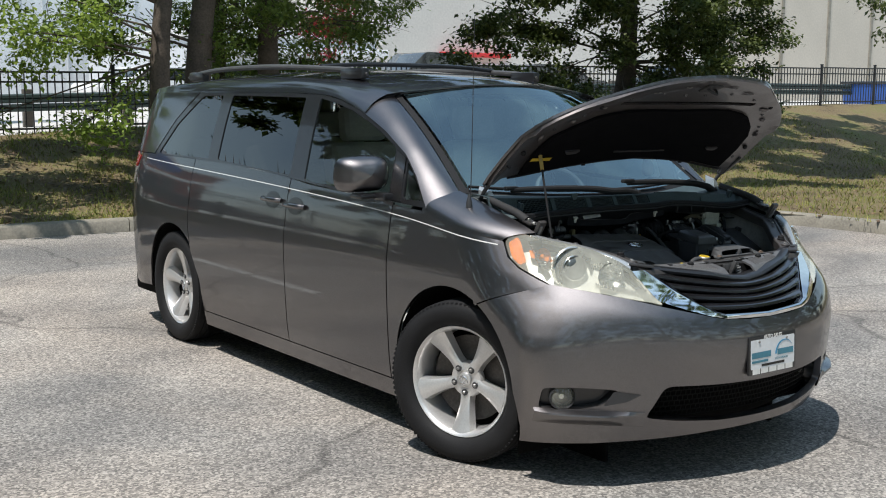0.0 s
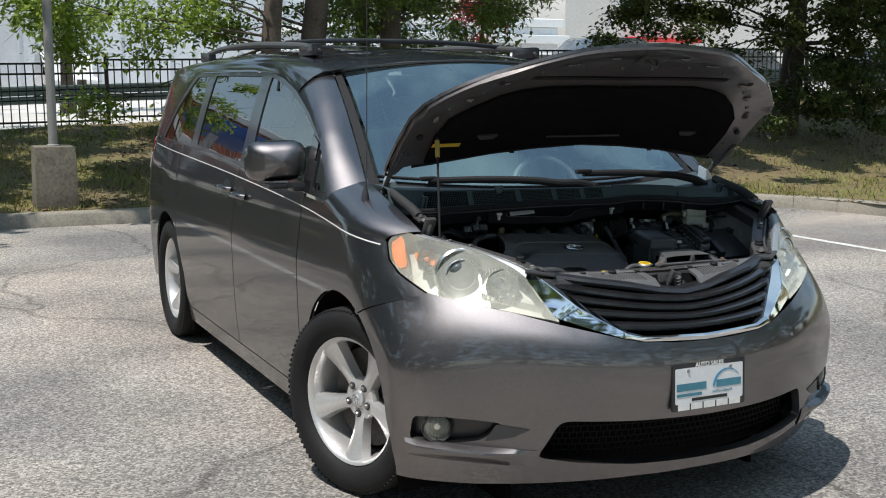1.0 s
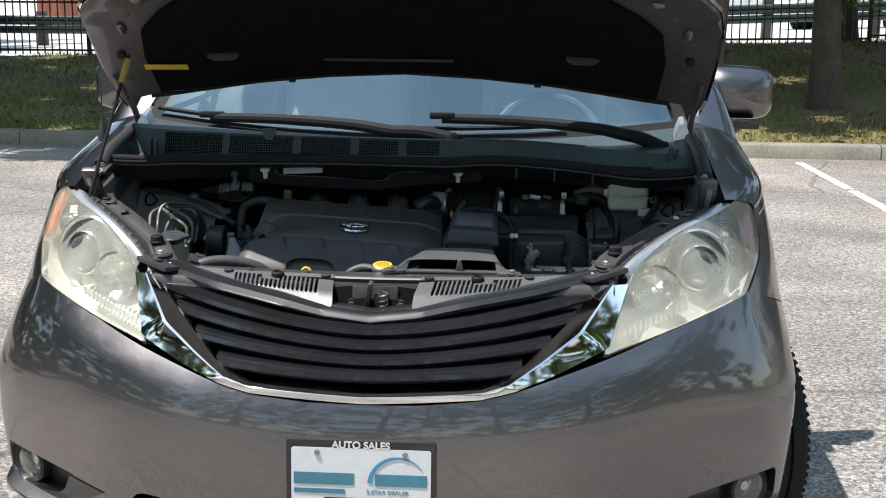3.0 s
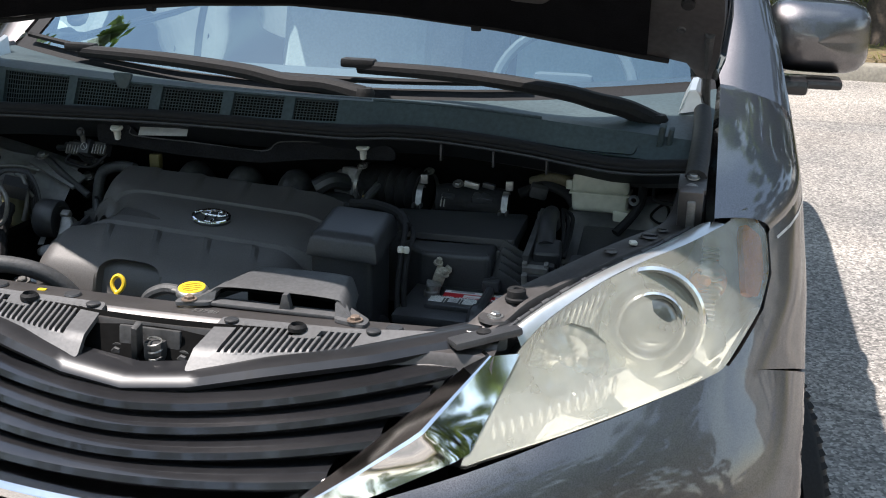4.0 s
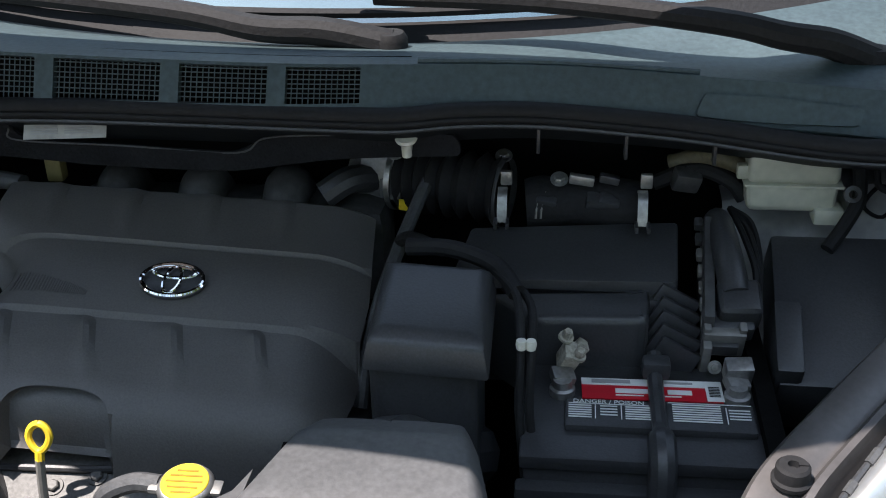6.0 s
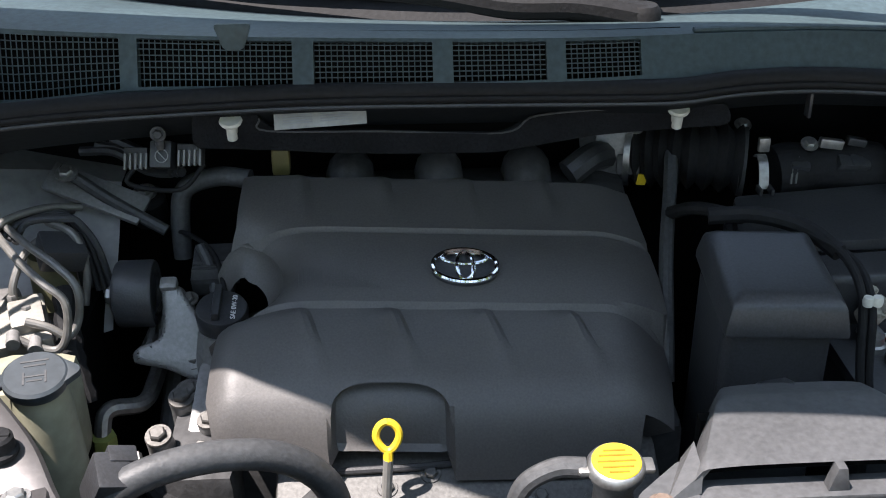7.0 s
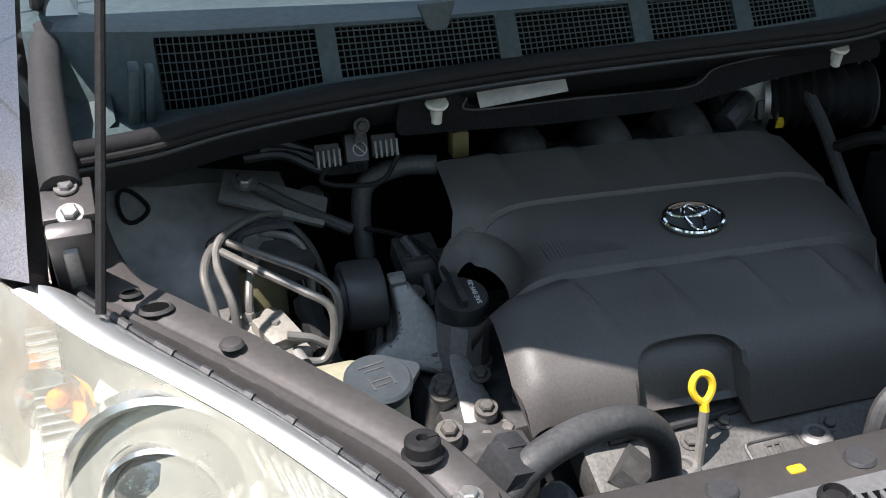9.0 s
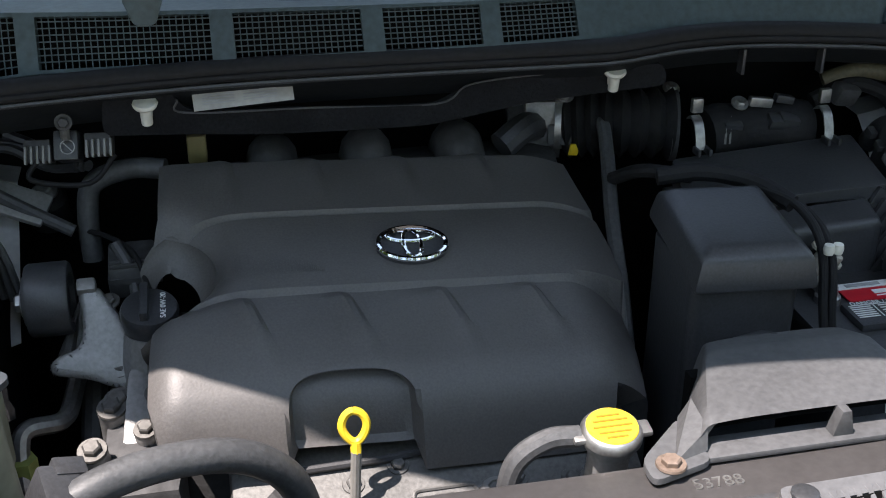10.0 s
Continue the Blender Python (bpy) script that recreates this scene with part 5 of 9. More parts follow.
for i in range(46):
    for k in range(6):
        z = 0.285 + 0.022 * k
        x = -0.5 + i * 0.0222 + (0.011 if k % 2 else 0)
        a, b = skin(px(x, z), z, -1), skin(px(x, z + 0.022), z + 0.022, -1)
        add_tube(bm, [a + Vector((0, 0.075, 0)), b + Vector((0, 0.075, 0))], 0.0025, 4, 1, False)
tagged(part("lower_mesh", bm, mat("matt_black_mesh", (0.004, 0.004, 0.004), 0.6, spec=0.15), van, "black honeycomb mesh in the lower opening", 0), kind="stuff")
# near-black sheet standing in for the shade behind the bumper openings
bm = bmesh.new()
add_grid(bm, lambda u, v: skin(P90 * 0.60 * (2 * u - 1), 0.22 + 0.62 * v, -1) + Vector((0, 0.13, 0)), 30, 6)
part("bumper_shade_sheet", bm, SHELL, van)

for s in (-1, 1):
    # fog lamp pocket and lamp
    bm = bmesh.new()
    o = [(abs(a), b) for a, b in FOGR]
    add_panel(bm, [(a, 0.375 + (b - 0.375) * 1.02) for a, b in o], lambda u, v: skin(u, v, s, 0) + Vector((-s * 0.01, 0.045, 0)), 0.03)
    n_ = len(o)
    ring0 = [bm.verts.new(skin(a, b, s)) for a, b in o]
    ring1 = [bm.verts.new(skin(a, b, s) + Vector((-s * 0.01, 0.05, 0))) for a, b in o]
    for i in range(n_):
        bm.faces.new((ring0[i], ring0[(i + 1) % n_], ring1[(i + 1) % n_], ring1[i]))
    pocket = part("fog_lamp_pocket", bm, GLOSSBLACK, van, "black fog lamp recess")
    # painted ledge that juts out below the lamp and runs out towards the middle
    bm = bmesh.new()

    def ledge(u, v):
        x = 0.575 + 0.300 * u
        k = min(1.0, u / 0.45) ** 1.3 * min(1.0, (1.04 - u) / 0.10)
        z, off = ((0.352, -0.020), (0.346, 0.002), (0.334, 0.034), (0.329, 0.037), (0.322, 0.034), (0.285, 0.004), (0.280, -0.010))[round(v * 6)]
        p = skin(px(x, 0.34), z, s)
        return p + Vector((s * 0.35, -0.94, 0)) * (off * k if off > 0 else off) + Vector((0, 0, -0.018 * (1 - u)))

    add_grid(bm, ledge, 24, 6)
    part("pocket_ledge", bm, PAINT, pocket, "grey painted ledge below the fog lamp")
    bm = bmesh.new()
    add_panel(bm, rounded(xz([(0.684, 0.420), (0.595, 0.404), (0.64, 0.375), (0.708, 0.358)]), 0.006, 2), lambda u, v: skin(u, v, s, 0.0025), 0.03)
    part("pocket_wing", bm, BLACK, pocket)
    c = skin(px(0.812, 0.390), 0.390, s) + Vector((-s * 0.010, 0.018, 0))
    m = frame_at(c, (0.87, 0.5 * s, 0), (0, 0, 1))
    bm = bmesh.new()
    add_lathe(bm, [(0.050, -0.03), (0.053, 0.006), (0.049, 0.012), (0.046, 0.006), (0.044, -0.002)], m, 28)
    part("fog_lamp_ring", bm, BLACK, pocket)
    bm = bmesh.new()
    add_lathe(bm, [(0.044, 0.0), (0.040, -0.018), (0.022, -0.036), (0, -0.04)], m, 28)
    part("reflector", bm, REFLECT, pocket)
    bm = bmesh.new()
    add_lathe(bm, [(0, -0.008), (0.011, -0.010), (0.012, -0.026)], m, 16)
    part("bulb", bm, REFLECT, pocket)
    bm = bmesh.new()
    add_lathe(bm, [(0.046, 0.004), (0.035, 0.010), (0.018, 0.014), (0, 0.015)], m, 28)
    g = part("lens", bm, LENS, pocket)
    g.visible_shadow = False

    # headlamp
    lampo = [(px(0.53, 0.768), 0.768), (px(0.493, 0.758), 0.758), (px(0.552, 0.893), 0.893), (px(0.575, 0.917), 0.917), (px(0.60, 0.936), 0.936), (px(0.653, 0.966), 0.966), (px(0.709, 0.986), 0.986), (px(0.769, 1.0), 1.0),
             (py(0.703, 1.016), 1.016), (py(0.762, 1.034), 1.034), (py(0.776, 0.987), 0.987), (py(0.737, 0.93), 0.93), (py(0.682, 0.89), 0.89), (py(0.597, 0.849), 0.849), (py(0.565, 0.832), 0.832), (px(0.74, 0.813), 0.813), (px(0.62, 0.787), 0.787)]
    topline = lampo[2:10]
    lampo = rounded(lampo, 0.012, 2)
    head = thing("headlamp", "", "")
    head.parent = van
    tagged(head, "large sun-hazed headlamp with amber side marker")
    bm = bmesh.new()
    add_panel(bm, lampo, lambda u, v: skin(u, v, s, 0.001), 0.03, lip=-0.018 if s < 0 else 0.018)
    g = part("lens", bm, LENS, head, "clear lens clouded by sun")
    g.visible_shadow = False

    def deep(u, v, d=0.055):
        return skin(u, v, s) + Vector((-s * 0.03, d, -0.03))
    bm = bmesh.new()
    add_panel(bm, lampo, lambda u, v: deep(u, v, 0.05), 0.03)
    n_ = len(lampo)
    r0 = [bm.verts.new(skin(a, b, s, -0.003)) for a, b in lampo]
    r1 = [bm.verts.new(deep(a, b, 0.05)) for a, b in lampo]
    for i in range(n_):
        bm.faces.new((r0[i], r0[(i + 1) % n_], r1[(i + 1) % n_], r1[i]))
    part("housing", bm, HOUSING, head, "pale reflective housing")
    bm = bmesh.new()
    mid = sum((skin(a, b, s) for a, b in lampo), Vector()) / n_
    r0 = [bm.verts.new(skin(a, b, s, -0.006) + (skin(a, b, s) - mid).normalized() * 0.003) for a, b in lampo]
    r1 = [bm.verts.new(deep(a, b, 0.055) + (skin(a, b, s) - mid).normalized() * 0.004) for a, b in lampo]
    for i in range(n_):
        bm.faces.new((r0[i], r0[(i + 1) % n_], r1[(i + 1) % n_], r1[i]))
    part("lamp_shell", bm, BLACK, head, "black lamp body")
    bm = bmesh.new()
    tl = [skin(a, b, s, -0.001) for a, b in topline[:-1]]
    rl = [Vector((s * a, b, c)) for a, b, c in ((0.528, 0.402, 0.909), (0.550, 0.430, 0.922), (0.580, 0.468, 0.937), (0.622, 0.520, 0.953), (0.665, 0.568, 0.968), (0.715, 0.626, 0.983), (0.765, 0.690, 1.001))]
    tl, rl = smooth_path(tl, 8), smooth_path(rl, 8)

    def flange(u, v):
        """Crowned silver strip between the lens and the wing rail."""
        a, b = tl[round(u * (len(tl) - 1))], rl[round(u * (len(rl) - 1))]
        return a.lerp(b, v) + Vector((0, 0, 0.010 * math.sin(math.pi * v) - (0.012 if v > 0.95 else 0)))
    add_grid(bm, flange, 44, 12)
    part("lens_flange", bm, SILVER, head, "silver flange along the lens")
    bm = bmesh.new()
    add_tube(bm, [flange(k / 14, 0.95) + Vector((0, 0, 0.004)) for k in range(15)], 0.003, 6, 3)
    part("flange_seal", bm, BLACK, head)
    for k in range(9):
        p, q = flange(0.08 + 0.10 * k, 0.93), flange(0.11 + 0.10 * k, 0.93)
        bm = bmesh.new()
        add_tube(bm, [p + Vector((0, 0, 0.004)), q + Vector((0, 0, 0.004))], 0.0042, 6)
        part("flange_clip", bm, HOSE, head)
    # projector
    c = skin(px(0.738, 0.893), 0.893, s) + Vector((-s * 0.012, 0.025, 0))
    m = frame_at(c, (0.95, 0.32 * s, 0), (0, 0.15, 1))
    bm = bmesh.new()
    add_lathe(bm, [(0.092, -0.028), (0.090, -0.010), (0.085, -0.006), (0.080, -0.012)], m, 36)
    add_lathe(bm, [(0.055, -0.008), (0.053, 0.006), (0.050, 0.009), (0.0475, 0.005), (0.046, -0.02)], m, 36)
    bezel = part("bezel", bm, REFLECT, head)
    # bowl in darkened chrome: its shade is put into the colour
    bm = bmesh.new()
    add_lathe(bm, [(0.081, -0.012), (0.070, -0.028), (0.060, -0.026), (0.055, -0.006)], m, 36)
    part("bezel_bowl", bm, mat("shaded_bowl_chrome", (0.30, 0.31, 0.29), 0.22, 0.8, 0.15, 20, 60) if s < 0 else bpy.data.materials["shaded_bowl_chrome"], bezel)
    bm = bmesh.new()
    add_lathe(bm, [(0.047, -0.004), (0.040, 0.008), (0.025, 0.015), (0.010, 0.018), (0, 0.0185)], m, 32)
    part("projector", bm, mat("projector_glass", (0.085, 0.095, 0.09), 0.06, 0.3, 0.15, 8, 40, coat=1.0) if s < 0 else bpy.data.materials["projector_glass"], head, "round glass projector")
    # amber bulb bowl behind the ribs
    c = skin(px(0.815, 0.935), 0.935, s) + Vector((-s * 0.014, 0.028, 0))
    bm = bmesh.new()
    add_lathe(bm, [(0.034, 0.010), (0.028, -0.004), (0.012, -0.016), (0, -0.018)], frame_at(c, (0.85, 0.5 * s, 0), (0, 0.15, 1)), 20)
    part("indicator_bowl", bm, REFLECT, head)
    bm = bmesh.new()
    add_lathe(bm, [(0.008, -0.012), (0.009, 0.002), (0.006, 0.008), (0, 0.010)], frame_at(c, (0.85, 0.5 * s, 0), (0, 0.15, 1)), 16)
    part("indicator_bulb", bm, AMBER, head, "amber indicator bulb")
    # high-beam bowl
    c = skin(px(0.615, 0.858), 0.858, s) + Vector((0, 0.045, 0))
    m = frame_at(c, (0.95, 0.3 * s, 0), (0, 0.15, 1))
    bm = bmesh.new()
    add_lathe(bm, [(0.060, 0.012), (0.055, 0.0), (0.035, -0.022), (0.012, -0.03), (0, -0.03)], m, 12)
    add_lathe(bm, [(0.012, -0.03), (0.012, 0.0), (0.006, 0.008), (0, 0.008)], m, 10)
    part("high_beam_bowl", bm, REFLECT, head, smooth=15)
    # ribbed trims along the lower edge and facets by the amber marker
    bm = bmesh.new()
    for k in range(14):
        x = 0.53 + 0.012 * k
        z = 0.785 + 0.24 * (x - 0.53)
        p = skin(px(x, z), z, s) + Vector((0, 0.03, 0.006))
        add_box(bm, p, (0.007, 0.03, 0.022), 0.002, seg=1)
    for k in range(16):
        z = 0.885 + 0.006 * k
        p = skin(px(0.835, z), z, s) + Vector((-s * 0.03, 0.02, 0))
        add_box(bm, p, (0.030, 0.012, 0.0026), 0.001, seg=1)
    part("trim_ribs", bm, REFLECT, head)
    # fluted reflector wall between projector and high beam, and stepped facets behind the lens
    bm = bmesh.new()
    for k in range(12):
        x = 0.560 + 0.0085 * k
        p = skin(px(x, 0.88), 0.88 + 0.004 * k, s) + Vector((0, 0.052, 0))
        add_box(bm, p, (0.0050, 0.012, 0.085 - 0.003 * k), 0.0015, Euler((0.3, 0.25 * s, 0)), 1)
    part("reflector_flutes", bm, REFLECT, head)
    bm = bmesh.new()
    add_panel(bm, rounded([(px(0.80, 0.91), 0.91), (px(0.855, 0.925), 0.925), (px(0.85, 0.955), 0.955), (px(0.80, 0.945), 0.945)], 0.006, 2), lambda u, v: skin(u, v, s) + Vector((-s * 0.03, 0.030, 0)), 0.02)
    part("amber_reflector", bm, AMBER, head, "amber inner reflector")
    bm = bmesh.new()
    am = [(py(y, z), z) for y, z in ((0.742, 1.012), (0.764, 0.985), (0.730, 0.932), (0.690, 0.902), (0.668, 0.914), (0.70, 0.960), (0.722, 0.993))]
    add_panel(bm, rounded(am, 0.01, 2), lambda u, v: skin(u, v, s, -0.0035), 0.02, lip=-0.012 if s < 0 else 0.012)
    part("amber_marker", bm, AMBER, head, "amber side marker")

# chrome grille surround, a wide U
def chrome_pt(u, v):
    t = 2 * u - 1
    k = abs(t)
    # inner and outer edges of the U
    out = [(0.0, 0.685), (0.24, 0.695), (0.31, 0.708), (0.40, 0.735), (0.505, 0.772), (0.552, 0.886)]
    inn = [(0.0, 0.703), (0.24, 0.712), (0.292, 0.726), (0.354, 0.770), (0.420, 0.822), (0.503, 0.893)]
    ks = [0, 0.35, 0.5, 0.68, 0.82, 1.0]
    o = [float(np.interp(k, ks, [q[i] for q in out])) for i in (0, 1)]
    n_ = [float(np.interp(k, ks, [q[i] for q in inn])) for i in (0, 1)]
    vv = min(1, v / 0.85)
    x, z = o[0] + (n_[0] - o[0]) * vv, o[1] + (n_[1] - o[1]) * vv
    wide = math.dist(o, n_)
    bulge = 0.42 * wide * (vv / 0.74 if vv < 0.74 else (1 - vv) / 0.26)
    return skin(px(x, z) * (1 if t >= 0 else -1), z, 1, 0.0) + Vector((0, -bulge - 0.004 + 0.075 * max(0, v - 0.85) / 0.15, 0))


bm = bmesh.new()
add_grid(bm, chrome_pt, 80, 20)
part("grille_surround", bm, CHROME, van, "broad chrome grille surround", 20)
# grille bars
grille = thing("grille", "", "")
grille.parent = van
tagged(grille, "black slatted radiator grille")
for k in range(4):
    t = k / 3
    zc, zs = 0.724 + 0.080 * t, 0.737 + 0.130 * t
    wx = 0.015 + float(np.interp(zs, [0.703, 0.712, 0.726, 0.770, 0.822, 0.893], [0.2, 0.24, 0.292, 0.354, 0.42, 0.503]))
    bm = bmesh.new()

    def bar(u, v):
        x = wx * (2 * u - 1)
        z = zc + (zs - zc) * (abs(2 * u - 1)) ** 1.6
        prof = [(0.036, 0.018), (0.006, 0.016), (-0.014, 0.008), (-0.018, -0.001), (-0.008, -0.010), (0.030, -0.014)]
        d, h = prof[round(v * 5)]
        p = skin(px(x, z), z, 1)
        return p + Vector((0, 0.022 + d, h))
    add_grid(bm, bar, 40, 5)
    part("slat", bm, mat("gloss_grey_black_slat", (0.012, 0.012, 0.0135), 0.20, 0, 0.2, 8, 90, coat=0.6, coat_rough=0.05) if k == 0 else bpy.data.materials["gloss_grey_black_slat"], grille)
# near-black sheet that gives the shade between the slats
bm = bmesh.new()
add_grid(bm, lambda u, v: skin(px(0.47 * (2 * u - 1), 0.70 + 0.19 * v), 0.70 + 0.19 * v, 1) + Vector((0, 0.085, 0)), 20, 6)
part("grille_shade_sheet", bm, SHELL, grille)

# number plate in its dealer frame
plate = thing("number_plate", "", "")
plate.parent = van
tagged(plate, "white dealer plate in a black frame")
PM = frame_at(Vector((0.0, 0.095, 0.532)), (1, 0, 0), (0, 0.05, 1))


def rect(w, h, cx=0.0, cy=0.0):
    return [(cx - w / 2, cy - h / 2), (cx + w / 2, cy - h / 2), (cx + w / 2, cy + h / 2), (cx - w / 2, cy + h / 2)]


bm = bmesh.new()
add_prism(bm, rounded(rect(0.308, 0.162), 0.008, 3), PM, 0.010, 0.002)
part("frame", bm, GLOSSBLACK, plate, "black plastic frame")
bm = bmesh.new()
add_prism(bm, rounded(rect(0.286, 0.122, 0, 0.004), 0.006, 3), PM @ Matrix.Translation((0, 0, 0.0102)), 0.001)
part("plate_sheet", bm, mat("plate_white", (0.70, 0.72, 0.74), 0.35, 0, 0.06, 6, 60), plate)


def bars(name, boxes, material, z=0.0118, parent=plate, m=PM):
    if name.endswith("_bar") and len(boxes) > 1:
        return [bars(name, [b], material, z, parent, m) for b in boxes]
    bm = bmesh.new()
    for w, h, cx, cy in boxes:
        add_prism(bm, rect(w, h, cx, cy), m @ Matrix.Translation((0, 0, z)), 0.0006)
    return part(name, bm, material, parent, smooth=0)


part("lettering", text_mesh("AUTO SALES", 0.021, PM @ Matrix.Translation((0.0, 0.0715, 0.0112)), 0.0004, 0.0006), WHITELABEL, plate, smooth=0)
part("lettering", text_mesh("5-STAR DEALER", 0.0125, PM @ Matrix.Translation((0.055, -0.0265, 0.0118)), 0.0003), TEALINK, plate, smooth=0)
bars("name_bar", [(0.124, 0.025, -0.076, 0.000), (0.106, 0.025, 0.082, 0.000)], TEALINK)
bars("line_bar", [(0.105, 0.010, -0.085, -0.0265)], TEALINK)
bars("web_bar", [(0.150, 0.010, 0, -0.0445)], BLACKINK)
bars("dealer_bar", [(0.048, 0.022, -0.108 + 0.054 * k, -0.068) for k in range(5)], WHITELABEL, 0.0108)
bm = bmesh.new()
for k in range(14):
    a0, a1 = math.radians(175 - 10 * k), math.radians(165 - 10 * k)
    w = 0.010 * (1 - k / 15)
    q = [(0.075 + 0.062 * math.cos(a0), -0.012 + 0.062 * math.sin(a0)), (0.075 + 0.062 * math.cos(a1), -0.012 + 0.062 * math.sin(a1)), (0.075 + (0.062 - w) * math.cos(a1), -0.012 + (0.062 - w) * math.sin(a1)), (0.075 + (0.062 - w) * math.cos(a0), -0.012 + (0.062 - w) * math.sin(a0))]
    add_prism(bm, q, PM @ Matrix.Translation((0, 0, 0.0121)), 0.0005)
part("arch_mark", bm, BLUEINK, plate, "blue swoosh mark", 0)
for x in (-0.09, 0.09):
    bm = bmesh.new()
    add_lathe(bm, [(0, 0.0145), (0.005, 0.0145), (0.006, 0.012), (0.006, 0.010)], PM @ Matrix.Translation((x, 0.055, 0)), 12)
    part("plate_screw", bm, STEEL, plate)

# ---------------------------------------------------------------- the bonnet, swung up on its hinges
HINGE, SWING = Vector((0, 1.15, 1.125)), radians(-54)
hood_mid = spline([0.24, 0.30, 0.45, 0.7, 1.0, 1.16], [0.83, 0.885, 0.972, 1.045, 1.108, 1.14])


def hood_pt(x, y, off=0.0):
    k = float(np.interp(y, [0.3, 0.5, 0.7, 1.1], [0.19, 0.10, 0.025, 0.0]))
    z = hood_mid(y) - k * x * x - 0.012 * max(0, abs(x) - 0.72) / 0.08 + off
    d = Vector((x, y, z)) - HINGE
    return HINGE + Matrix.Rotation(SWING, 3, "X") @ d


front = spline([0.0, 0.3, 0.45, 0.52, 0.62, 0.72, 0.785], [0.243, 0.283, 0.355, 0.398, 0.455, 0.535, 0.61])
half = [(x, front(x)) for x in np.linspace(0, 0.785, 18)] + [(0.80, 0.70), (0.806, 0.85), (0.802, 0.97), (0.79, 1.035), (0.768, 1.035), (0.745, 0.995), (0.69, 0.98), (0.39, 0.912), (0.2, 0.886), (0.0, 0.872)]
OUT = half + [(-x, y) for x, y in reversed(half[1:-1])]


def shrink(poly, d, c=(0, 0.64)):
    return [(x * (1 - d / 0.8), c[1] + (y - c[1]) * (1 - d / 0.36)) for x, y in poly]


hood = thing("hood", "", "")
hood.parent = van
tagged(hood, "raised bonnet, painted outside, black felt pad beneath")
bm = bmesh.new()
add_panel(bm, OUT, lambda x, y: hood_pt(x, y), 0.05, lip=0.012)
part("outer_skin", bm, PAINT, hood)
pad_half = [(0.0, 0.53), (0.20, 0.526), (0.33, 0.523), (0.43, 0.54), (0.50, 0.565), (0.585, 0.63), (0.65, 0.705), (0.668, 0.80), (0.662, 0.945), (0.39, 0.892), (0.2, 0.868), (0.0, 0.856)]
PADOUT = pad_half + [(-x, y) for x, y in reversed(pad_half[1:-1])]
slot = rounded([(-0.42, 0.456), (-0.2, 0.468), (0.0, 0.474), (0.2, 0.468), (0.45, 0.456), (0.45, 0.482), (0.2, 0.492), (0, 0.498), (-0.2, 0.492), (-0.42, 0.482)], 0.012, 2)
bm = bmesh.new()


def under(x, y):
    """Pressed inner frame: raised rim, dished middle."""
    e = min(1.0, abs(x) / 0.8)
    rib = 0.010 * math.sin(y * 40) * (0.25 if y > 0.5 else 1.0)
    return hood_pt(x, y, -0.028 - 0.012 * math.exp(-((y - front(min(0.8, abs(x))) - 0.05) / 0.03) ** 2) + 0.3 * rib * (1 if abs(x) > 0.45 else 0.4))


add_panel(bm, shrink(OUT, 0.014), under, 0.035, [dense(slot, 0.05)], -0.02)
part("inner_frame", bm, PAINT_INNER, hood, "dull grey pressed inner frame")
bm = bmesh.new()
add_panel(bm, PADOUT, lambda x, y: hood_pt(x, y, -0.044 - 0.006 * noise.noise(Vector((x * 5, y * 5, 1)))), 0.035, lip=-0.012)
part("insulation_pad", bm, PAD, hood, "black felt insulation pad")
# near-black panel behind the slot, painted shade of the hollow frame
bm = bmesh.new()
add_panel(bm, shrink(slot, 0.0), lambda x, y: hood_pt(x, y, -0.016), 0.05)
part("slot_shade_panel", bm, SHELL, hood)
# pressed hollows and bolts of the inner frame
for sx in (-1, 1):
    bm = bmesh.new()
    add_panel(bm, rounded([(sx * 0.415, 0.782), (sx * 0.505, 0.788), (sx * 0.485, 0.808), (sx * 0.43, 0.804)], 0.008, 2), lambda x, y: hood_pt(x, y, -0.053), 0.03, lip=-0.008)
    part("pad_tab", bm, PAINT_INNER, hood)
    for (x, y) in ((0.55, 0.47), (0.73, 0.80)):
        bm = bmesh.new()
        p, q = hood_pt(sx * x, y, -0.03), hood_pt(sx * x, y, -0.06)
        add_lathe(bm, [(0.012, 0), (0.012, 0.008), (0.008, 0.012), (0, 0.012)], frame_at(p, (1, 0, 0), (q - p).cross(Vector((1, 0, 0)))), 10)
        part("rubber_stop", bm, RUBBER, hood)
bm = bmesh.new()
add_panel(bm, rounded([(-0.20, 0.797), (0.135, 0.797), (0.135, 0.804), (-0.20, 0.804)], 0.004, 2), lambda x, y: hood_pt(x, y, -0.054 + 0.02 * x * x), 0.03, lip=-0.004)
part("pad_strip", bm, PAINT_INNER, hood)
# dents, drain slots and screws pressed into the frame's front rim
for x, y, w, h in ((-0.30, 0.385, 0.075, 0.016), (-0.16, 0.335, 0.055, 0.014), (0.14, 0.335, 0.055, 0.014), (0.30, 0.385, 0.075, 0.016), (-0.52, 0.49, 0.05, 0.022), (0.54, 0.50, 0.05, 0.022), (-0.62, 0.58, 0.035, 0.020), (0.62, 0.58, 0.035, 0.020), (-0.70, 0.70, 0.022, 0.040), (0.71, 0.70, 0.022, 0.040)):
    bm = bmesh.new()
    add_panel(bm, rounded([(x - w / 2, y - h / 2), (x + w / 2, y - h / 2), (x + w / 2, y + h / 2), (x - w / 2, y + h / 2)], h * 0.45, 4), lambda a, b: under(a, b) + (hood_pt(a, b, -0.02) - hood_pt(a, b)) * (0.30 + 0.5 * max(0.0, 1 - ((a - x) / w * 2) ** 2 - ((b - y) / h * 2) ** 2)), 0.008)
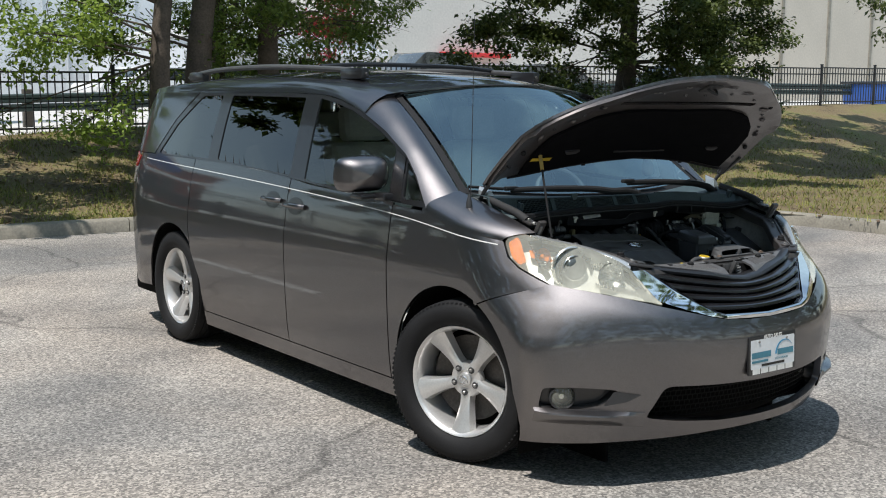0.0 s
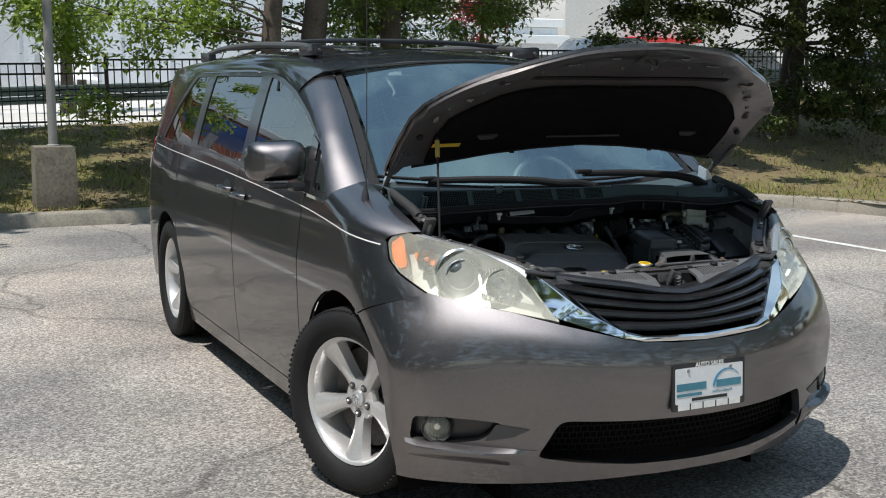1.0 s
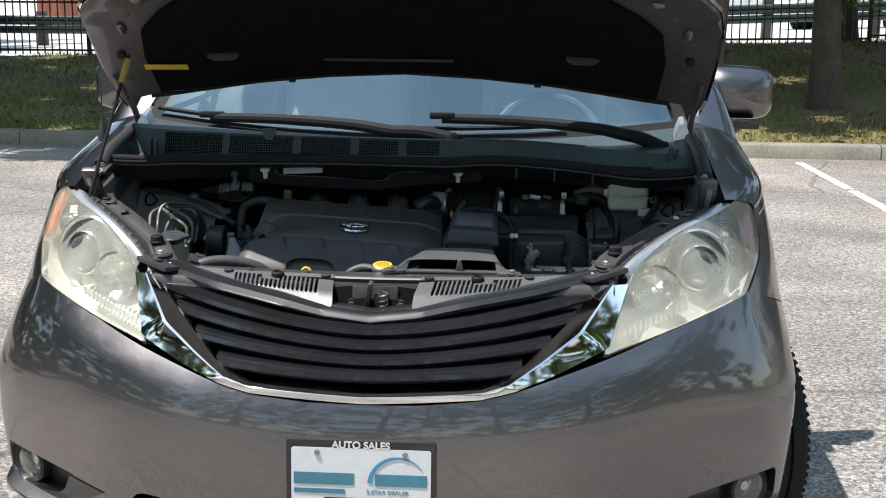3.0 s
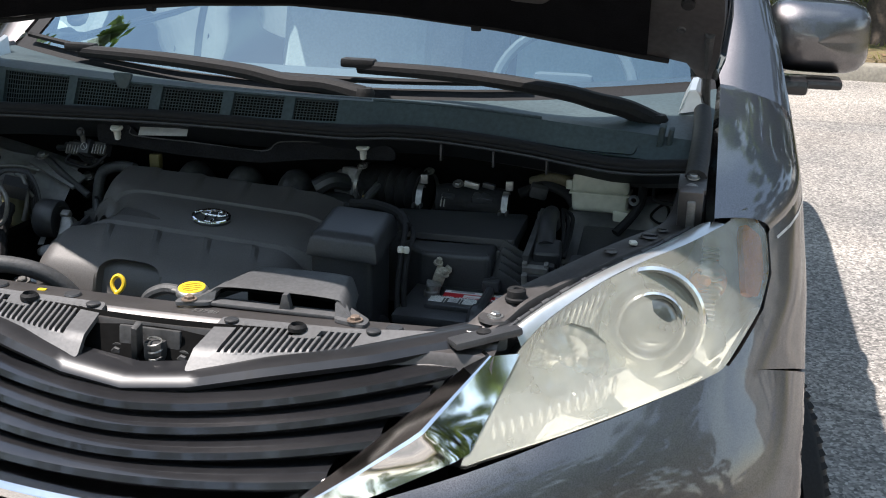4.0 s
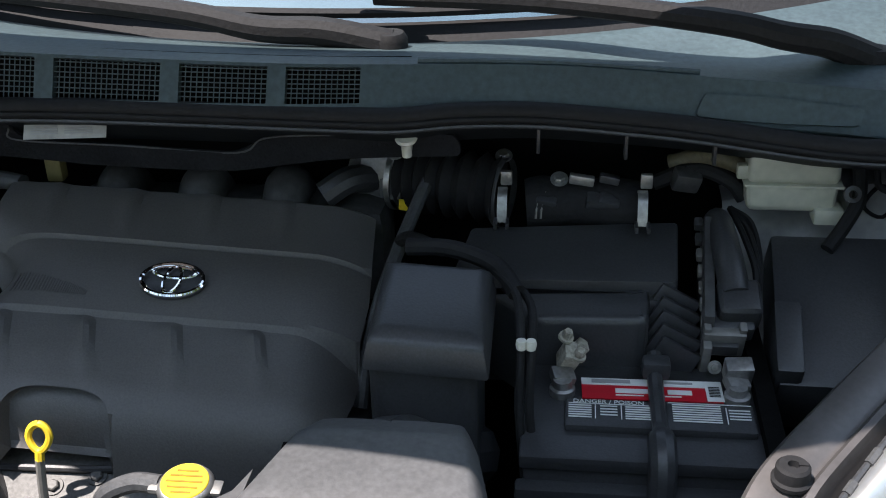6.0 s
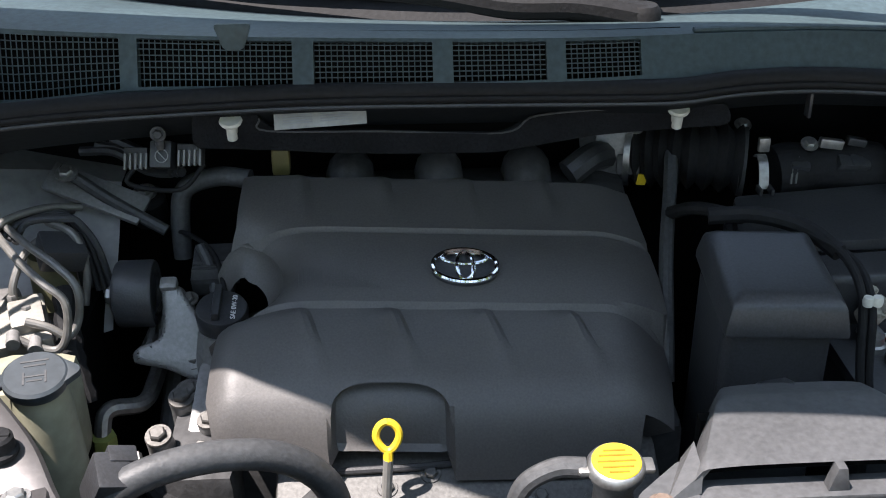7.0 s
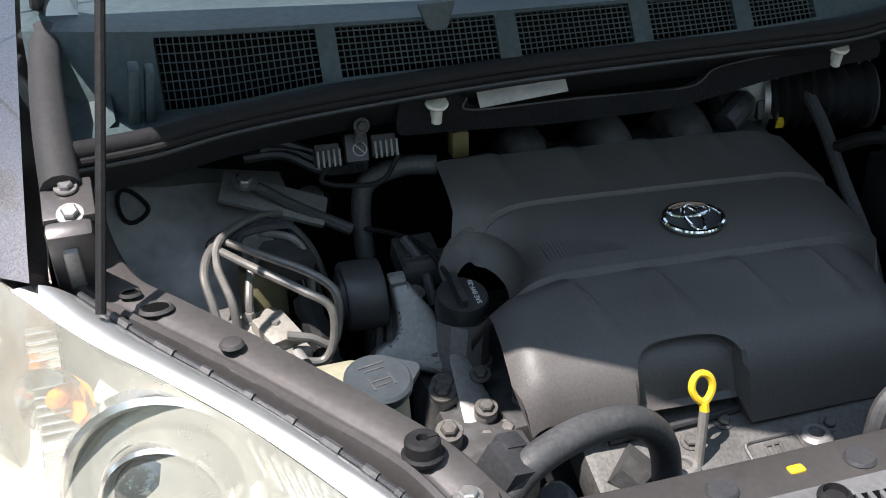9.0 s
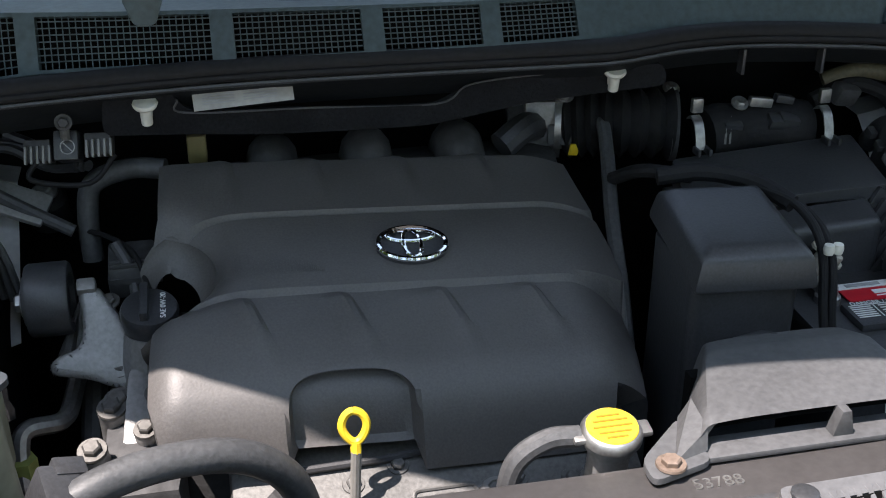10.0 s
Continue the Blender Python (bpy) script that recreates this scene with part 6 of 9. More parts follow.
    part("pressed_dent", bm, PAINT_INNER, hood)
for x, y in ((-0.40, 0.43), (0.40, 0.43), (-0.22, 0.40), (0.22, 0.40), (-0.06, 0.42), (0.07, 0.42), (-0.58, 0.54), (0.58, 0.54), (-0.67, 0.64), (0.67, 0.64), (0.72, 0.88), (-0.74, 0.90)):
    p, q = under(x, y), under(x, y) + (hood_pt(x, y, -0.05) - hood_pt(x, y))
    bm = bmesh.new()
    add_lathe(bm, [(0.0085, -0.004), (0.0085, 0.003), (0.006, 0.004), (0, 0.002)], frame_at(p, (1, 0, 0), (q - p).cross(Vector((1, 0, 0)))), 12)
    part("plug", bm, BLACK, hood)
# rubber strip along the rear edge with its small stops
strip = [(x, float(np.interp(abs(x), [0.0, 0.2, 0.39, 0.69], [0.869, 0.883, 0.909, 0.976]))) for x in np.linspace(-0.70, 0.70, 29)]
bm = bmesh.new()
add_tube(bm, [hood_pt(x, y, -0.030) for x, y in strip], 0.0055, 8, 2)
part("rear_strip", bm, RUBBER, hood, "thin rubber strip")
for x, y in (strip[8], strip[21]):
    bm = bmesh.new()
    add_box(bm, hood_pt(x, y + 0.004, -0.034), (0.018, 0.012, 0.012), 0.003)
    part("strip_stop", bm, RUBBER, hood)
# striker
bm = bmesh.new()
for dx in (-0.02, 0.02):
    add_tube(bm, [hood_pt(dx, 0.345, -0.03), hood_pt(dx, 0.345, -0.06), hood_pt(0, 0.345, -0.085)], 0.006, 8)
add_panel(bm, rounded([(-0.05, 0.315), (0.05, 0.315), (0.05, 0.375), (-0.05, 0.375)], 0.015, 2), lambda x, y: hood_pt(x, y, -0.046), 0.02, lip=-0.008)
part("striker", bm, DARK, hood, "dark steel latch striker")
# yellow warning label and prop hook
bm = bmesh.new()
add_panel(bm, [(-0.675, 0.822), (-0.56, 0.822), (-0.56, 0.842), (-0.675, 0.842)], lambda x, y: hood_pt(x, y, -0.053), 0.03)
part("warning_label", bm, mat("faded_yellow_label", (0.55, 0.38, 0.03), 0.5, 0, 0.12, 16, 140), hood, "yellow warning label")
# hinges
for s in (-1, 1):
    bm = bmesh.new()
    add_tube(bm, [(s * 0.765, 1.12, 1.05), (s * 0.775, 1.11, 1.10), (s * 0.77, 1.075, 1.17), hood_pt(s * 0.77, 0.98, -0.02), hood_pt(s * 0.77, 0.88, -0.03)], 0.009, 8)
    part("bonnet_hinge", bm, DARK, van, "dark steel bonnet hinge")
# prop rod with its yellow grip
foot, hook = Vector((-0.752, 0.645, 1.01)), Vector((-0.69, 0.80, 1.35))
bm = bmesh.new()
add_tube(bm, [foot, foot + (hook - foot) * 0.55, hook], 0.0045, 8)
part("prop_rod", bm, RUBBER, van, "thin black bonnet prop rod")
bm = bmesh.new()
add_tube(bm, [foot + (hook - foot) * 0.80, foot + (hook - foot) * 0.97], 0.0085, 10)
part("prop_grip", bm, mat("tan_foam_grip", (0.36, 0.25, 0.06), 0.6, 0, 0.15, 12, 90), van, "yellow grip sleeve on the prop rod")

# ---------------------------------------------------------------- wheels, mirrors, handles, cabin
def build_wheel():
    """A road wheel; its outer face looks along -x, its centre at the origin."""
    root = thing("wheel", "", "")
    m = Matrix.Rotation(radians(-90), 4, "Y")
    bm = bmesh.new()
    prof = [(0.243, 0.07), (0.254, 0.094), (0.28, 0.110), (0.308, 0.114), (0.330, 0.108), (0.346, 0.097), (0.355, 0.085)]
    tread = [(0.355, 0.082), (0.357, 0.05), (0.349, 0.048), (0.349, 0.040), (0.358, 0.038), (0.358, 0.006), (0.350, 0.004), (0.350, -0.004), (0.358, -0.006), (0.358, -0.038), (0.349, -0.040), (0.349, -0.048), (0.357, -0.05), (0.355, -0.082)]
    add_lathe(bm, prof + tread + [(0.345, -0.098), (0.30, -0.11), (0.25, -0.09), (0.243, -0.07)], m, 56)
    for k in range(96):
        a = 2 * math.pi * k / 96
        r = Matrix.Rotation(a, 4, "X")
        for sx in (-0.092, 0.092):
            for v in add_box(bm, (sx, 0, 0.3475), (0.018, 0.012, 0.006), rot=Euler((0, 0, 0.35))):
                v.co = r @ v.co
    tyre = part("tyre", bm, RUBBER, root, "black rubber tyre with treaded shoulder", 40)
    bm = bmesh.new()
    add_lathe(bm, [(0.218, -0.09), (0.222, 0.02), (0.227, 0.066), (0.236, 0.080), (0.245, 0.085), (0.248, 0.078), (0.243, 0.066)], m, 56)
    part("rim", bm, ALLOY, root, "silver alloy rim")
    bm = bmesh.new()
    add_lathe(bm, [(0.19, -0.02), (0.14, -0.03), (0.05, -0.02), (0, -0.02)], m, 40)
    part("brake_disc", bm, mat("rusty_brake_steel", (0.09, 0.082, 0.076), 0.5, 0.5, 0.3, 9, 80), root) if "rusty_brake_steel" not in bpy.data.materials else part("brake_disc", bm, bpy.data.materials["rusty_brake_steel"], root)
    # added near-black disc: the shade seen between the spokes
    bm = bmesh.new()
    add_lathe(bm, [(0.222, -0.06), (0.20, -0.065), (0.0, -0.065)], m, 40)
    part("wheel_shade_disc", bm, SHELL, root)
    for k in range(5):
        r = Matrix.Rotation(2 * math.pi * k / 5, 4, "X")
        bm = bmesh.new()

        def spoke(u, v):
            rad = 0.040 + 0.190 * u
            w = 0.034 - 0.008 * math.sin(math.pi * u) + 0.024 * max(0, u - 0.3) * 1.5
            a = (2 * v - 1)
            edge_ = abs(a) > 0.9
            d = 0.034 + 0.040 * u ** 1.6 - 0.012 * a * a - (0.035 if edge_ else 0)
            return r @ Vector((-d, w * a, rad))
        add_grid(bm, spoke, 12, 12)
        part("spoke", bm, ALLOY, root)
        bm = bmesh.new()
        q = Matrix.Rotation(2 * math.pi * k / 5, 4, "X")
        add_lathe(bm, [(0.0, 0.047), (0.005, 0.047), (0.0085, 0.043), (0.0085, 0.03)], q @ Matrix.Translation((0, 0, 0.057)) @ m, 6)
        nut = part("wheel_nut", bm, STEEL, root, smooth=20)
        # black disc paints the shade of the recess round the nut
        bm = bmesh.new()
        add_lathe(bm, [(0.0, 0.0385), (0.0135, 0.0385), (0.0150, 0.0370), (0.0152, 0.030)], q @ Matrix.Translation((0, 0, 0.057)) @ m, 18)
        part("nut_well_shade", bm, BLACK, nut)
    bm = bmesh.new()
    add_lathe(bm, [(0, 0.046), (0.024, 0.045), (0.031, 0.040), (0.033, 0.030), (0.075, 0.026), (0.082, 0.015), (0.082, 0)], m, 30)
    hub = part("hub_cap", bm, ALLOY, root)
    bm = bmesh.new()
    for rx_, rz_ in ((0.022, 0.016), (0.008, 0.015)):
        add_tube(bm, [(-0.047, rx_ * math.cos(a), rz_ * math.sin(a)) for a in np.linspace(0, 2 * math.pi, 21)], 0.0018, 6, 1)
    part("cap_mark", bm, CHROME, hub)
    return root


proto = build_wheel()
spots = [(-0.89, 1.012, 0), (-0.865, 4.015, 0), (0.855, 1.012, 180), (0.865, 4.01, 180)]
for i, (x, y, a) in enumerate(spots):
    m = Matrix.Translation((x, y, 0.357)) @ Matrix.Rotation(radians(a + (19 if y < 2 else 0)), 4, "Z") @ Matrix.Rotation(radians(36 + 31 * i), 4, "X")
    w = proto if i == 0 else copy_thing(proto, m)
    w.matrix_basis = m
    w.parent = van
    tagged(w, "five-spoke silver alloy wheel with black tyre")

for s in (-1, 1):
    mir = thing("door_mirror", "", "")
    mir.parent = van
    tagged(mir, "grey painted door mirror")
    bm = bmesh.new()

    def shell(u, v):
        """Rounded mirror case, open towards the tail."""
        a = 2 * math.pi * u
        t = v
        r = (1 - (1 - t) ** 2.6) ** (1 / 2.2)
        cx, cz = math.cos(a), math.sin(a)
        k = 1 / (abs(cx) ** 4.0 + abs(cz) ** 4.0) ** (1 / 4.0)
        wx = 0.125 * (1.0 if cx * s > 0 else 0.95)
        return Vector((s * 1.005 + wx * r * cx * k, 1.62 + 0.115 * t - 0.03 * (cx * -s) * r, 1.219 + 0.086 * r * cz * k + 0.006 * cx * -s))
    add_grid(bm, shell, 32, 10)
    part("case", bm, PAINT, mir, smooth=60)
    bm = bmesh.new()
    bmf = [shell(u / 32, 1.0) for u in range(32)]
    c = sum(bmf, Vector()) / 32
    ring = [bm.verts.new(p + Vector((0, 0.004, 0)) + (c - p) * 0.04) for p in bmf]
    bm.faces.new(ring)
    part("mirror_glass", bm, CHROME, mir, "mirror glass", 0)
    bm = bmesh.new()
    add_box(bm, (s * 0.93, 1.59, 1.118), (0.12, 0.09, 0.035), 0.012)
    add_box(bm, (s * 0.985, 1.665, 1.118), (0.17, 0.10, 0.022), 0.010)
    part("mirror_foot", bm, GLOSSBLACK, mir, "black mirror foot")
    for y, z in ((2.445, 1.005), (2.70, 1.02)):
        h = thing("door_handle", "", "")
        h.parent = van
        tagged(h, "grey painted pull door handle")
        bm = bmesh.new()
        add_tube(bm, [skin(py(y + dy, z), z, s, off) for dy, off in ((-0.105, 0.004), (-0.085, 0.025), (0, 0.034), (0.06, 0.027), (0.075, 0.006))], lambda t: 0.0135, 10)
        part("grip", bm, PAINT, h)
        # flat black ellipse on the skin, painted shade of the handle recess
        bm = bmesh.new()
        add_panel(bm, [(y - 0.012 + 0.082 * math.cos(a), z + 0.046 * math.sin(a)) for a in np.linspace(0, 2 * math.pi, 24)[:-1]], lambda a, b: skin(py(a, b), b, s, 0.0015), 0.02)
        part("cup_shade", bm, GLOSSBLACK, h)

# aerial on the car's right wing
bm = bmesh.new()
add_tube(bm, [(-0.862, 1.055, 1.125), (-0.862, 1.05, 1.30), (-0.862, 1.045, 1.62), (-0.862, 1.04, 1.93)], lambda t: 0.0026 - 0.0012 * t, 6)
aer = part("aerial", bm, BLACK, van, "thin black whip aerial")
bm = bmesh.new()
add_lathe(bm, [(0.016, -0.02), (0.014, 0.01), (0.008, 0.035), (0.004, 0.05), (0, 0.05)], Matrix.Translation((-0.865, 1.06, 1.115)), 14)
part("aerial_base", bm, BLACK, aer)

# cabin
bm = bmesh.new()
add_box(bm, (0, 2.9, 0.42), (1.66, 3.3, 0.06), 0.02)
part("cabin_floor", bm, TRIM, van)
bm = bmesh.new()


def dash(u, v):
    x = 1.52 * (u - 0.5)
    y = 1.06 + 0.62 * v
    z = 1.085 + 0.02 * math.sin(math.pi * v) - 0.08 * max(0, v - 0.8) * 5 * 0.6
    return Vector((x, y, z))


add_grid(bm, dash, 24, 14)
add_grid(bm, lambda u, v: Vector((1.52 * (u - 0.5), 1.68 - 0.02 * v, 1.04 - 0.5 * v)), 24, 6)
part("dashboard", bm, DASH, van, "dark grey dashboard")
for x in (-0.40, 0.40):
    seat = thing("front_seat", "", "")
    seat.parent = van
    tagged(seat, "light grey leather front seat")
    bm = bmesh.new()
    add_box(bm, (x, 2.25, 0.72), (0.50, 0.52, 0.16), 0.05, seg=3)
    part("seat_base", bm, SEAT, seat)
    bm = bmesh.new()
    add_box(bm, (x, 2.58, 1.02), (0.50, 0.15, 0.62), 0.06, Euler((-0.22, 0, 0)), 3)
    part("backrest", bm, SEAT, seat)
    bm = bmesh.new()
    add_box(bm, (x, 2.66, 1.43), (0.28, 0.11, 0.20), 0.05, Euler((-0.12, 0, 0)), 3)
    part("headrest", bm, SEAT, seat)
for x in (-0.45, 0.45):
    for y in (3.45, 4.35):
        seat = thing("rear_seat", "", "")
        seat.parent = van
        tagged(seat, "light grey leather rear seat")
        bm = bmesh.new()
        add_box(bm, (x, y, 0.98), (0.5, 0.16, 0.62), 0.06, Euler((-0.2, 0, 0)), 2)
        part("backrest", bm, SEAT, seat)
        bm = bmesh.new()
        add_box(bm, (x, y + 0.08, 1.38), (0.27, 0.11, 0.18), 0.05, seg=2)
        part("headrest", bm, SEAT, seat)
wheel_m = frame_at(Vector((0.40, 1.83, 1.02)), (1, 0, 0), (0, 0.45, 0.9))
bm = bmesh.new()
add_tube(bm, [wheel_m @ Vector((0.185 * math.cos(a), 0.185 * math.sin(a), 0)) for a in np.linspace(0, 2 * math.pi, 33)], 0.015, 8, 1)
add_box(bm, wheel_m.translation, (0.16, 0.04, 0.12), 0.02)
part("steering_wheel", bm, DASH, van, "dark steering wheel")
bm = bmesh.new()
add_grid(bm, lambda u, v: roof(0.06 + 0.88 * u, 0.04 + 0.92 * v) + Vector((0, 0, -0.035)), 16, 10)
part("headliner", bm, TRIM, van)

# ---------------------------------------------------------------- engine bay
def bolt(p, axis, r, parent, material=None, washer=1.5, h=None):
    """A hexagon bolt head on a washer."""
    bm = bmesh.new()
    z = Vector(axis).normalized()
    x = z.orthogonal().normalized()
    m = Matrix((x, z.cross(x), z)).transposed().to_4x4()
    m.translation = p
    h = h or r * 0.9
    add_lathe(bm, [(0, h), (r * 0.8, h), (r, h * 0.8), (r, 0.2 * h), (r, 0)], m, 6)
    add_lathe(bm, [(0, 0.25 * h), (r * washer, 0.25 * h), (r * washer * 1.05, 0)], m, 18)
    return part("bolt", bm, material or STEEL, parent, smooth=25)


def pipe(name, pts, r, material, parent, label="", ridges=0.0, n=6, seg=10):
    bm = bmesh.new()
    add_tube(bm, pts, r, seg, n, True, ridges)
    return part(name, bm, material, parent, label)


def block(name, c, s, material, parent, bevel=0.006, rot=None, label="", taper=1.0, seg=2):
    bm = bmesh.new()
    add_box(bm, c, s, bevel, rot, seg, taper)
    return part(name, bm, material, parent, label)


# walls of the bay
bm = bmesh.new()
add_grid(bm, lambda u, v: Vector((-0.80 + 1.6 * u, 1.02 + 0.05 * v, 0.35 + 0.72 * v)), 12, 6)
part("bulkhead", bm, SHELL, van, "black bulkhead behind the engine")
for s in (-1, 1):
    bm = bmesh.new()

    def apron(u, v):
        """Inner wing: steel apron rising to the wing rail, bulging into a strut tower."""
        y = 0.36 + 0.72 * u
        rail_x = float(np.interp(y, [0.36, 0.47, 0.67, 0.75, 1.1], [0.50, 0.55, 0.72, 0.765, 0.775]))
        rail_z = float(np.interp(y, [0.36, 0.47, 0.67, 0.75, 1.1], [0.86, 0.90, 0.955, 0.965, 1.04]))
        bulge = 0.05 * math.exp(-((y - 0.95) / 0.13) ** 2) * min(1.0, 2.2 * (1 - v)) ** 0.6
        return Vector((s * (rail_x - 0.02 * (1 - v) - bulge), y, 0.35 + (rail_z - 0.35) * v + 0.0))
    add_grid(bm, apron, 36, 16)
    part("inner_wing", bm, TOWER if s < 0 else TOWER, van, "grey primed inner wing panel")
    bm = bmesh.new()

    def tower_pt(u, v):
        """Creased sheet of the strut tower, leaning back to the cowl."""
        x = 0.745 - 0.215 * u
        y = 0.845 + 0.155 * v + 0.025 * u - 0.035 * math.sin(math.pi * u) * (1 - v)
        z = 0.800 + (0.172 - 0.045 * u) * v
        fold_ = 0.006 * math.sin(9 * u + 5 * v) * v + 0.010 * noise.noise(Vector((u * 3, v * 3, 4)))
        return Vector((s * x, y - fold_, z))
    add_grid(bm, tower_pt, 24, 16)
    tower = part("strut_tower", bm, TOWER, van, "grey painted strut tower with pressed creases", 60)
    bm = bmesh.new()
    add_grid(bm, lambda u, v: tower_pt(u, 1.0) + Vector((0, 0.10 * v, 0.004 * v)), 24, 2)
    part("tower_top", bm, TOWER, tower)
    add_ring = [tower_pt(0.17 + 0.075 * math.cos(a), 0.90 + 0.06 * math.sin(a) * (1.4 - math.cos(a) * 0.6)) + Vector((0, -0.006, 0)) for a in np.linspace(0, 2 * math.pi, 17)]
    pipe("grommet", add_ring, 0.0026, RUBBER, tower, "black rubber grommet", n=1, seg=6)
    # wing rail: pressed steel strip with holes, from the tie bar to the hinge brace
    line = [(0.47, 0.385, 0.895), (0.50, 0.42, 0.915), (0.53, 0.47, 0.934), (0.59, 0.54, 0.955), (0.65, 0.605, 0.975), (0.708, 0.668, 0.990), (0.745, 0.715, 0.998), (0.765, 0.80, 1.012), (0.772, 0.95, 1.05), (0.775, 1.10, 1.09)]
    sp = smooth_path([(s * a, b, c) for a, b, c in line], 6)
    bm = bmesh.new()

    def rail_pt(u, v):
        i = u * (len(sp) - 1)
        k = min(int(i), len(sp) - 2)
        p = sp[k].lerp(sp[k + 1], i - k)
        t = (sp[k + 1] - sp[k]).normalized()
        side_ = t.cross(Vector((0, 0, 1))).normalized() * (1 if s > 0 else -1)
        w = [(-0.030, -0.040), (-0.030, -0.002), (-0.026, 0.002), (0.004, 0.002), (0.008, -0.001), (0.013, -0.001), (0.018, 0.005), (0.024, 0.004), (0.029, -0.008), (0.031, -0.05)][round(v * 9)]
        return p + side_ * w[0] + Vector((0, 0, w[1]))
    add_grid(bm, rail_pt, len(sp) - 1, 9)
    rail = part("wing_rail", bm, TIEBAR, van, "grey pressed steel wing rail with holes", 40)
    for (a, b, c, r) in ((0.709, 0.667, 0.990, 0.0098), (0.728, 0.690, 0.996, 0.0062)):
        # near-black disc on the unpierced rail paints the dark of a hole
        bm = bmesh.new()
        add_lathe(bm, [(0, 0.0048), (r, 0.0048), (r, 0.003)], Matrix.Translation((s * (a - 0.002), b, c)) @ Matrix.Diagonal((1.2, 0.9, 1, 1)), 18)
        part("rail_hole_shade", bm, SHELL, rail)
        bm = bmesh.new()
        add_lathe(bm, [(r, 0.0046), (r * 1.12, 0.0062), (r * 1.35, 0.0030)], Matrix.Translation((s * (a - 0.002), b, c)) @ Matrix.Diagonal((1.2, 0.9, 1, 1)), 18)
        part("hole_rim", bm, TIEBAR, rail)
    bm = bmesh.new()
    add_lathe(bm, [(0, 0.0075), (0.006, 0.0075), (0.009, 0.0065), (0.011, 0.0035)], Matrix.Translation((s * 0.652, 0.606, 0.978)), 16)
    part("rail_stud", bm, TIEBAR, rail)
    if s > 0:
        block("rail_tab", (0.684, 0.636, 0.990), (0.012, 0.010, 0.006), WHITEPL, rail, 0.002, Euler((0.2, 0.1, 0.5)), "small white plastic tab")
    # rubber bump stop on the rail
    bm = bmesh.new()
    add_lathe(bm, [(0.017, 0.0), (0.0175, 0.004), (0.0150, 0.006), (0.0145, 0.016), (0.012, 0.0185), (0.005, 0.0185), (0.004, 0.013), (0, 0.013)], Matrix.Translation((s * 0.528, 0.467, 0.934)), 20)
    add_box(bm, (s * 0.528 + 0.008, 0.467, 0.9525), (0.008, 0.004, 0.002))
    part("bump_stop", bm, RUBBER, van, "black rubber bonnet stop")
    bm = bmesh.new()
    add_lathe(bm, [(0.026, 0.0), (0.024, 0.004), (0.0, 0.005)], Matrix.Translation((s * 0.505, 0.425, 0.916)), 18)
    part("rail_stud", bm, TIEBAR, rail)
    bolt(Vector((s * 0.505, 0.425, 0.920)), (0, 0, 1), 0.008, rail, STEEL)
    # hinge brace and padded wing seal
    brace = block("hinge_brace", (s * 0.766, 0.722, 1.016), (0.040, 0.018, 0.135), TIEBAR, van, 0.006, Euler((0.55, 0, 0)), "folded steel hinge brace")
    block("brace_rib", (s * 0.768, 0.717, 1.012), (0.014, 0.016, 0.10), CASTING, brace, 0.005, Euler((0.55, 0, 0)))
    block("brace_top", (s * 0.766, 0.765, 1.062), (0.046, 0.055, 0.010), TIEBAR, brace, 0.003, Euler((0.25, 0, 0)))
    bolt(Vector((s * 0.765, 0.742, 1.060)), (0, -0.5, 1), 0.008, brace)
    bolt(Vector((s * 0.766, 0.775, 1.072)), (0, -0.3, 1), 0.007, brace)
    bm = bmesh.new()
    add_tube(bm, [(s * 0.770, 0.78, 1.068), (s * 0.772, 0.85, 1.095), (s * 0.772, 0.95, 1.118), (s * 0.768, 1.04, 1.138)], lambda t: 0.019 - 0.003 * t, 12)
    part("wing_seal", bm, mat("grey_foam_seal", (0.022, 0.022, 0.023), 0.75, 0, 0.2, 9, 120, 0.2) if s < 0 else bpy.data.materials["grey_foam_seal"], van, "grey foam seal along the wing")
    # near-black sheet painting the shade in the gap between wing skin and rail
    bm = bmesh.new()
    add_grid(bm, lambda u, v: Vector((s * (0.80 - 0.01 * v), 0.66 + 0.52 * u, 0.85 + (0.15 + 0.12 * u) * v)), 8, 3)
    part("wing_gap_shade", bm, SHELL, van)

# cowl under the windscreen
cowl = thing("cowl", "", "")
cowl.parent = van
tagged(cowl, "weathered blue-grey plastic cowl with air grilles")
cowl_y = spline([-0.8, -0.6, -0.3, 0.0, 0.3, 0.6, 0.8], [1.02, 0.965, 0.925, 0.91, 0.928, 0.935, 0.925])
cowl_top = spline([-0.8, -0.66, 0.0, 0.3, 0.55, 0.8], [1.148, 1.143, 1.136, 1.132, 1.115, 1.10])
cowl_bot = spline([-0.8, -0.66, -0.45, 0.1, 0.3, 0.6, 0.8], [1.068, 1.062, 1.085, 1.092, 1.088, 1.062, 1.068])


def cowl_face(x, t):
    """Front face of the cowl: t from 0 at the seal to 1 at its top edge."""
    z = cowl_bot(x) + (cowl_top(x) - cowl_bot(x)) * t
    return Vector((x, cowl_y(x) - 0.022 * (1 - t) + 0.006 * t, z))


SLOTS = [(-0.66, -0.493, 0.02), (-0.472, -0.297, 0.06), (-0.273, -0.140, 0.08), (-0.117, -0.012, 0.08), (0.010, 0.096, 0.10)]
holes = [rounded([(a, lo), (b, lo + 0.02), (b, 0.93), (a, 0.93)], 0.006, 2) for a, b, lo in SLOTS]
holes = [[(x, t * 0.06) for x, t in h] for h in holes]
bm = bmesh.new()
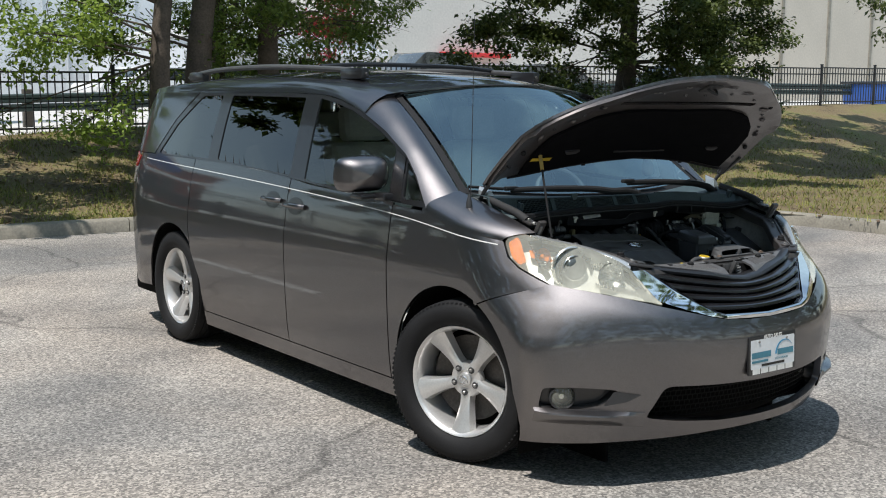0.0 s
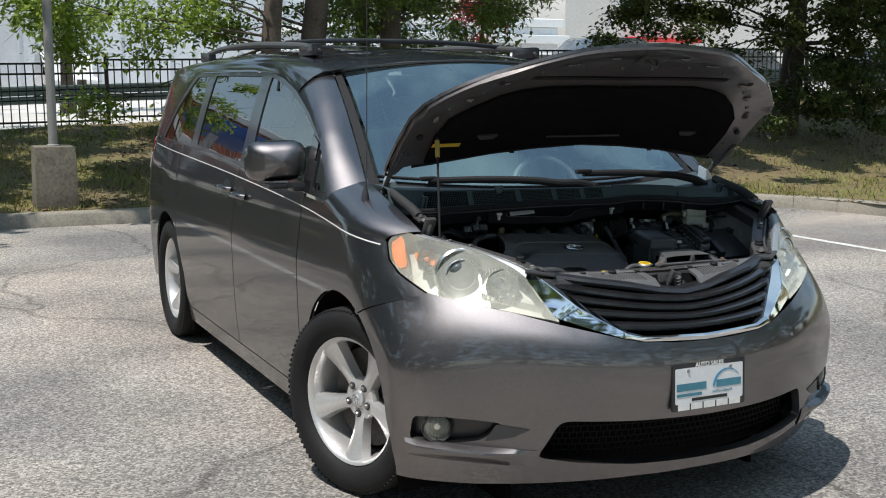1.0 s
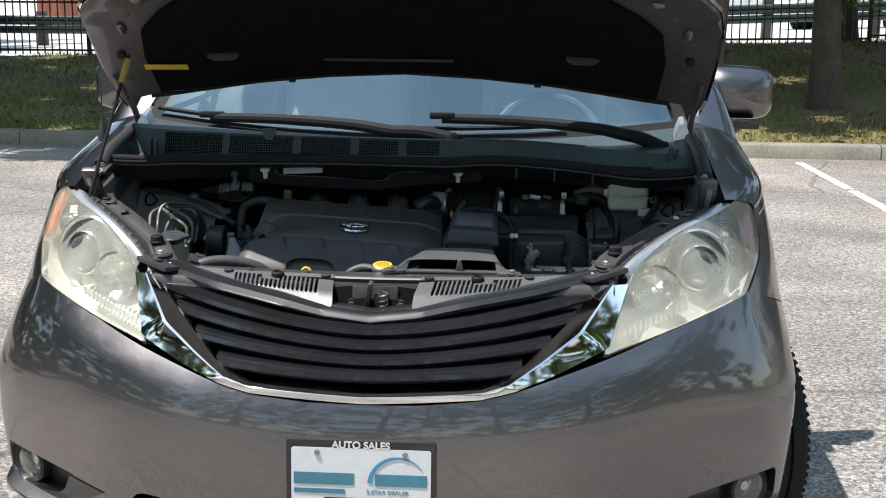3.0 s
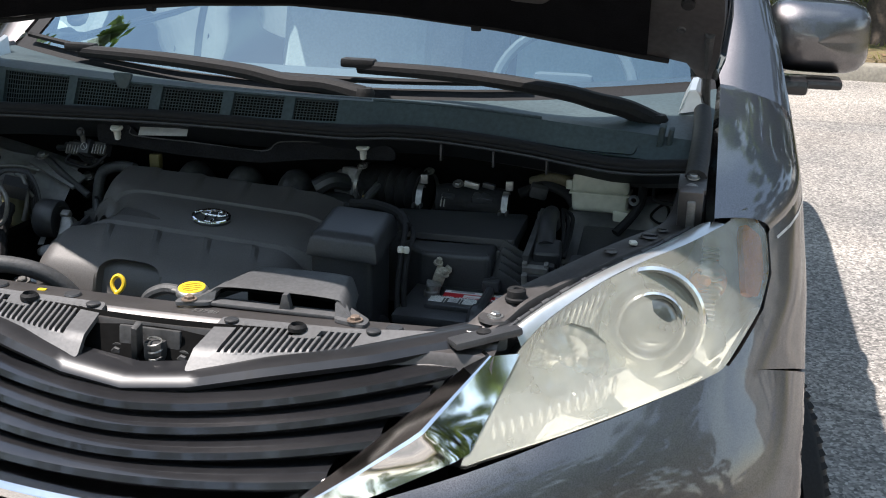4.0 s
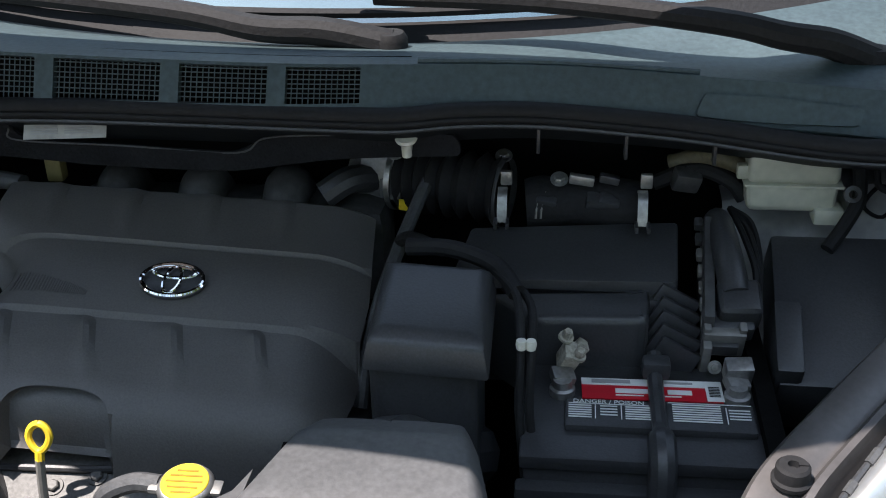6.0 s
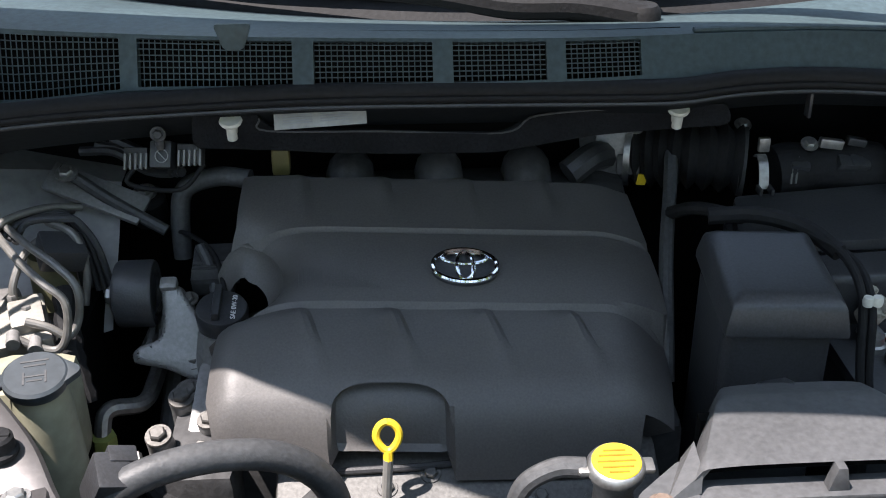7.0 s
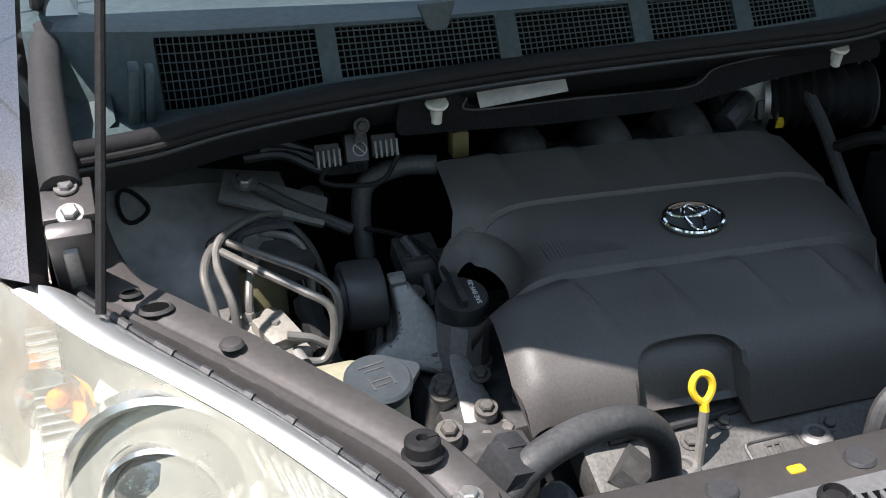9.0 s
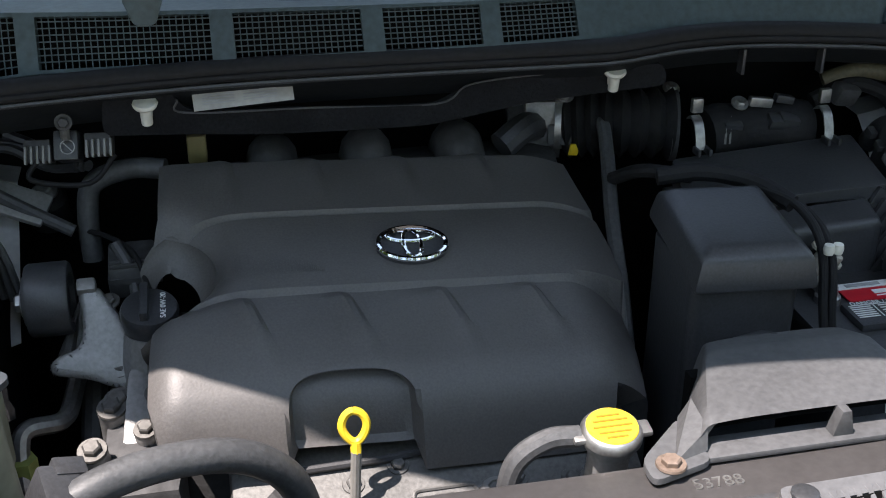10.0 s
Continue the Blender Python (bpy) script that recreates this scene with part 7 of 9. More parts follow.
add_panel(bm, [(-0.79, 0), (-0.3, 0.0), (0.2, 0.0), (0.79, 0), (0.79, 0.06), (0.2, 0.06), (-0.3, 0.06), (-0.79, 0.06)], lambda x, t: cowl_face(x, t / 0.06), 0.02, holes, 0.01)
part("cowl_face", bm, COWL, cowl)
bm = bmesh.new()


def cowl_lid(u, v):
    x = -0.79 + 1.58 * u
    a = cowl_face(x, 1.0)
    b = screen(min(1, max(0, 0.5 + x / 1.58)), 0.0)
    p = a.lerp(b, v)
    p.z += 0.006 * math.sin(math.pi * v) - 0.028 * math.exp(-((x - 0.45) / 0.2) ** 2) * math.sin(math.pi * min(1, v * 1.1)) * 0.6
    return p


add_grid(bm, cowl_lid, 60, 12)
part("cowl_lid", bm, COWL, cowl)
# raised tray and ridge pressed into the driver's end of the cowl
bm = bmesh.new()
add_panel(bm, rounded([(0.475, 0.012), (0.655, 0.012), (0.662, 0.034), (0.56, 0.042), (0.485, 0.040)], 0.006, 2), lambda x, t: cowl_face(x, t / 0.06) + Vector((0, -0.005, 0.002)), 0.015, lip=0.006)
part("cowl_tray", bm, COWL, cowl)
bm = bmesh.new()
add_tube(bm, [cowl_lid(0.5 + x / 1.58, 0.06) + Vector((0, 0, 0.002)) for x in (0.16, 0.22, 0.30, 0.36, 0.42, 0.48)], 0.004, 8)
part("cowl_ridge", bm, COWL, cowl)
# near-black sheet as the shade of the hollow behind the air grilles
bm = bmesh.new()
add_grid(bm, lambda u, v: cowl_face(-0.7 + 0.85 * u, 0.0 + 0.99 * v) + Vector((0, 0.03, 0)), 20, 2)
part("cowl_void_shade", bm, SHELL, cowl)
for a, b, lo in SLOTS:
    bm = bmesh.new()
    nx = max(4, round((b - a) / 0.0068))
    for i in range(1, nx):
        x = a + (b - a) * i / nx
        add_tube(bm, [cowl_face(x, lo - 0.02) + Vector((0, 0.004, 0)), cowl_face(x, 0.96) + Vector((0, 0.004, 0))], 0.0008, 4, 1, False)
    for j in range(1, 8):
        t = lo + (0.94 - lo) * j / 8
        add_tube(bm, [cowl_face(a + (b - a) * q, t) + Vector((0, 0.004, 0)) for q in (0, 0.25, 0.5, 0.75, 1)], 0.0008, 4, 1, False)
    tagged(part("air_grille", bm, COWL, cowl, "fine square air grille", 0))
bm = bmesh.new()
shelf_y = spline([-0.765, -0.682, -0.598, -0.48, -0.29, -0.106, 0.079, 0.211, 0.404, 0.546, 0.616, 0.683, 0.762], [0.825, 0.85, 0.875, 0.90, 0.905, 0.896, 0.89, 0.895, 0.905, 0.90, 0.89, 0.872, 0.85])


def shelf(u, v):
    x = -0.762 + 1.524 * u
    a, b = Vector((x, shelf_y(x) + 0.004, 1.074)), cowl_face(x, 0.02) + Vector((0, 0.004, 0))
    return a.lerp(b, v) + Vector((0, 0, -0.006 * math.sin(math.pi * v)))


add_grid(bm, shelf, 60, 4)
part("cowl_shelf", bm, COWL, cowl)
# small drain nose over the second grille, upright end vanes and side pockets
bm = bmesh.new()
add_prism(bm, rounded([(-0.022, 0.02), (0.022, 0.02), (0.011, -0.010), (-0.011, -0.010)], 0.006, 3), frame_at(cowl_face(-0.362, 0.93) + Vector((0, -0.001, 0)), (1, 0, 0), (0, 0.1, 1)), 0.006, 0.002)
part("drain_nose", bm, COWL, cowl)
for x in (-0.690, 0.70):
    block("cowl_vane", (x, 0.935, 1.092), (0.012, 0.022, 0.075), COWL, cowl, 0.004, Euler((0.25, 0.10, 0)))
    block("cowl_vane", (x + 0.016, 0.937, 1.090), (0.010, 0.020, 0.070), COWL, cowl, 0.004, Euler((0.25, 0.10, 0)))
for s in (-1, 1):
    bm = bmesh.new()
    add_grid(bm, lambda u, v: Vector((s * (0.712 + 0.066 * u), 0.93 + 0.20 * v, 1.070 + 0.060 * v - 0.022 * math.sin(math.pi * u) * (1 - v) + 0.012 * u)), 8, 8)
    part("cowl_corner", bm, COWL, cowl)
    # folded silver cover over the bonnet hinge
    bm = bmesh.new()
    prof = [(0.724, 1.045, 1.130), (0.730, 1.050, 1.150), (0.740, 1.062, 1.172), (0.752, 1.066, 1.174), (0.762, 1.060, 1.160), (0.768, 1.052, 1.138)]
    a_ = [bm.verts.new((s * x, y, z)) for x, y, z in prof]
    b_ = [bm.verts.new((s * (x + 0.004), y + 0.06, z + 0.016)) for x, y, z in prof]
    for i in range(len(prof) - 1):
        bm.faces.new((a_[i], a_[i + 1], b_[i + 1], b_[i]))
    bm.faces.new(a_[::-1])
    part("hinge_cover", bm, SILVER, van, "folded silver cover over the bonnet hinge", 20)
# long rubber seal along the cowl's front edge
seal = [(-0.765, 0.825, 1.083), (-0.682, 0.85, 1.078), (-0.598, 0.875, 1.080), (-0.48, 0.90, 1.078), (-0.29, 0.905, 1.082), (-0.106, 0.896, 1.084), (0.079, 0.89, 1.083), (0.142, 0.886, 1.085), (0.211, 0.895, 1.089), (0.30, 0.905, 1.087), (0.404, 0.905, 1.080), (0.475, 0.905, 1.073), (0.546, 0.90, 1.065), (0.616, 0.89, 1.060), (0.683, 0.872, 1.064), (0.762, 0.85, 1.076)]
pipe("cowl_seal", seal, 0.011, RUBBER, van, "black rubber bonnet seal along the cowl", seg=12)
pipe("seal_lip", [(x, y - 0.011, z - 0.006) for x, y, z in seal], 0.0042, RUBBER, van, seg=8)
pipe("seal_bead", [(x, y - 0.010, z - 0.014) for x, y, z in seal], 0.0030, BLACK, van, seg=8)
bm = bmesh.new()
sp2 = smooth_path(seal, 6)
add_grid(bm, lambda u, v: sp2[round(u * (len(sp2) - 1))] + Vector((0, 0.006 + 0.075 * v, -0.010 - 0.050 * v)), len(sp2) - 1, 4)
part("seal_flange", bm, BLACK, van)
bm = bmesh.new()
add_grid(bm, lambda u, v: sp2[round(u * (len(sp2) - 1))] + Vector((0, -0.004 + 0.05 * v, -0.014 - 0.052 * v * (1 - 0.45 * u))), len(sp2) - 1, 4)
under_cowl = part("cowl_underside", bm, mat("matt_blueblack_plastic", (0.010, 0.012, 0.014), 0.6, 0, 0.3, 8, 120, 0.1, spec=0.3), van, "blue-black panel below the cowl seal")
for x in (0.30, 0.40, 0.50):
    block("stiffener", (x, 0.912, 1.050 - 0.05 * (x - 0.3)), (0.004, 0.014, 0.030), BLACK, under_cowl, 0.001)
# felt heat shield under the cowl with its two white clips and paper label
FELT = mat("grey_black_felt", (0.014, 0.0145, 0.016), 0.9, 0, 0.3, 18, 300, 0.4, spec=0.1)
bm = bmesh.new()
add_panel(bm, rounded([(-0.418, 1.014), (-0.414, 1.058), (-0.345, 1.060), (-0.330, 1.036), (-0.20, 1.030), (-0.06, 1.024), (-0.020, 1.045), (0.08, 1.052), (0.205, 1.054), (0.212, 1.026), (0.05, 1.016), (-0.066, 1.000), (-0.25, 1.002)], 0.012, 3), lambda x, z: Vector((x, 0.912 + 0.10 * (1.04 - z) + 0.004 * math.sin(14 * x), z)), 0.02, lip=0.006)
hs = part("heat_shield", bm, FELT, van, "black felt heat shield")
pipe("shield_edge", [(-0.338, 0.907, 1.052), (-0.330, 0.909, 1.036), (-0.20, 0.911, 1.031), (-0.06, 0.911, 1.025), (-0.020, 0.909, 1.046), (0.08, 0.908, 1.053)], 0.0012, HOSE, hs, seg=6)
for x, y, z in ((-0.371, 0.915, 1.040), (0.146, 0.915, 1.040)):
    bm = bmesh.new()
    add_lathe(bm, [(0, 0.012), (0.012, 0.012), (0.0135, 0.009), (0.012, 0.006), (0.007, 0.005), (0.0065, -0.008)], Matrix.Translation((x, y, z)) @ Euler((0.35, 0, 0)).to_matrix().to_4x4(), 16)
    add_lathe(bm, [(0.0065, 0.006), (0.006, -0.015), (0.003, -0.017), (0, -0.017)], Matrix.Translation((x, y - 0.004, z)) @ Euler((0.2, 0, 0)).to_matrix().to_4x4(), 12)
    part("push_clip", bm, WHITEPL, van, "white nylon push clip")
LM = frame_at(Vector((-0.269, 0.912, 1.048)), (1, -0.02, 0.06), (0, 0.55, 0.8))
bm = bmesh.new()
add_prism(bm, rect(0.106, 0.019), LM, 0.001)
lab = part("paper_label", bm, mat("dull_label_paper", (0.36, 0.355, 0.33), 0.55, 0, 0.15, 20, 120), van, "white printed label under the cowl", 0)
bars("label_print", [(0.034, 0.0014, -0.026, 0.006 - 0.003 * k) for k in range(4)] + [(0.036, 0.0014, 0.018, 0.006 - 0.003 * k) for k in range(4)], GREYINK, 0.0012, lab, LM)

# wipers
for hub, elbow, blade in ((((0.687, 1.015, 1.115)), (0.576, 0.99, 1.152), [(0.50, 1.00, 1.165), (0.30, 1.03, 1.178), (0.094, 1.045, 1.180), (0.05, 1.06, 1.178)]), ((0.118, 1.005, 1.130), (-0.044, 1.01, 1.147), [(-0.15, 1.03, 1.160), (-0.35, 1.07, 1.168), (-0.57, 1.13, 1.165), (-0.62, 1.15, 1.165)])):
    wip = thing("wiper", "", "")
    wip.parent = van
    tagged(wip, "black windscreen wiper arm and blade")
    bm = bmesh.new()
    add_tube(bm, [hub, Vector(hub).lerp(Vector(elbow), 0.5) + Vector((0, 0, 0.006)), elbow, blade[0], blade[1], blade[2]], lambda t: 0.019 - 0.006 * t, 10)
    part("arm", bm, RUBBER, wip)
    bm = bmesh.new()
    add_lathe(bm, [(0.021, -0.02), (0.021, 0.008), (0.016, 0.016), (0, 0.017)], Matrix.Translation(hub), 16)
    part("pivot_cap", bm, RUBBER, wip)
    bm = bmesh.new()
    add_box(bm, Vector(blade[2]) + Vector((0, 0, 0.008)), (0.07, 0.03, 0.018), 0.006)
    part("blade_clip", bm, RUBBER, wip)
    bm = bmesh.new()
    c = Vector(blade[2])
    d = (Vector(blade[0]) - c).normalized()
    sx = d.x / abs(d.x)
    add_tube(bm, [screen(min(0.97, max(0.03, 0.5 + (c.x + dx) / 1.56)), 0.035) + Vector((0, -0.012, 0.012)) for dx in (-0.36, -0.2, 0, 0.2, 0.33)], 0.007, 6)
    part("blade", bm, RUBBER, wip)

# tie bar, sight shields and latch
bm = bmesh.new()


def tie(u, v):
    x = 0.52 * (2 * u - 1)
    dip = 1 / (1 + math.exp((abs(x) - 0.105) / 0.006))
    pr = [(0.428, -0.05), (0.426, 0.0), (0.420, 0.003), (0.372, 0.003), (0.366, -0.004), (0.345, -0.006), (0.335, -0.02), (0.33, -0.09)][round(v * 7)]
    return Vector((x, pr[0], 0.885 + 0.010 * (x / 0.5) ** 2 + pr[1] - dip * 0.006 * (v > 0.6)))


add_grid(bm, tie, 80, 7)
tie_ob = part("tie_bar", bm, TIEBAR, van, "grey painted steel radiator tie bar", 40)
part("stamped_code", text_mesh("53788", 0.017, Matrix.Translation((0.058, 0.392, 0.8885)), 0.0006), STEEL, tie_ob, smooth=0)
for x in (-0.475, 0.475):
    bolt(Vector((x, 0.395, 0.899)), (0, 0, 1), 0.008, tie_ob)
for x in (-0.17, -0.30, 0.36, 0.44):
    bm = bmesh.new()
    add_lathe(bm, [(0, 0.003), (0.012, 0.003), (0.014, 0.0)], Matrix.Translation((x, 0.395, 0.889 + 0.01 * (x / 0.5) ** 2)), 14)
    part("tie_button", bm, BLACK, tie_ob)
block("yellow_paint_dab", (-0.228, 0.40, 0.890), (0.015, 0.010, 0.004), YELLOW, tie_ob, 0.003)
for s in (-1, 1):
    def plate_pt(x, t):
        """Sight shield: t from 0 at the tie bar to 1 at the grille."""
        yb = 0.372 + 0.03 * max(0, (x - 0.30) / 0.22)
        k = float(np.interp(x, [0.08, 0.15, 0.35, 0.53], [0.115, 0.105, 0.055, 0.010]))
        y = yb - k * t
        z = 0.892 + 0.012 * (x / 0.5) ** 2 - (0.004 + 0.020 * k / 0.1) * t - (0.018 * max(0, t - 0.75) * 4)
        return Vector((s * x, y, z))
    x0, step, web = 0.125, 0.0102, 0.0046
    top_t = [0.40 if 9 <= k <= 12 else 0.16 for k in range(19)]
    hole = [(x0 + 0.004, 0.16 * 0.12), (x0 + 9 * step, 0.16 * 0.12), (x0 + 9 * step + 0.004, 0.40 * 0.12), (x0 + 13 * step - 0.004, 0.40 * 0.12), (x0 + 13 * step, 0.16 * 0.12), (x0 + 19 * step, 0.16 * 0.12), (x0 + 19 * step - 0.006, 0.78 * 0.12), (x0 - 0.002, 0.78 * 0.12)]
    bm = bmesh.new()
    add_panel(bm, rounded([(0.098, 0.0), (0.53, 0.0), (0.53, 0.12), (0.30, 0.12), (0.085, 0.12)], 0.006, 2), lambda x, t: plate_pt(x, t / 0.12), 0.012, [hole], -0.008 if s > 0 else 0.008)
    sh = part("sight_shield", bm, DUSTY, van, "dusty grey plastic shield with a row of slots", 40)
    for k in range(1, 19):
        ta = max(top_t[k - 1], top_t[k]) if not 9 <= k <= 13 else 0.40
        xa = x0 + step * k

        def strip(u, v):
            t = (ta - 0.06 + (0.80 + 0.06 - ta) * v)
            wide = web * (0.5 + 0.45 * max(0, abs(2 * v - 1) - 0.86) / 0.14)
            q = [(-1, -0.008), (-1, -0.0006), (-0.7, 0.0003), (0.7, 0.0003), (1, -0.0006), (1, -0.008)][round(u * 5)]
            return plate_pt(xa + 0.004 - 0.010 * t + q[0] * wide, t) + Vector((0, 0, q[1]))
        bm = bmesh.new()
        add_grid(bm, strip, 5, 14)
        part("slat", bm, DUSTY, sh)
    # near-black sheet under the slots in place of the shade below
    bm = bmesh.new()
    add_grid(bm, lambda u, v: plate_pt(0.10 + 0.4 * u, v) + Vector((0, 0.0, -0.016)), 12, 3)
    part("slot_void_shade", bm, SHELL, sh)
    bm = bmesh.new()
    add_lathe(bm, [(0.014, 0.0), (0.014, 0.006), (0.010, 0.010), (0.009, 0.004), (0, 0.004)], Matrix.Translation(plate_pt(0.222, 0.18)), 18)
    part("rubber_plug", bm, RUBBER, sh)
    for x in (0.115, 0.335, 0.50):
        bm = bmesh.new()
        add_lathe(bm, [(0.011, 0.0), (0.011, 0.0025), (0.008, 0.004), (0, 0.004)], Matrix.Translation(plate_pt(x, 0.06) + Vector((0, -0.004, 0))), 14)
        part("shield_clip", bm, BLACK, sh)
for s in (-1, 1):
    cap_ = block("corner_cap", (s * 0.500, 0.378, 0.906), (0.105, 0.040, 0.012), BLACK, van, 0.005, Euler((-0.1, s * -0.12, s * 0.62)), "black plastic corner cap with a push clip")
    bm = bmesh.new()
    add_lathe(bm, [(0.011, 0.0), (0.011, 0.003), (0.008, 0.0045), (0, 0.0045)], Matrix.Translation((s * 0.498, 0.378, 0.911)), 14)
    part("cap_clip", bm, RUBBER, cap_)
# front lip of the grille that joins the shields, sagging in the middle
bm = bmesh.new()


def lip_pt(u, v):
    x = 0.49 * (2 * u - 1)
    a = abs(x)
    y = float(np.interp(a, [0, 0.1, 0.2, 0.35, 0.49], [0.235, 0.243, 0.262, 0.312, 0.385]))
    z = float(np.interp(a, [0, 0.1, 0.2, 0.35, 0.49], [0.828, 0.838, 0.858, 0.878, 0.898]))
    pr = [(0.055, 0.012), (0.02, 0.012), (0.0, 0.006), (-0.008, -0.004), (0.0, -0.014), (0.04, -0.02)][round(v * 5)]
    return Vector((x, y + pr[0], z + pr[1]))


add_grid(bm, lip_pt, 50, 5)
part("grille_top_bar", bm, GLOSSBLACK, grille, "black top bar of the grille")
block("tie_front", (0, 0.338, 0.848), (0.20, 0.014, 0.07), TIEBAR, van, 0.005, Euler((-0.15, 0, 0)))
latch = thing("bonnet_latch", "", "")
latch.parent = van
tagged(latch, "black greasy bonnet latch with return spring")
block("latch_plate", (0, 0.322, 0.845), (0.10, 0.008, 0.07), DARK, latch, 0.003, Euler((-0.1, 0, 0)))
block("latch_hook", (-0.012, 0.305, 0.862), (0.010, 0.02, 0.07), DARK, latch, 0.003, Euler((0.3, 0.2, 0)))
block("latch_claw", (0.016, 0.308, 0.852), (0.030, 0.022, 0.030), DARK, latch, 0.005)
bm = bmesh.new()
add_tube(bm, [(0.02 + 0.010 * math.cos(k * 0.9), 0.300 + 0.010 * math.sin(k * 0.9), 0.835 + 0.0016 * k) for k in range(26)], 0.0016, 5, 2)
part("latch_spring", bm, STEEL, latch)
for x in (-0.052, 0.056):
    bolt(Vector((x, 0.318, 0.838)), (0, -1, 0.1), 0.009, latch, DARK)
for x, z in ((-0.05, 0.80), (0.08, 0.795), (0.085, 0.765)):
    block("stone_chip", (x, 0.24, z - 0.02), (0.012, 0.004, 0.007), TANK, grille, 0.001)

# intake scoop on the tie bar
scoop = thing("intake_scoop", "", "")
scoop.parent = van
tagged(scoop, "dusty black plastic intake scoop with a split mouth")
bm = bmesh.new()


def scoop_pt(u, v):
    """Hood of the scoop: u across, v from the mouth back."""
    t = 2 * u - 1
    k = abs(t)
    half_w = 0.116 - 0.038 * v
    cx = 0.163 + 0.014 * v
    top = 0.920 + 0.012 * v ** 0.7 - 0.050 * max(0, v - 0.72)
    if k < 0.72:
        return Vector((cx + half_w * 0.86 * t / 0.72, 0.428 + 0.118 * v, top - 0.003 * (k / 0.72) ** 4))
    f = (k - 0.72) / 0.28
    return Vector((cx + math.copysign(half_w * (0.86 + 0.20 * f), t), 0.428 + 0.118 * v - 0.012 * f, top - 0.003 - (top - 0.892) * f ** 1.5))


add_grid(bm, scoop_pt, 40, 14)
ring = [scoop_pt(u / 40, 0.0) for u in range(41)]
low = [bm.verts.new(p + (Vector((0.163, 0.425, 0.893)) - p) * 0.08 + Vector((0, 0.004, 0))) for p in ring]
up = [bm.verts.new(p) for p in ring]
for i in range(40):
    bm.faces.new((up[i], up[i + 1], low[i + 1], low[i]))
part("scoop_hood", bm, SCOOP, scoop)
# near-black lining and back wall: shade painted into the scoop's mouth
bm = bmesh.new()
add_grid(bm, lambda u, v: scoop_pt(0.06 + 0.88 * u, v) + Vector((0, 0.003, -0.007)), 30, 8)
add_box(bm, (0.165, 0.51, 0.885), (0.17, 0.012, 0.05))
part("scoop_throat_shade", bm, SHELL, scoop)
block("scoop_sill", (0.163, 0.426, 0.8935), (0.226, 0.028, 0.006), SCOOP, scoop, 0.002)
bm = bmesh.new()
add_prism(bm, [(-0.010, 0), (0.010, 0), (0.004, 0.026), (-0.004, 0.026)], frame_at(Vector((0.178, 0.430, 0.894)), (1, 0, 0), (0, 0, 1)), 0.012, 0.001)
part("scoop_divider", bm, SCOOP, scoop)
for x, y, sg in ((0.024, 0.408, -1), (0.297, 0.400, 1)):
    bm = bmesh.new()
    add_prism(bm, rounded([(sg * 0.020, -0.016), (sg * 0.020, 0.012), (-sg * 0.03, 0.060), (-sg * 0.036, 0.0)][::sg], 0.010, 3), Matrix.Translation((x, y, 0.892)), 0.006, 0.0015)
    part("scoop_ear", bm, SCOOP, scoop)
    bm = bmesh.new()
    o = Vector((x, y, 0.898))
    a = [Vector((x - sg * 0.004, y + 0.002, 0.898)), Vector((x - sg * 0.036, y + 0.012, 0.898)), Vector((x - sg * 0.030, y + 0.060, 0.898)), Vector((x - sg * 0.038, y + 0.020, 0.914)), Vector((x - sg * 0.040, y + 0.060, 0.916))]
    vs = [bm.verts.new(p) for p in a]
    for f in ((0, 1, 3), (0, 3, 4), (0, 4, 2), (1, 2, 4, 3), (0, 2, 1)):
        bm.faces.new([vs[i] for i in f])
    part("scoop_gusset", bm, SCOOP, scoop)
    bolt(Vector((x, y, 0.899)), (0, 0, 1), 0.008, scoop, mat("rusty_bolt", (0.19, 0.14, 0.11), 0.6, 0.4, 0.3, 60, 200) if sg < 0 else bpy.data.materials["rusty_bolt"])
pipe("scoop_pipe", [(0.17, 0.525, 0.885), (0.18, 0.57, 0.86), (0.20, 0.64, 0.80), (0.24, 0.70, 0.76)], lambda t: 0.040 - 0.004 * t, BLACK, scoop, "black duct behind the scoop")

# radiator filler neck, cap and hose
m = Matrix.Translation((-0.002, 0.472, 0.885)) @ Euler((0.12, 0, 0)).to_matrix().to_4x4()
rad = thing("radiator_cap", "", "")
rad.parent = van
tagged(rad, "metal radiator cap with a yellow sticker on its neck")
bm = bmesh.new()
add_lathe(bm, [(0.018, -0.05), (0.018, -0.012), (0.022, -0.010), (0.022, -0.002)], m, 24)
part("filler_neck", bm, CASTING, rad)
bm = bmesh.new()
add_lathe(bm, [(0.022, -0.004), (0.0265, 0.000), (0.0265, 0.005), (0.024, 0.009), (0.022, 0.010), (0, 0.010)], m, 32)
for v in add_box(bm, (0, 0, 0.003), (0.069, 0.017, 0.006), 0.003):
    v.co = m @ v.co
part("cap", bm, STEEL, rad, "pressed steel cap with two ears")
bm = bmesh.new()
add_lathe(bm, [(0, 0.0112), (0.0215, 0.0112), (0.0222, 0.0102)], m, 32)
st = part("sticker", bm, YELLOW, rad, "yellow warning sticker")
bars("sticker_print", [(0.020, 0.002, 0.0, 0.012), (0.030, 0.002, 0, 0.006), (0.034, 0.002, 0, -0.001), (0.028, 0.002, 0, -0.008), (0.018, 0.002, 0, -0.014)], mat("brown_ink", (0.28, 0.16, 0.01), 0.5, 0, 0.1), 0.0113, st, m)
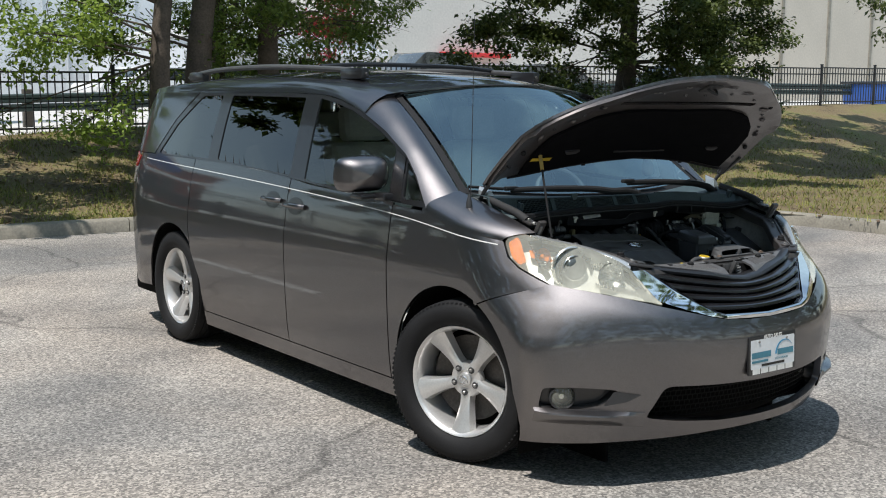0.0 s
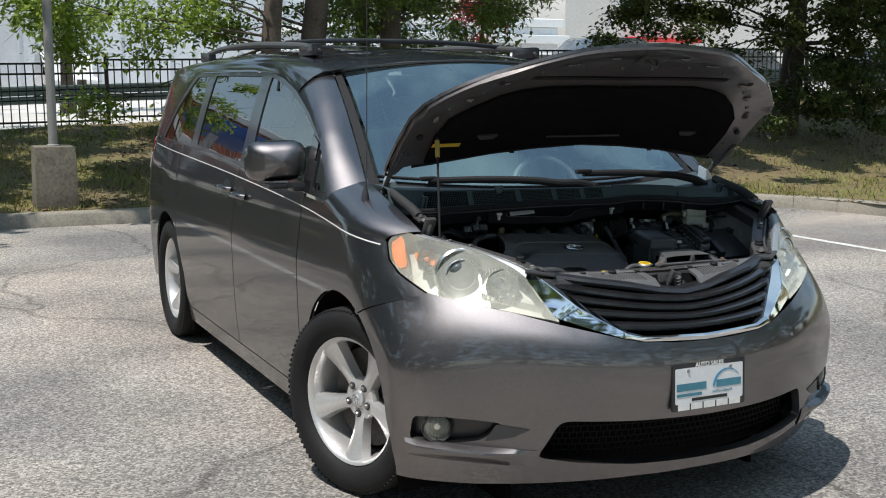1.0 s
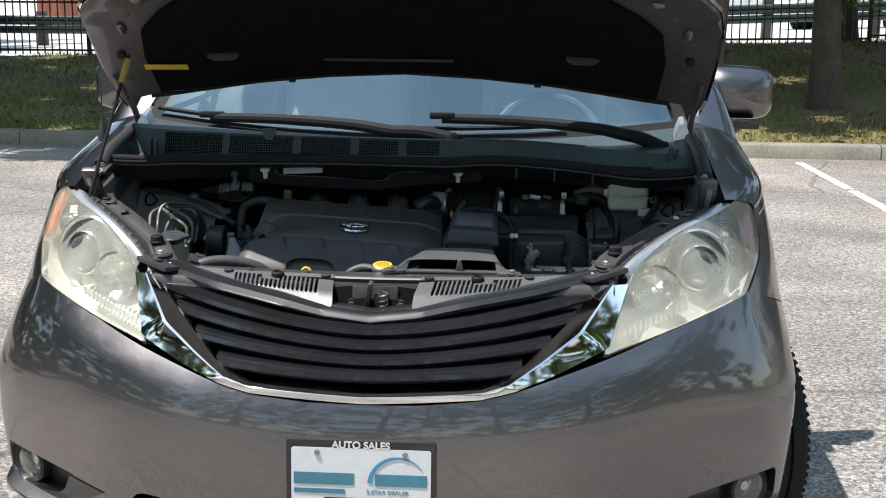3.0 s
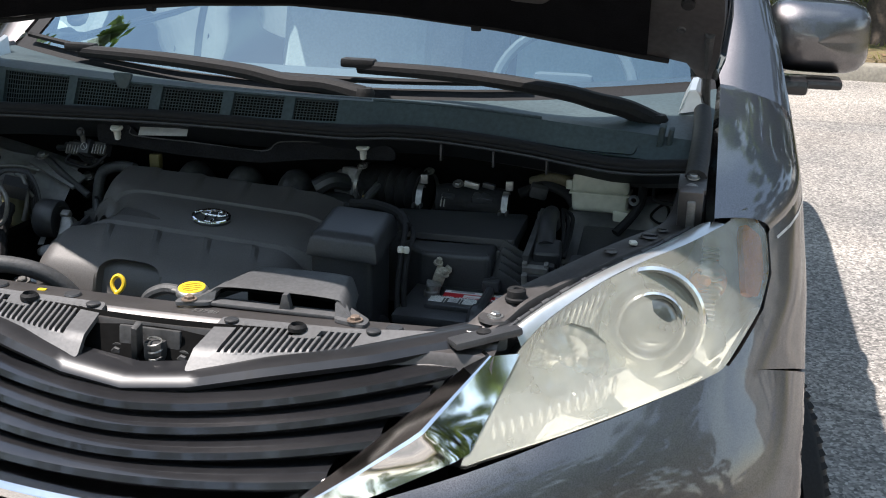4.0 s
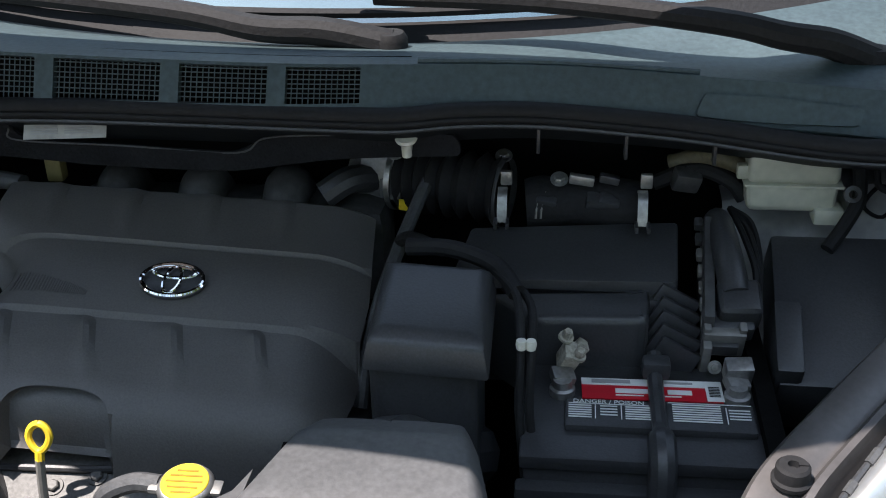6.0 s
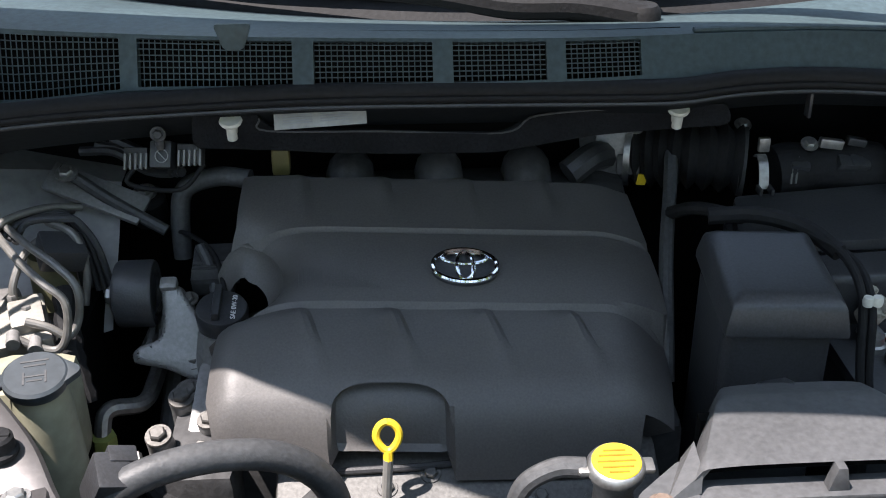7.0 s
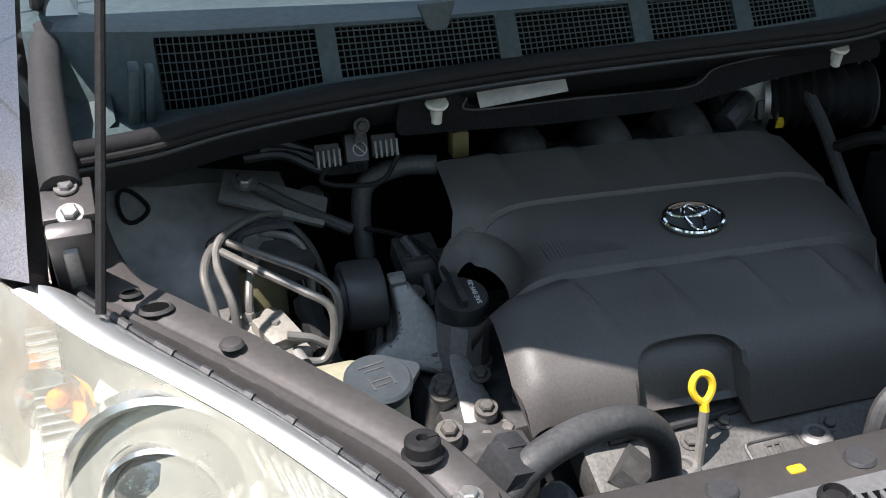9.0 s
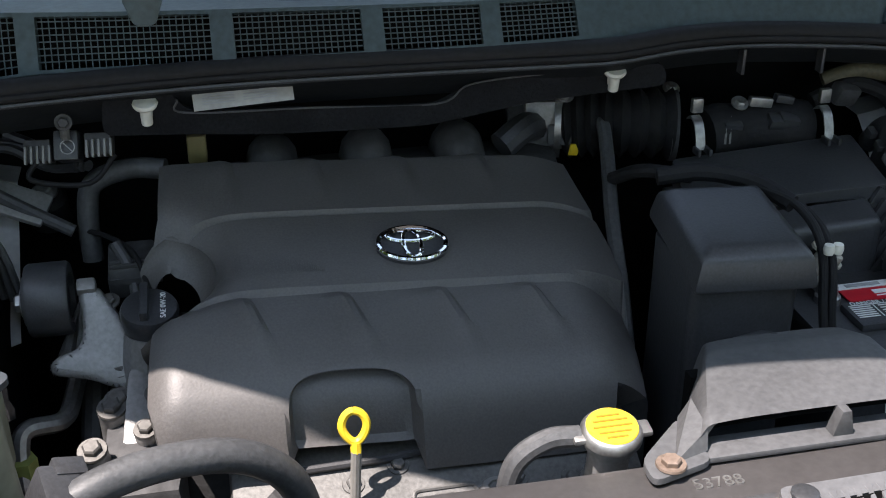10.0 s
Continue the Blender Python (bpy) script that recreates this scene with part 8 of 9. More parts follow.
pipe("overflow_hose", [(-0.028, 0.476, 0.885), (-0.055, 0.478, 0.884), (-0.082, 0.474, 0.870), (-0.092, 0.470, 0.84), (-0.094, 0.468, 0.79)], 0.0095, HOSE, rad, "grey rubber overflow hose")
block("radiator_tank", (0, 0.462, 0.788), (1.0, 0.05, 0.08), BLACK, van, 0.01)
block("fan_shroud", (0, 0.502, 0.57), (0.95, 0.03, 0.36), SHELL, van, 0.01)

# ---------------------------------------------------------------- engine and what stands round it
engine = thing("engine", "", "")
engine.parent = van
tagged(engine, "transverse engine under a charcoal plastic cover")


RIB_X = (-0.294, -0.197, -0.098, -0.005)
NOTCH_X, NOTCH_Y = -0.199, 0.641


def in_notch(x, y):
    """1 inside the arched recess round the dipstick, 0 outside, with a short round edge."""
    d = 1 - (abs(x - NOTCH_X) / 0.060) ** 3.2 - max(0.0, (y - 0.604) / (NOTCH_Y - 0.604)) ** 3.2
    t = min(1.0, max(0.0, d / 0.16 + 0.5))
    return t * t * (3 - 2 * t)


def cover_z(x, y):
    """Height of the engine cover: a high rear step, a sunk middle band, a front half that rolls down."""
    tilt = -0.055 * (x + 0.13)
    z = float(np.interp(y, [0.596, 0.603, 0.611, 0.622, 0.644, 0.68, 0.733, 0.738, 0.755, 0.843, 0.846, 0.849, 0.94, 0.965], [0.770, 0.80, 0.828, 0.848, 0.866, 0.882, 0.8955, 0.9025, 0.908, 0.930, 0.926, 0.9345, 0.954, 0.940]))
    for xr in RIB_X:
        # leaning ribs on the front roll and the rear step: each rises gently, then drops
        for y0, y1, k in ((0.645, 0.737, 1.0), (0.852, 0.95, 0.6)):
            if y0 < y < y1:
                d = x - (xr + 0.30 * (0.737 - y) if k == 1.0 else xr - 0.10 * (y - 0.90))
                f = min(1.0, (y1 - y) / 0.02, (y - y0) / 0.06)
                z += k * f * (0.0105 * math.exp(-abs(min(0, d + 0.003)) / 0.030) if d < 0 else 0.0105 * math.exp(-(d / 0.0065) ** 2))
    return z + tilt


L0, R0 = -0.383, 0.112
outline = [(L0 + 0.006, 0.606), (-0.275, 0.603), (-0.262, 0.600), (-0.236, 0.600), (-0.150, 0.599), (-0.142, 0.597), (0.035, 0.598), (0.056, 0.606), (0.062, 0.622), (0.096, 0.628), (0.108, 0.70), (R0, 0.80), (0.100, 0.94), (0.070, 0.955), (0.02, 0.953), (0.005, 0.962), (-0.05, 0.962), (-0.06, 0.953), (-0.35, 0.955), (-0.366, 0.94), (-0.370, 0.865)]
# round bite for the oil filler
cx, cy, cr = -0.372, 0.793, 0.058
bite = [(cx + cr * math.cos(a), cy + cr * math.sin(a)) for a in np.linspace(math.radians(95), math.radians(-95), 16)]
outline += bite + [(-0.381, 0.70), (-0.386, 0.64)]


def cover_pt(x, y):
    z = cover_z(x, y)
    d = math.hypot(x - cx, y - cy) - cr
    z -= 0.026 * math.exp(-max(0, d) / 0.014)
    s = in_notch(x, y)
    z -= 0.007 * s
    # rounded right shoulder
    z -= 0.05 * max(0, (x - 0.035) / 0.07) ** 2 * (1.0 if y < 0.74 else 0.35)
    z -= 0.02 * max(0, (L0 + 0.03 - x) / 0.03) ** 2
    return Vector((x, y + 0.017 * s, z))


RIBS = [[(xr + 0.30 * (0.737 - y) + d, y) for y in np.linspace(0.655, 0.728, 18)] for xr in RIB_X for d in (-0.010, -0.003, 0.0035, 0.010)]
RIBS += [[(xr - 0.10 * (y - 0.90) + d, y) for y in np.linspace(0.856, 0.944, 16)] for xr in RIB_X for d in (-0.010, -0.003, 0.0035, 0.010)]
# rows of points down the steep front and round the recess
FRONT = [[(x, y) for x in np.linspace(-0.372, 0.04, 100)] for y in (0.6055, 0.611, 0.6165)]
ARCH = [[(NOTCH_X + k * 0.060 * math.copysign(abs(math.cos(a)) ** 0.625, math.cos(a)), 0.604 + k * (NOTCH_Y - 0.604) * math.sin(a) ** 0.625) for a in np.linspace(0.35, math.pi - 0.35, 40)] for k in (0.955, 0.985, 1.02)]
bm = bmesh.new()
add_panel(bm, outline, cover_pt, 0.0075, lip=0.045, creases=[[(x, y) for x in np.linspace(-0.335, 0.096, 60)] for y in (0.733, 0.738, 0.843, 0.846, 0.849)] + RIBS + FRONT + ARCH)
# the front skirt ends in a short lip above the cam cover
for v in bm.verts:
    if v.co.y < 0.665 and -0.37 < v.co.x < 0.06 and v.co.z < 0.79:
        v.co.z = max(v.co.z, (0.796 if abs(v.co.x - NOTCH_X) < 0.064 else 0.772) - 0.055 * (v.co.x + 0.13))
cover = part("engine_cover", bm, COVER, engine, "grained charcoal plastic engine cover", 24)
# fine-ribbed band
for k in range(30):
    bm = bmesh.new()
    x = -0.296 + 0.0045 * k * (1 - k / 90)
    add_tube(bm, [cover_pt(x, 0.758), cover_pt(x, 0.79 - 0.0009 * k)], 0.0011, 4, 1, False)
    part("rib", bm, COVER, cover, smooth=0)
# oval emblem: rings only
bm = bmesh.new()
ec = cover_pt(-0.112, 0.785)
em = frame_at(ec + Vector((0, 0, 0.006)), (1, 0, -0.055), (0, 1, 0.24))


def oval(rx_, ry_, ox=0.0, oy=0.0, n_=40):
    return [em @ Vector((ox + rx_ * math.cos(a), oy + ry_ * math.sin(a), 0.0)) for a in np.linspace(0, 2 * math.pi, n_)]


add_tube(bm, oval(0.036, 0.0255), 0.0032, 8, 1)
add_tube(bm, oval(0.0245, 0.0090, 0, 0.012), 0.0024, 8, 1)
add_tube(bm, oval(0.0095, 0.0215, 0, -0.0005), 0.0024, 8, 1)
part("emblem", bm, CHROME, cover, "chrome oval emblem")
bm = bmesh.new()
add_prism(bm, [(0.038 * math.cos(a), 0.0275 * math.sin(a)) for a in np.linspace(0, 2 * math.pi, 33)[:-1]], em @ Matrix.Translation((0, 0, -0.008)), 0.006, 0.001)
part("emblem_base", bm, BLACK, cover)
# sunk collar round the oil filler
bm = bmesh.new()


def collar(u, v):
    a = math.radians(-112 + 224 * u)
    p = cover_pt(cx + (cr + 0.001) * math.cos(a), cy + (cr + 0.001) * math.sin(a))
    k = v * v
    return Vector((cx + (cr + 0.001 - 0.020 * k) * math.cos(a), cy + (cr + 0.001 - 0.020 * k) * math.sin(a), p.z - 0.034 * v))


add_grid(bm, collar, 30, 6)
part("filler_collar", bm, COVER, cover)
# oil filler cap
m = Matrix.Translation((-0.385, 0.793, 0.868)) @ Euler((0.22, 0.05, 0)).to_matrix().to_4x4()
bm = bmesh.new()
add_lathe(bm, [(0.026, -0.03), (0.029, -0.012), (0.030, 0.0), (0.028, 0.005), (0.025, 0.0062), (0, 0.0062)], m, 28)
oc = part("oil_cap", bm, BLACK, engine, "black oil filler cap")
bm = bmesh.new()
for v in add_box(bm, (-0.005, 0.002, 0.010), (0.009, 0.050, 0.014), 0.003):
    v.co = m @ v.co
part("cap_grip", bm, BLACK, oc)
part("lettering", text_mesh("SAE 0W-20", 0.0080, m @ Matrix.Translation((0.014, 0, 0.0066)) @ Matrix.Rotation(radians(90), 4, "Z"), 0.0003), WHITELABEL, oc, smooth=0)
pipe("filler_neck", [(-0.384, 0.792, 0.84), (-0.39, 0.785, 0.80), (-0.40, 0.77, 0.72)], 0.030, CASTING, engine, "cast aluminium filler neck")

# engine block and castings seen under and beside the cover
block("cylinder_head", (-0.13, 0.80, 0.70), (0.50, 0.28, 0.17), DARK, engine, 0.02)
PALECAST = mat("dusty_cast_aluminium", (0.11, 0.108, 0.104), 0.6, 0.35, 0.3, 16, 240, 0.15)
head_tilt = Euler((0.42, 0.0, 0))
cam = block("cam_cover", (-0.12, 0.606, 0.742), (0.40, 0.12, 0.05), PALECAST, engine, 0.012, head_tilt, "dusty cast aluminium cam cover with raised marks")
CM = Matrix.Translation((-0.12, 0.606, 0.742)) @ head_tilt.to_matrix().to_4x4() @ Matrix.Translation((0, 0, 0.025))
bm = bmesh.new()
add_tube(bm, [CM @ Vector((0.0 + x, -0.026 + y, 0.001)) for x, y in rounded([(-0.034, -0.014), (0.034, -0.014), (0.030, 0.014), (-0.030, 0.014)], 0.006, 3)] + [CM @ Vector((-0.030, -0.038, 0.001))], 0.0022, 6, 1)
for k in range(3):
    add_tube(bm, [CM @ Vector((-0.010 + 0.009 * k, -0.034, 0.001)), CM @ Vector((-0.010 + 0.009 * k, -0.020, 0.001))], 0.0018, 6, 1)
add_tube(bm, [CM @ Vector((-0.010, -0.020, 0.001)), CM @ Vector((0.008, -0.020, 0.001))], 0.0018, 6, 1)
part("raised_mark", bm, PALECAST, cam)
for x, y in ((0.072, -0.012), (-0.085, 0.004), (-0.040, 0.018), (0.125, -0.02)):
    bolt(CM @ Vector((x, y, 0.0)), (0, -0.4, 0.9), 0.007, cam, PALECAST)
bm = bmesh.new()
add_tube(bm, [CM @ Vector((-0.17, 0.022, 0.004)), CM @ Vector((-0.05, 0.024, 0.005)), CM @ Vector((0.02, 0.030, 0.004))], 0.004, 8, 1)
part("black_line", bm, BLACK, cam)
for x in (-0.225, -0.07, 0.03):
    bm = bmesh.new()
    add_lathe(bm, [(0.017, -0.01), (0.018, 0.006), (0.014, 0.010), (0.009, 0.010), (0.008, 0.0), (0, 0.0)], Matrix.Translation((x, 0.575, 0.752)), 16)
    part("stud_ring", bm, CASTING, engine)
block("block_side", (-0.40, 0.72, 0.64), (0.08, 0.22, 0.28), DARK, engine, 0.02, None, "grimy cast aluminium timing cover")
bm = bmesh.new()
add_prism(bm, rounded([(-0.030, -0.11), (0.012, -0.13), (0.020, 0.02), (0.006, 0.10), (-0.012, 0.09), (-0.022, -0.02)], 0.015, 3), frame_at(Vector((-0.400, 0.70, 0.752)), (1, 0, 0), (0, 0.9, 0.45)), 0.03, 0.006)
part("timing_cover", bm, CASTING, engine, "cast aluminium timing cover")
for p, r in (((-0.422, 0.788, 0.806), 0.011), ((-0.423, 0.742, 0.796), 0.012), ((-0.385, 0.735, 0.805), 0.009), ((-0.402, 0.668, 0.772), 0.010), ((-0.378, 0.672, 0.775), 0.009), ((-0.428, 0.83, 0.862), 0.009)):
    bolt(Vector(p), (-0.1, -0.35, 1), r * 0.85, engine, BOLT)
bm = bmesh.new()
add_lathe(bm, [(0.016, -0.10), (0.015, -0.01), (0.019, 0.0), (0.016, 0.006), (0, 0.006)], Matrix.Translation((-0.424, 0.738, 0.79)) @ Euler((0.35, -0.08, 0)).to_matrix().to_4x4(), 18)
part("bolt_pillar", bm, CASTING, engine)
pipe("water_outlet", [(-0.44, 0.655, 0.735), (-0.41, 0.655, 0.738), (-0.37, 0.66, 0.742)], 0.016, CASTING, engine)

for x, y, r, h in ((-0.416, 0.800, 0.014, 0.05), (-0.429, 0.733, 0.016, 0.09), (-0.369, 0.775, 0.013, 0.06), (-0.444, 0.665, 0.015, 0.07), (-0.395, 0.690, 0.013, 0.06), (-0.350, 0.700, 0.012, 0.05)):
    bm = bmesh.new()
    add_lathe(bm, [(r * 1.3, -h), (r * 0.95, -0.01), (r * 0.95, 0.0), (r * 0.8, 0.003), (0, 0.003)], Matrix.Translation((x, y, 0.792)) @ Euler((0.3, -0.05, 0)).to_matrix().to_4x4(), 14)
    part("cast_boss", bm, CASTING, engine)
    bolt(Vector((x, y - 0.001, 0.795)), (-0.05, -0.3, 1), r * 0.62, engine, BOLT)
pipe("coolant_hose", [(-0.46, 0.70, 0.70), (-0.455, 0.655, 0.742), (-0.44, 0.62, 0.752), (-0.40, 0.60, 0.735)], 0.011, RUBBER, engine, "black coolant hose")

# dipstick
bm = bmesh.new()
dm = frame_at(Vector((-0.203, 0.590, 0.840)), (1, 0, 0), (0, 0.35, 1)) @ Matrix.Diagonal((0.86, 0.84, 1, 1))
add_tube(bm, [dm @ Vector((0.0135 * math.sin(a) * (1 - 0.25 * (math.cos(a) < 0) * abs(math.cos(a))), 0.0175 * math.cos(a), 0)) for a in np.linspace(0, 2 * math.pi, 30)], 0.0040, 8, 1)
add_tube(bm, [dm @ Vector((0, -0.018, 0)), dm @ Vector((0, -0.030, 0))], 0.0052, 8)
part("dipstick_ring", bm, YELLOW, engine, "yellow dipstick pull ring")
pipe("dipstick_tube", [(-0.203, 0.582, 0.818), (-0.206, 0.578, 0.77), (-0.210, 0.575, 0.68)], 0.0052, mat("dull_grey_tube", (0.28, 0.27, 0.25), 0.5, 0.3, 0.2, 20, 90), engine)

# upper radiator hose arching over the front of the engine
pipe("radiator_hose", [(-0.470, 0.465, 0.82), (-0.452, 0.478, 0.866), (-0.415, 0.494, 0.884), (-0.357, 0.518, 0.881), (-0.300, 0.540, 0.858), (-0.262, 0.556, 0.810), (-0.250, 0.562, 0.74), (-0.252, 0.565, 0.66)], 0.0150, HOSE, engine, "thick grey rubber radiator hose", seg=16)
block("hose_connector", (-0.452, 0.492, 0.872), (0.034, 0.040, 0.052), BLACK, engine, 0.004, Euler((0.3, 0.35, 0.4)), "black wiring connector")
block("connector_tab", (-0.440, 0.508, 0.892), (0.026, 0.018, 0.014), BLACK, engine, 0.002, Euler((0.3, 0.35, 0.4)))
pipe("corrugated_tube", [(-0.40, 0.50, 0.83), (-0.385, 0.51, 0.80), (-0.37, 0.52, 0.74)], 0.015, HOSE, engine, "", 0.12, 10)
pipe("thermostat_housing", [(-0.29, 0.60, 0.76), (-0.27, 0.585, 0.74), (-0.25, 0.57, 0.70)], 0.028, DARK, engine)

block("throttle_motor", (0.098, 1.020, 0.962), (0.050, 0.040, 0.036), CASTING, engine, 0.006, Euler((-0.2, 0, -0.2)), "cast throttle motor housing")
block("throttle_plug", (0.112, 0.998, 0.942), (0.030, 0.020, 0.026), HOSE, engine, 0.004, Euler((-0.2, 0, -0.2)))
block("yellow_tag", (0.128, 0.985, 0.925), (0.012, 0.003, 0.016), YELLOW, engine, 0.001, Euler((0.2, 0.1, 0)))
# engine mount: rubber drum and cast bracket
mount = thing("engine_mount", "", "")
mount.parent = engine
tagged(mount, "black drum engine mount with cast bracket")
bm = bmesh.new()
dmx = Matrix.Translation((-0.490, 0.838, 0.868)) @ Euler((0, radians(90), 0)).to_matrix().to_4x4()
add_lathe(bm, [(0, -0.022), (0.026, -0.022), (0.028, -0.018), (0.037, -0.018), (0.039, -0.015), (0.039, 0.022), (0.037, 0.025), (0.028, 0.025), (0.025, 0.020), (0, 0.020)], dmx, 30)
part("mount_drum", bm, BLACK, mount)
bolt(Vector((-0.512, 0.832, 0.870)), (-1, 0, 0), 0.010, mount)
bm = bmesh.new()
add_prism(bm, rounded([(-0.009, 0.001), (0.012, 0.003), (0.021, -0.014), (0.038, -0.040), (0.042, -0.078), (0.049, -0.094), (0.039, -0.111), (0.019, -0.104), (-0.003, -0.093), (-0.039, -0.086), (-0.042, -0.075), (-0.032, -0.065), (-0.010, -0.061), (-0.005, -0.040)][::-1], 0.010, 3), frame_at(Vector((-0.449, 0.848, 0.868)), (1, 0, 0), (0, 0.55, 0.84)), 0.026, 0.007, 3)
add_box(bm, (-0.448, 0.831, 0.882), (0.020, 0.016, 0.014), 0.004, Euler((0.5, 0, 0)))
part("mount_bracket", bm, CASTING, mount, "cast aluminium bracket")

# throttle body, bellows and air box
pipe("throttle_body", [(0.06, 1.04, 0.935), (0.12, 1.03, 0.945)], 0.034, CASTING, engine, "cast throttle body", seg=18)
pipe("bellows", [(0.125, 1.025, 0.945), (0.16, 1.01, 0.95), (0.20, 0.995, 0.952), (0.25, 0.985, 0.95)], 0.040, RUBBER, engine, "black ribbed rubber intake bellows", 0.13, 5, 18)
for x in (0.118, 0.255):
    bm = bmesh.new()
    cm = Matrix.Translation((x, 1.027 - (x - 0.118) * 0.3, 0.946)) @ Euler((0, radians(90), -0.28)).to_matrix().to_4x4()
    add_lathe(bm, [(0.043, -0.004), (0.0442, -0.004), (0.0442, 0.004), (0.043, 0.004)], cm, 28)
    part("hose_clip", bm, STEEL if x < 0.2 else DARK, engine)
    bolt(Vector((x, 1.0, 0.99)), (0, -0.5, 1), 0.007, engine)
pipe("breather_hose", [(0.178, 1.06, 0.955), (0.165, 1.0, 0.965), (0.150, 0.93, 0.945), (0.128, 0.84, 0.90), (0.115, 0.765, 0.855), (0.11, 0.72, 0.80)], 0.0085, HOSE, engine, "grey rubber breather hose")
block("inlet_manifold", (-0.10, 1.0, 0.86), (0.42, 0.09, 0.14), DARK, engine, 0.03, None, "dark inlet manifold behind the cover")
for x in (-0.24, -0.13, -0.02):
    pipe("inlet_runner", [(x, 0.945, 0.92), (x, 0.985, 0.945), (x, 1.02, 0.92)], 0.030, DARK, engine, seg=14)
pipe("manifold_pipe", [(0.03, 0.965, 0.945), (0.06, 0.98, 0.96), (0.09, 1.02, 0.945)], 0.018, BLACK, engine)

air = thing("air_filter_box", "", "")
air.parent = van
tagged(air, "black plastic air filter box with spring clips")
bm = bmesh.new()
add_prism(bm, rounded([(0.205, 0.812), (0.462, 0.822), (0.468, 0.930), (0.222, 0.905)], 0.006, 2), Matrix(((1, 0, 0, 0), (0, 1, 0, 0), (-0.01, 0.20, 1, 0.735), (0, 0, 0, 1))), 0.024, 0.004)
part("lid", bm, BLACK, air)
block("lower_box", (0.335, 0.862, 0.84), (0.24, 0.10, 0.12), BLACK, air, 0.006)
bm = bmesh.new()
add_prism(bm, rounded([(0.302, 0.768), (0.428, 0.772), (0.431, 0.822), (0.246, 0.812)], 0.008, 2), Matrix(((1, 0, 0, 0), (0, 1, 0, 0), (0, 0.25, 1, 0.595), (0, 0, 0, 1))), 0.110, 0.009, 3)
part("front_chamber", bm, BLACK, air)
for x in (0.258, 0.424):
    bm = bmesh.new()
    cp = [(0.905, 0.947), (0.910, 0.962), (0.918, 0.975), (0.930, 0.980), (0.940, 0.974)]
    cp = smooth_path([(x, a, b) for a, b in cp], 4)
    rows_ = [[bm.verts.new(p + Vector((sx * 0.0058, 0, 0)) + o) for sx, o in ((-1, Vector((0, 0, 0))), (1, Vector((0, 0, 0))), (1, Vector((0, 0.001, -0.0025))), (-1, Vector((0, 0.001, -0.0025))))] for p in cp]
    for r0, r1 in zip(rows_, rows_[1:]):
        for i in range(4):
            bm.faces.new((r0[i], r0[(i + 1) % 4], r1[(i + 1) % 4], r1[i]))
    add_box(bm, (x + 0.004, 0.936, 0.990), (0.014, 0.008, 0.018), 0.002)
    part("spring_clip", bm, STEEL, air, "steel spring clip")
    for dx in (-0.007, 0.007):
        block("clip_leg", (x + dx, 0.900, 0.946), (0.004, 0.018, 0.008), BLACK, air, 0.001)
pipe("air_outlet", [(0.285, 0.958, 0.942), (0.34, 0.962, 0.945), (0.42, 0.962, 0.940)], lambda t: 0.033 + 0.003 * math.sin(9 * t), RUBBER, air, "black rubber air duct", seg=16)
for x in (0.31, 0.37, 0.385):
    block("duct_rib", (x, 0.938, 0.960), (0.026, 0.02, 0.016), BLACK, air, 0.005, Euler((0.4, 0.15, 0)))
bolt(Vector((0.325, 0.952, 0.982)), (0, -0.6, 1), 0.007, air)
block("clamp_lug", (0.352, 0.952, 0.982), (0.030, 0.010, 0.012), STEEL, air, 0.002, Euler((0, 0.15, 0)))
for x in (0.298, 0.304):
    pipe("clamp_band", [(x + 0.012 * (1 - math.cos(a)), 0.958 - 0.034 * math.cos(a), 0.942 + 0.034 * math.sin(a)) for a in np.linspace(0, 2.6, 9)], 0.0014, STEEL, air, n=1, seg=5)
block("sensor_plug", (0.385, 0.956, 0.982), (0.024, 0.012, 0.010), BLACK, air, 0.002, Euler((0, 0.2, 0)))

fuse = thing("relay_box", "", "")
fuse.parent = van
tagged(fuse, "black plastic relay box with stepped lid")
bm = bmesh.new()
add_prism(bm, rounded([(0.138, 0.636), (0.251, 0.632), (0.250, 0.752), (0.140, 0.752)], 0.012, 3), Matrix(((1, 0, 0, 0), (0, 1, 0, 0), (-0.04, 0.0, 1, 0.688), (0, 0, 0, 1))), 0.245, 0.004)
part("case", bm, BLACK, fuse)
bm = bmesh.new()
sec = [[(0.131, 0.626, 0.928), (0.259, 0.622, 0.923), (0.258, 0.758, 0.945), (0.133, 0.760, 0.950)], [(0.131, 0.626, 0.936), (0.259, 0.622, 0.931), (0.258, 0.758, 0.953), (0.133, 0.760, 0.958)], [(0.137, 0.630, 0.963), (0.254, 0.627, 0.958), (0.253, 0.753, 0.977), (0.138, 0.755, 0.982)], [(0.150, 0.645, 0.972), (0.242, 0.642, 0.968), (0.242, 0.742, 0.985), (0.150, 0.744, 0.989)]]
rows = [[bm.verts.new((p[0] + 0.004, p[1], p[2] - 0.012)) for p in r] for r in sec]
for a, b in zip(rows, rows[1:]):
    for i in range(4):
        bm.faces.new((a[i], a[(i + 1) % 4], b[(i + 1) % 4], b[i]))
bm.faces.new(rows[-1])
bm.faces.new(rows[0][::-1])
bmesh.ops.bevel(bm, geom=list(bm.edges), offset=0.005, segments=2, profile=0.6, affect="EDGES")
part("lid", bm, BLACK, fuse, "hinged lid with a raised rim")
pipe("loom", [(0.262, 0.76, 0.96), (0.285, 0.72, 0.955), (0.292, 0.675, 0.93), (0.292, 0.65, 0.86), (0.30, 0.63, 0.78)], 0.0048, RUBBER, fuse, "black wiring")
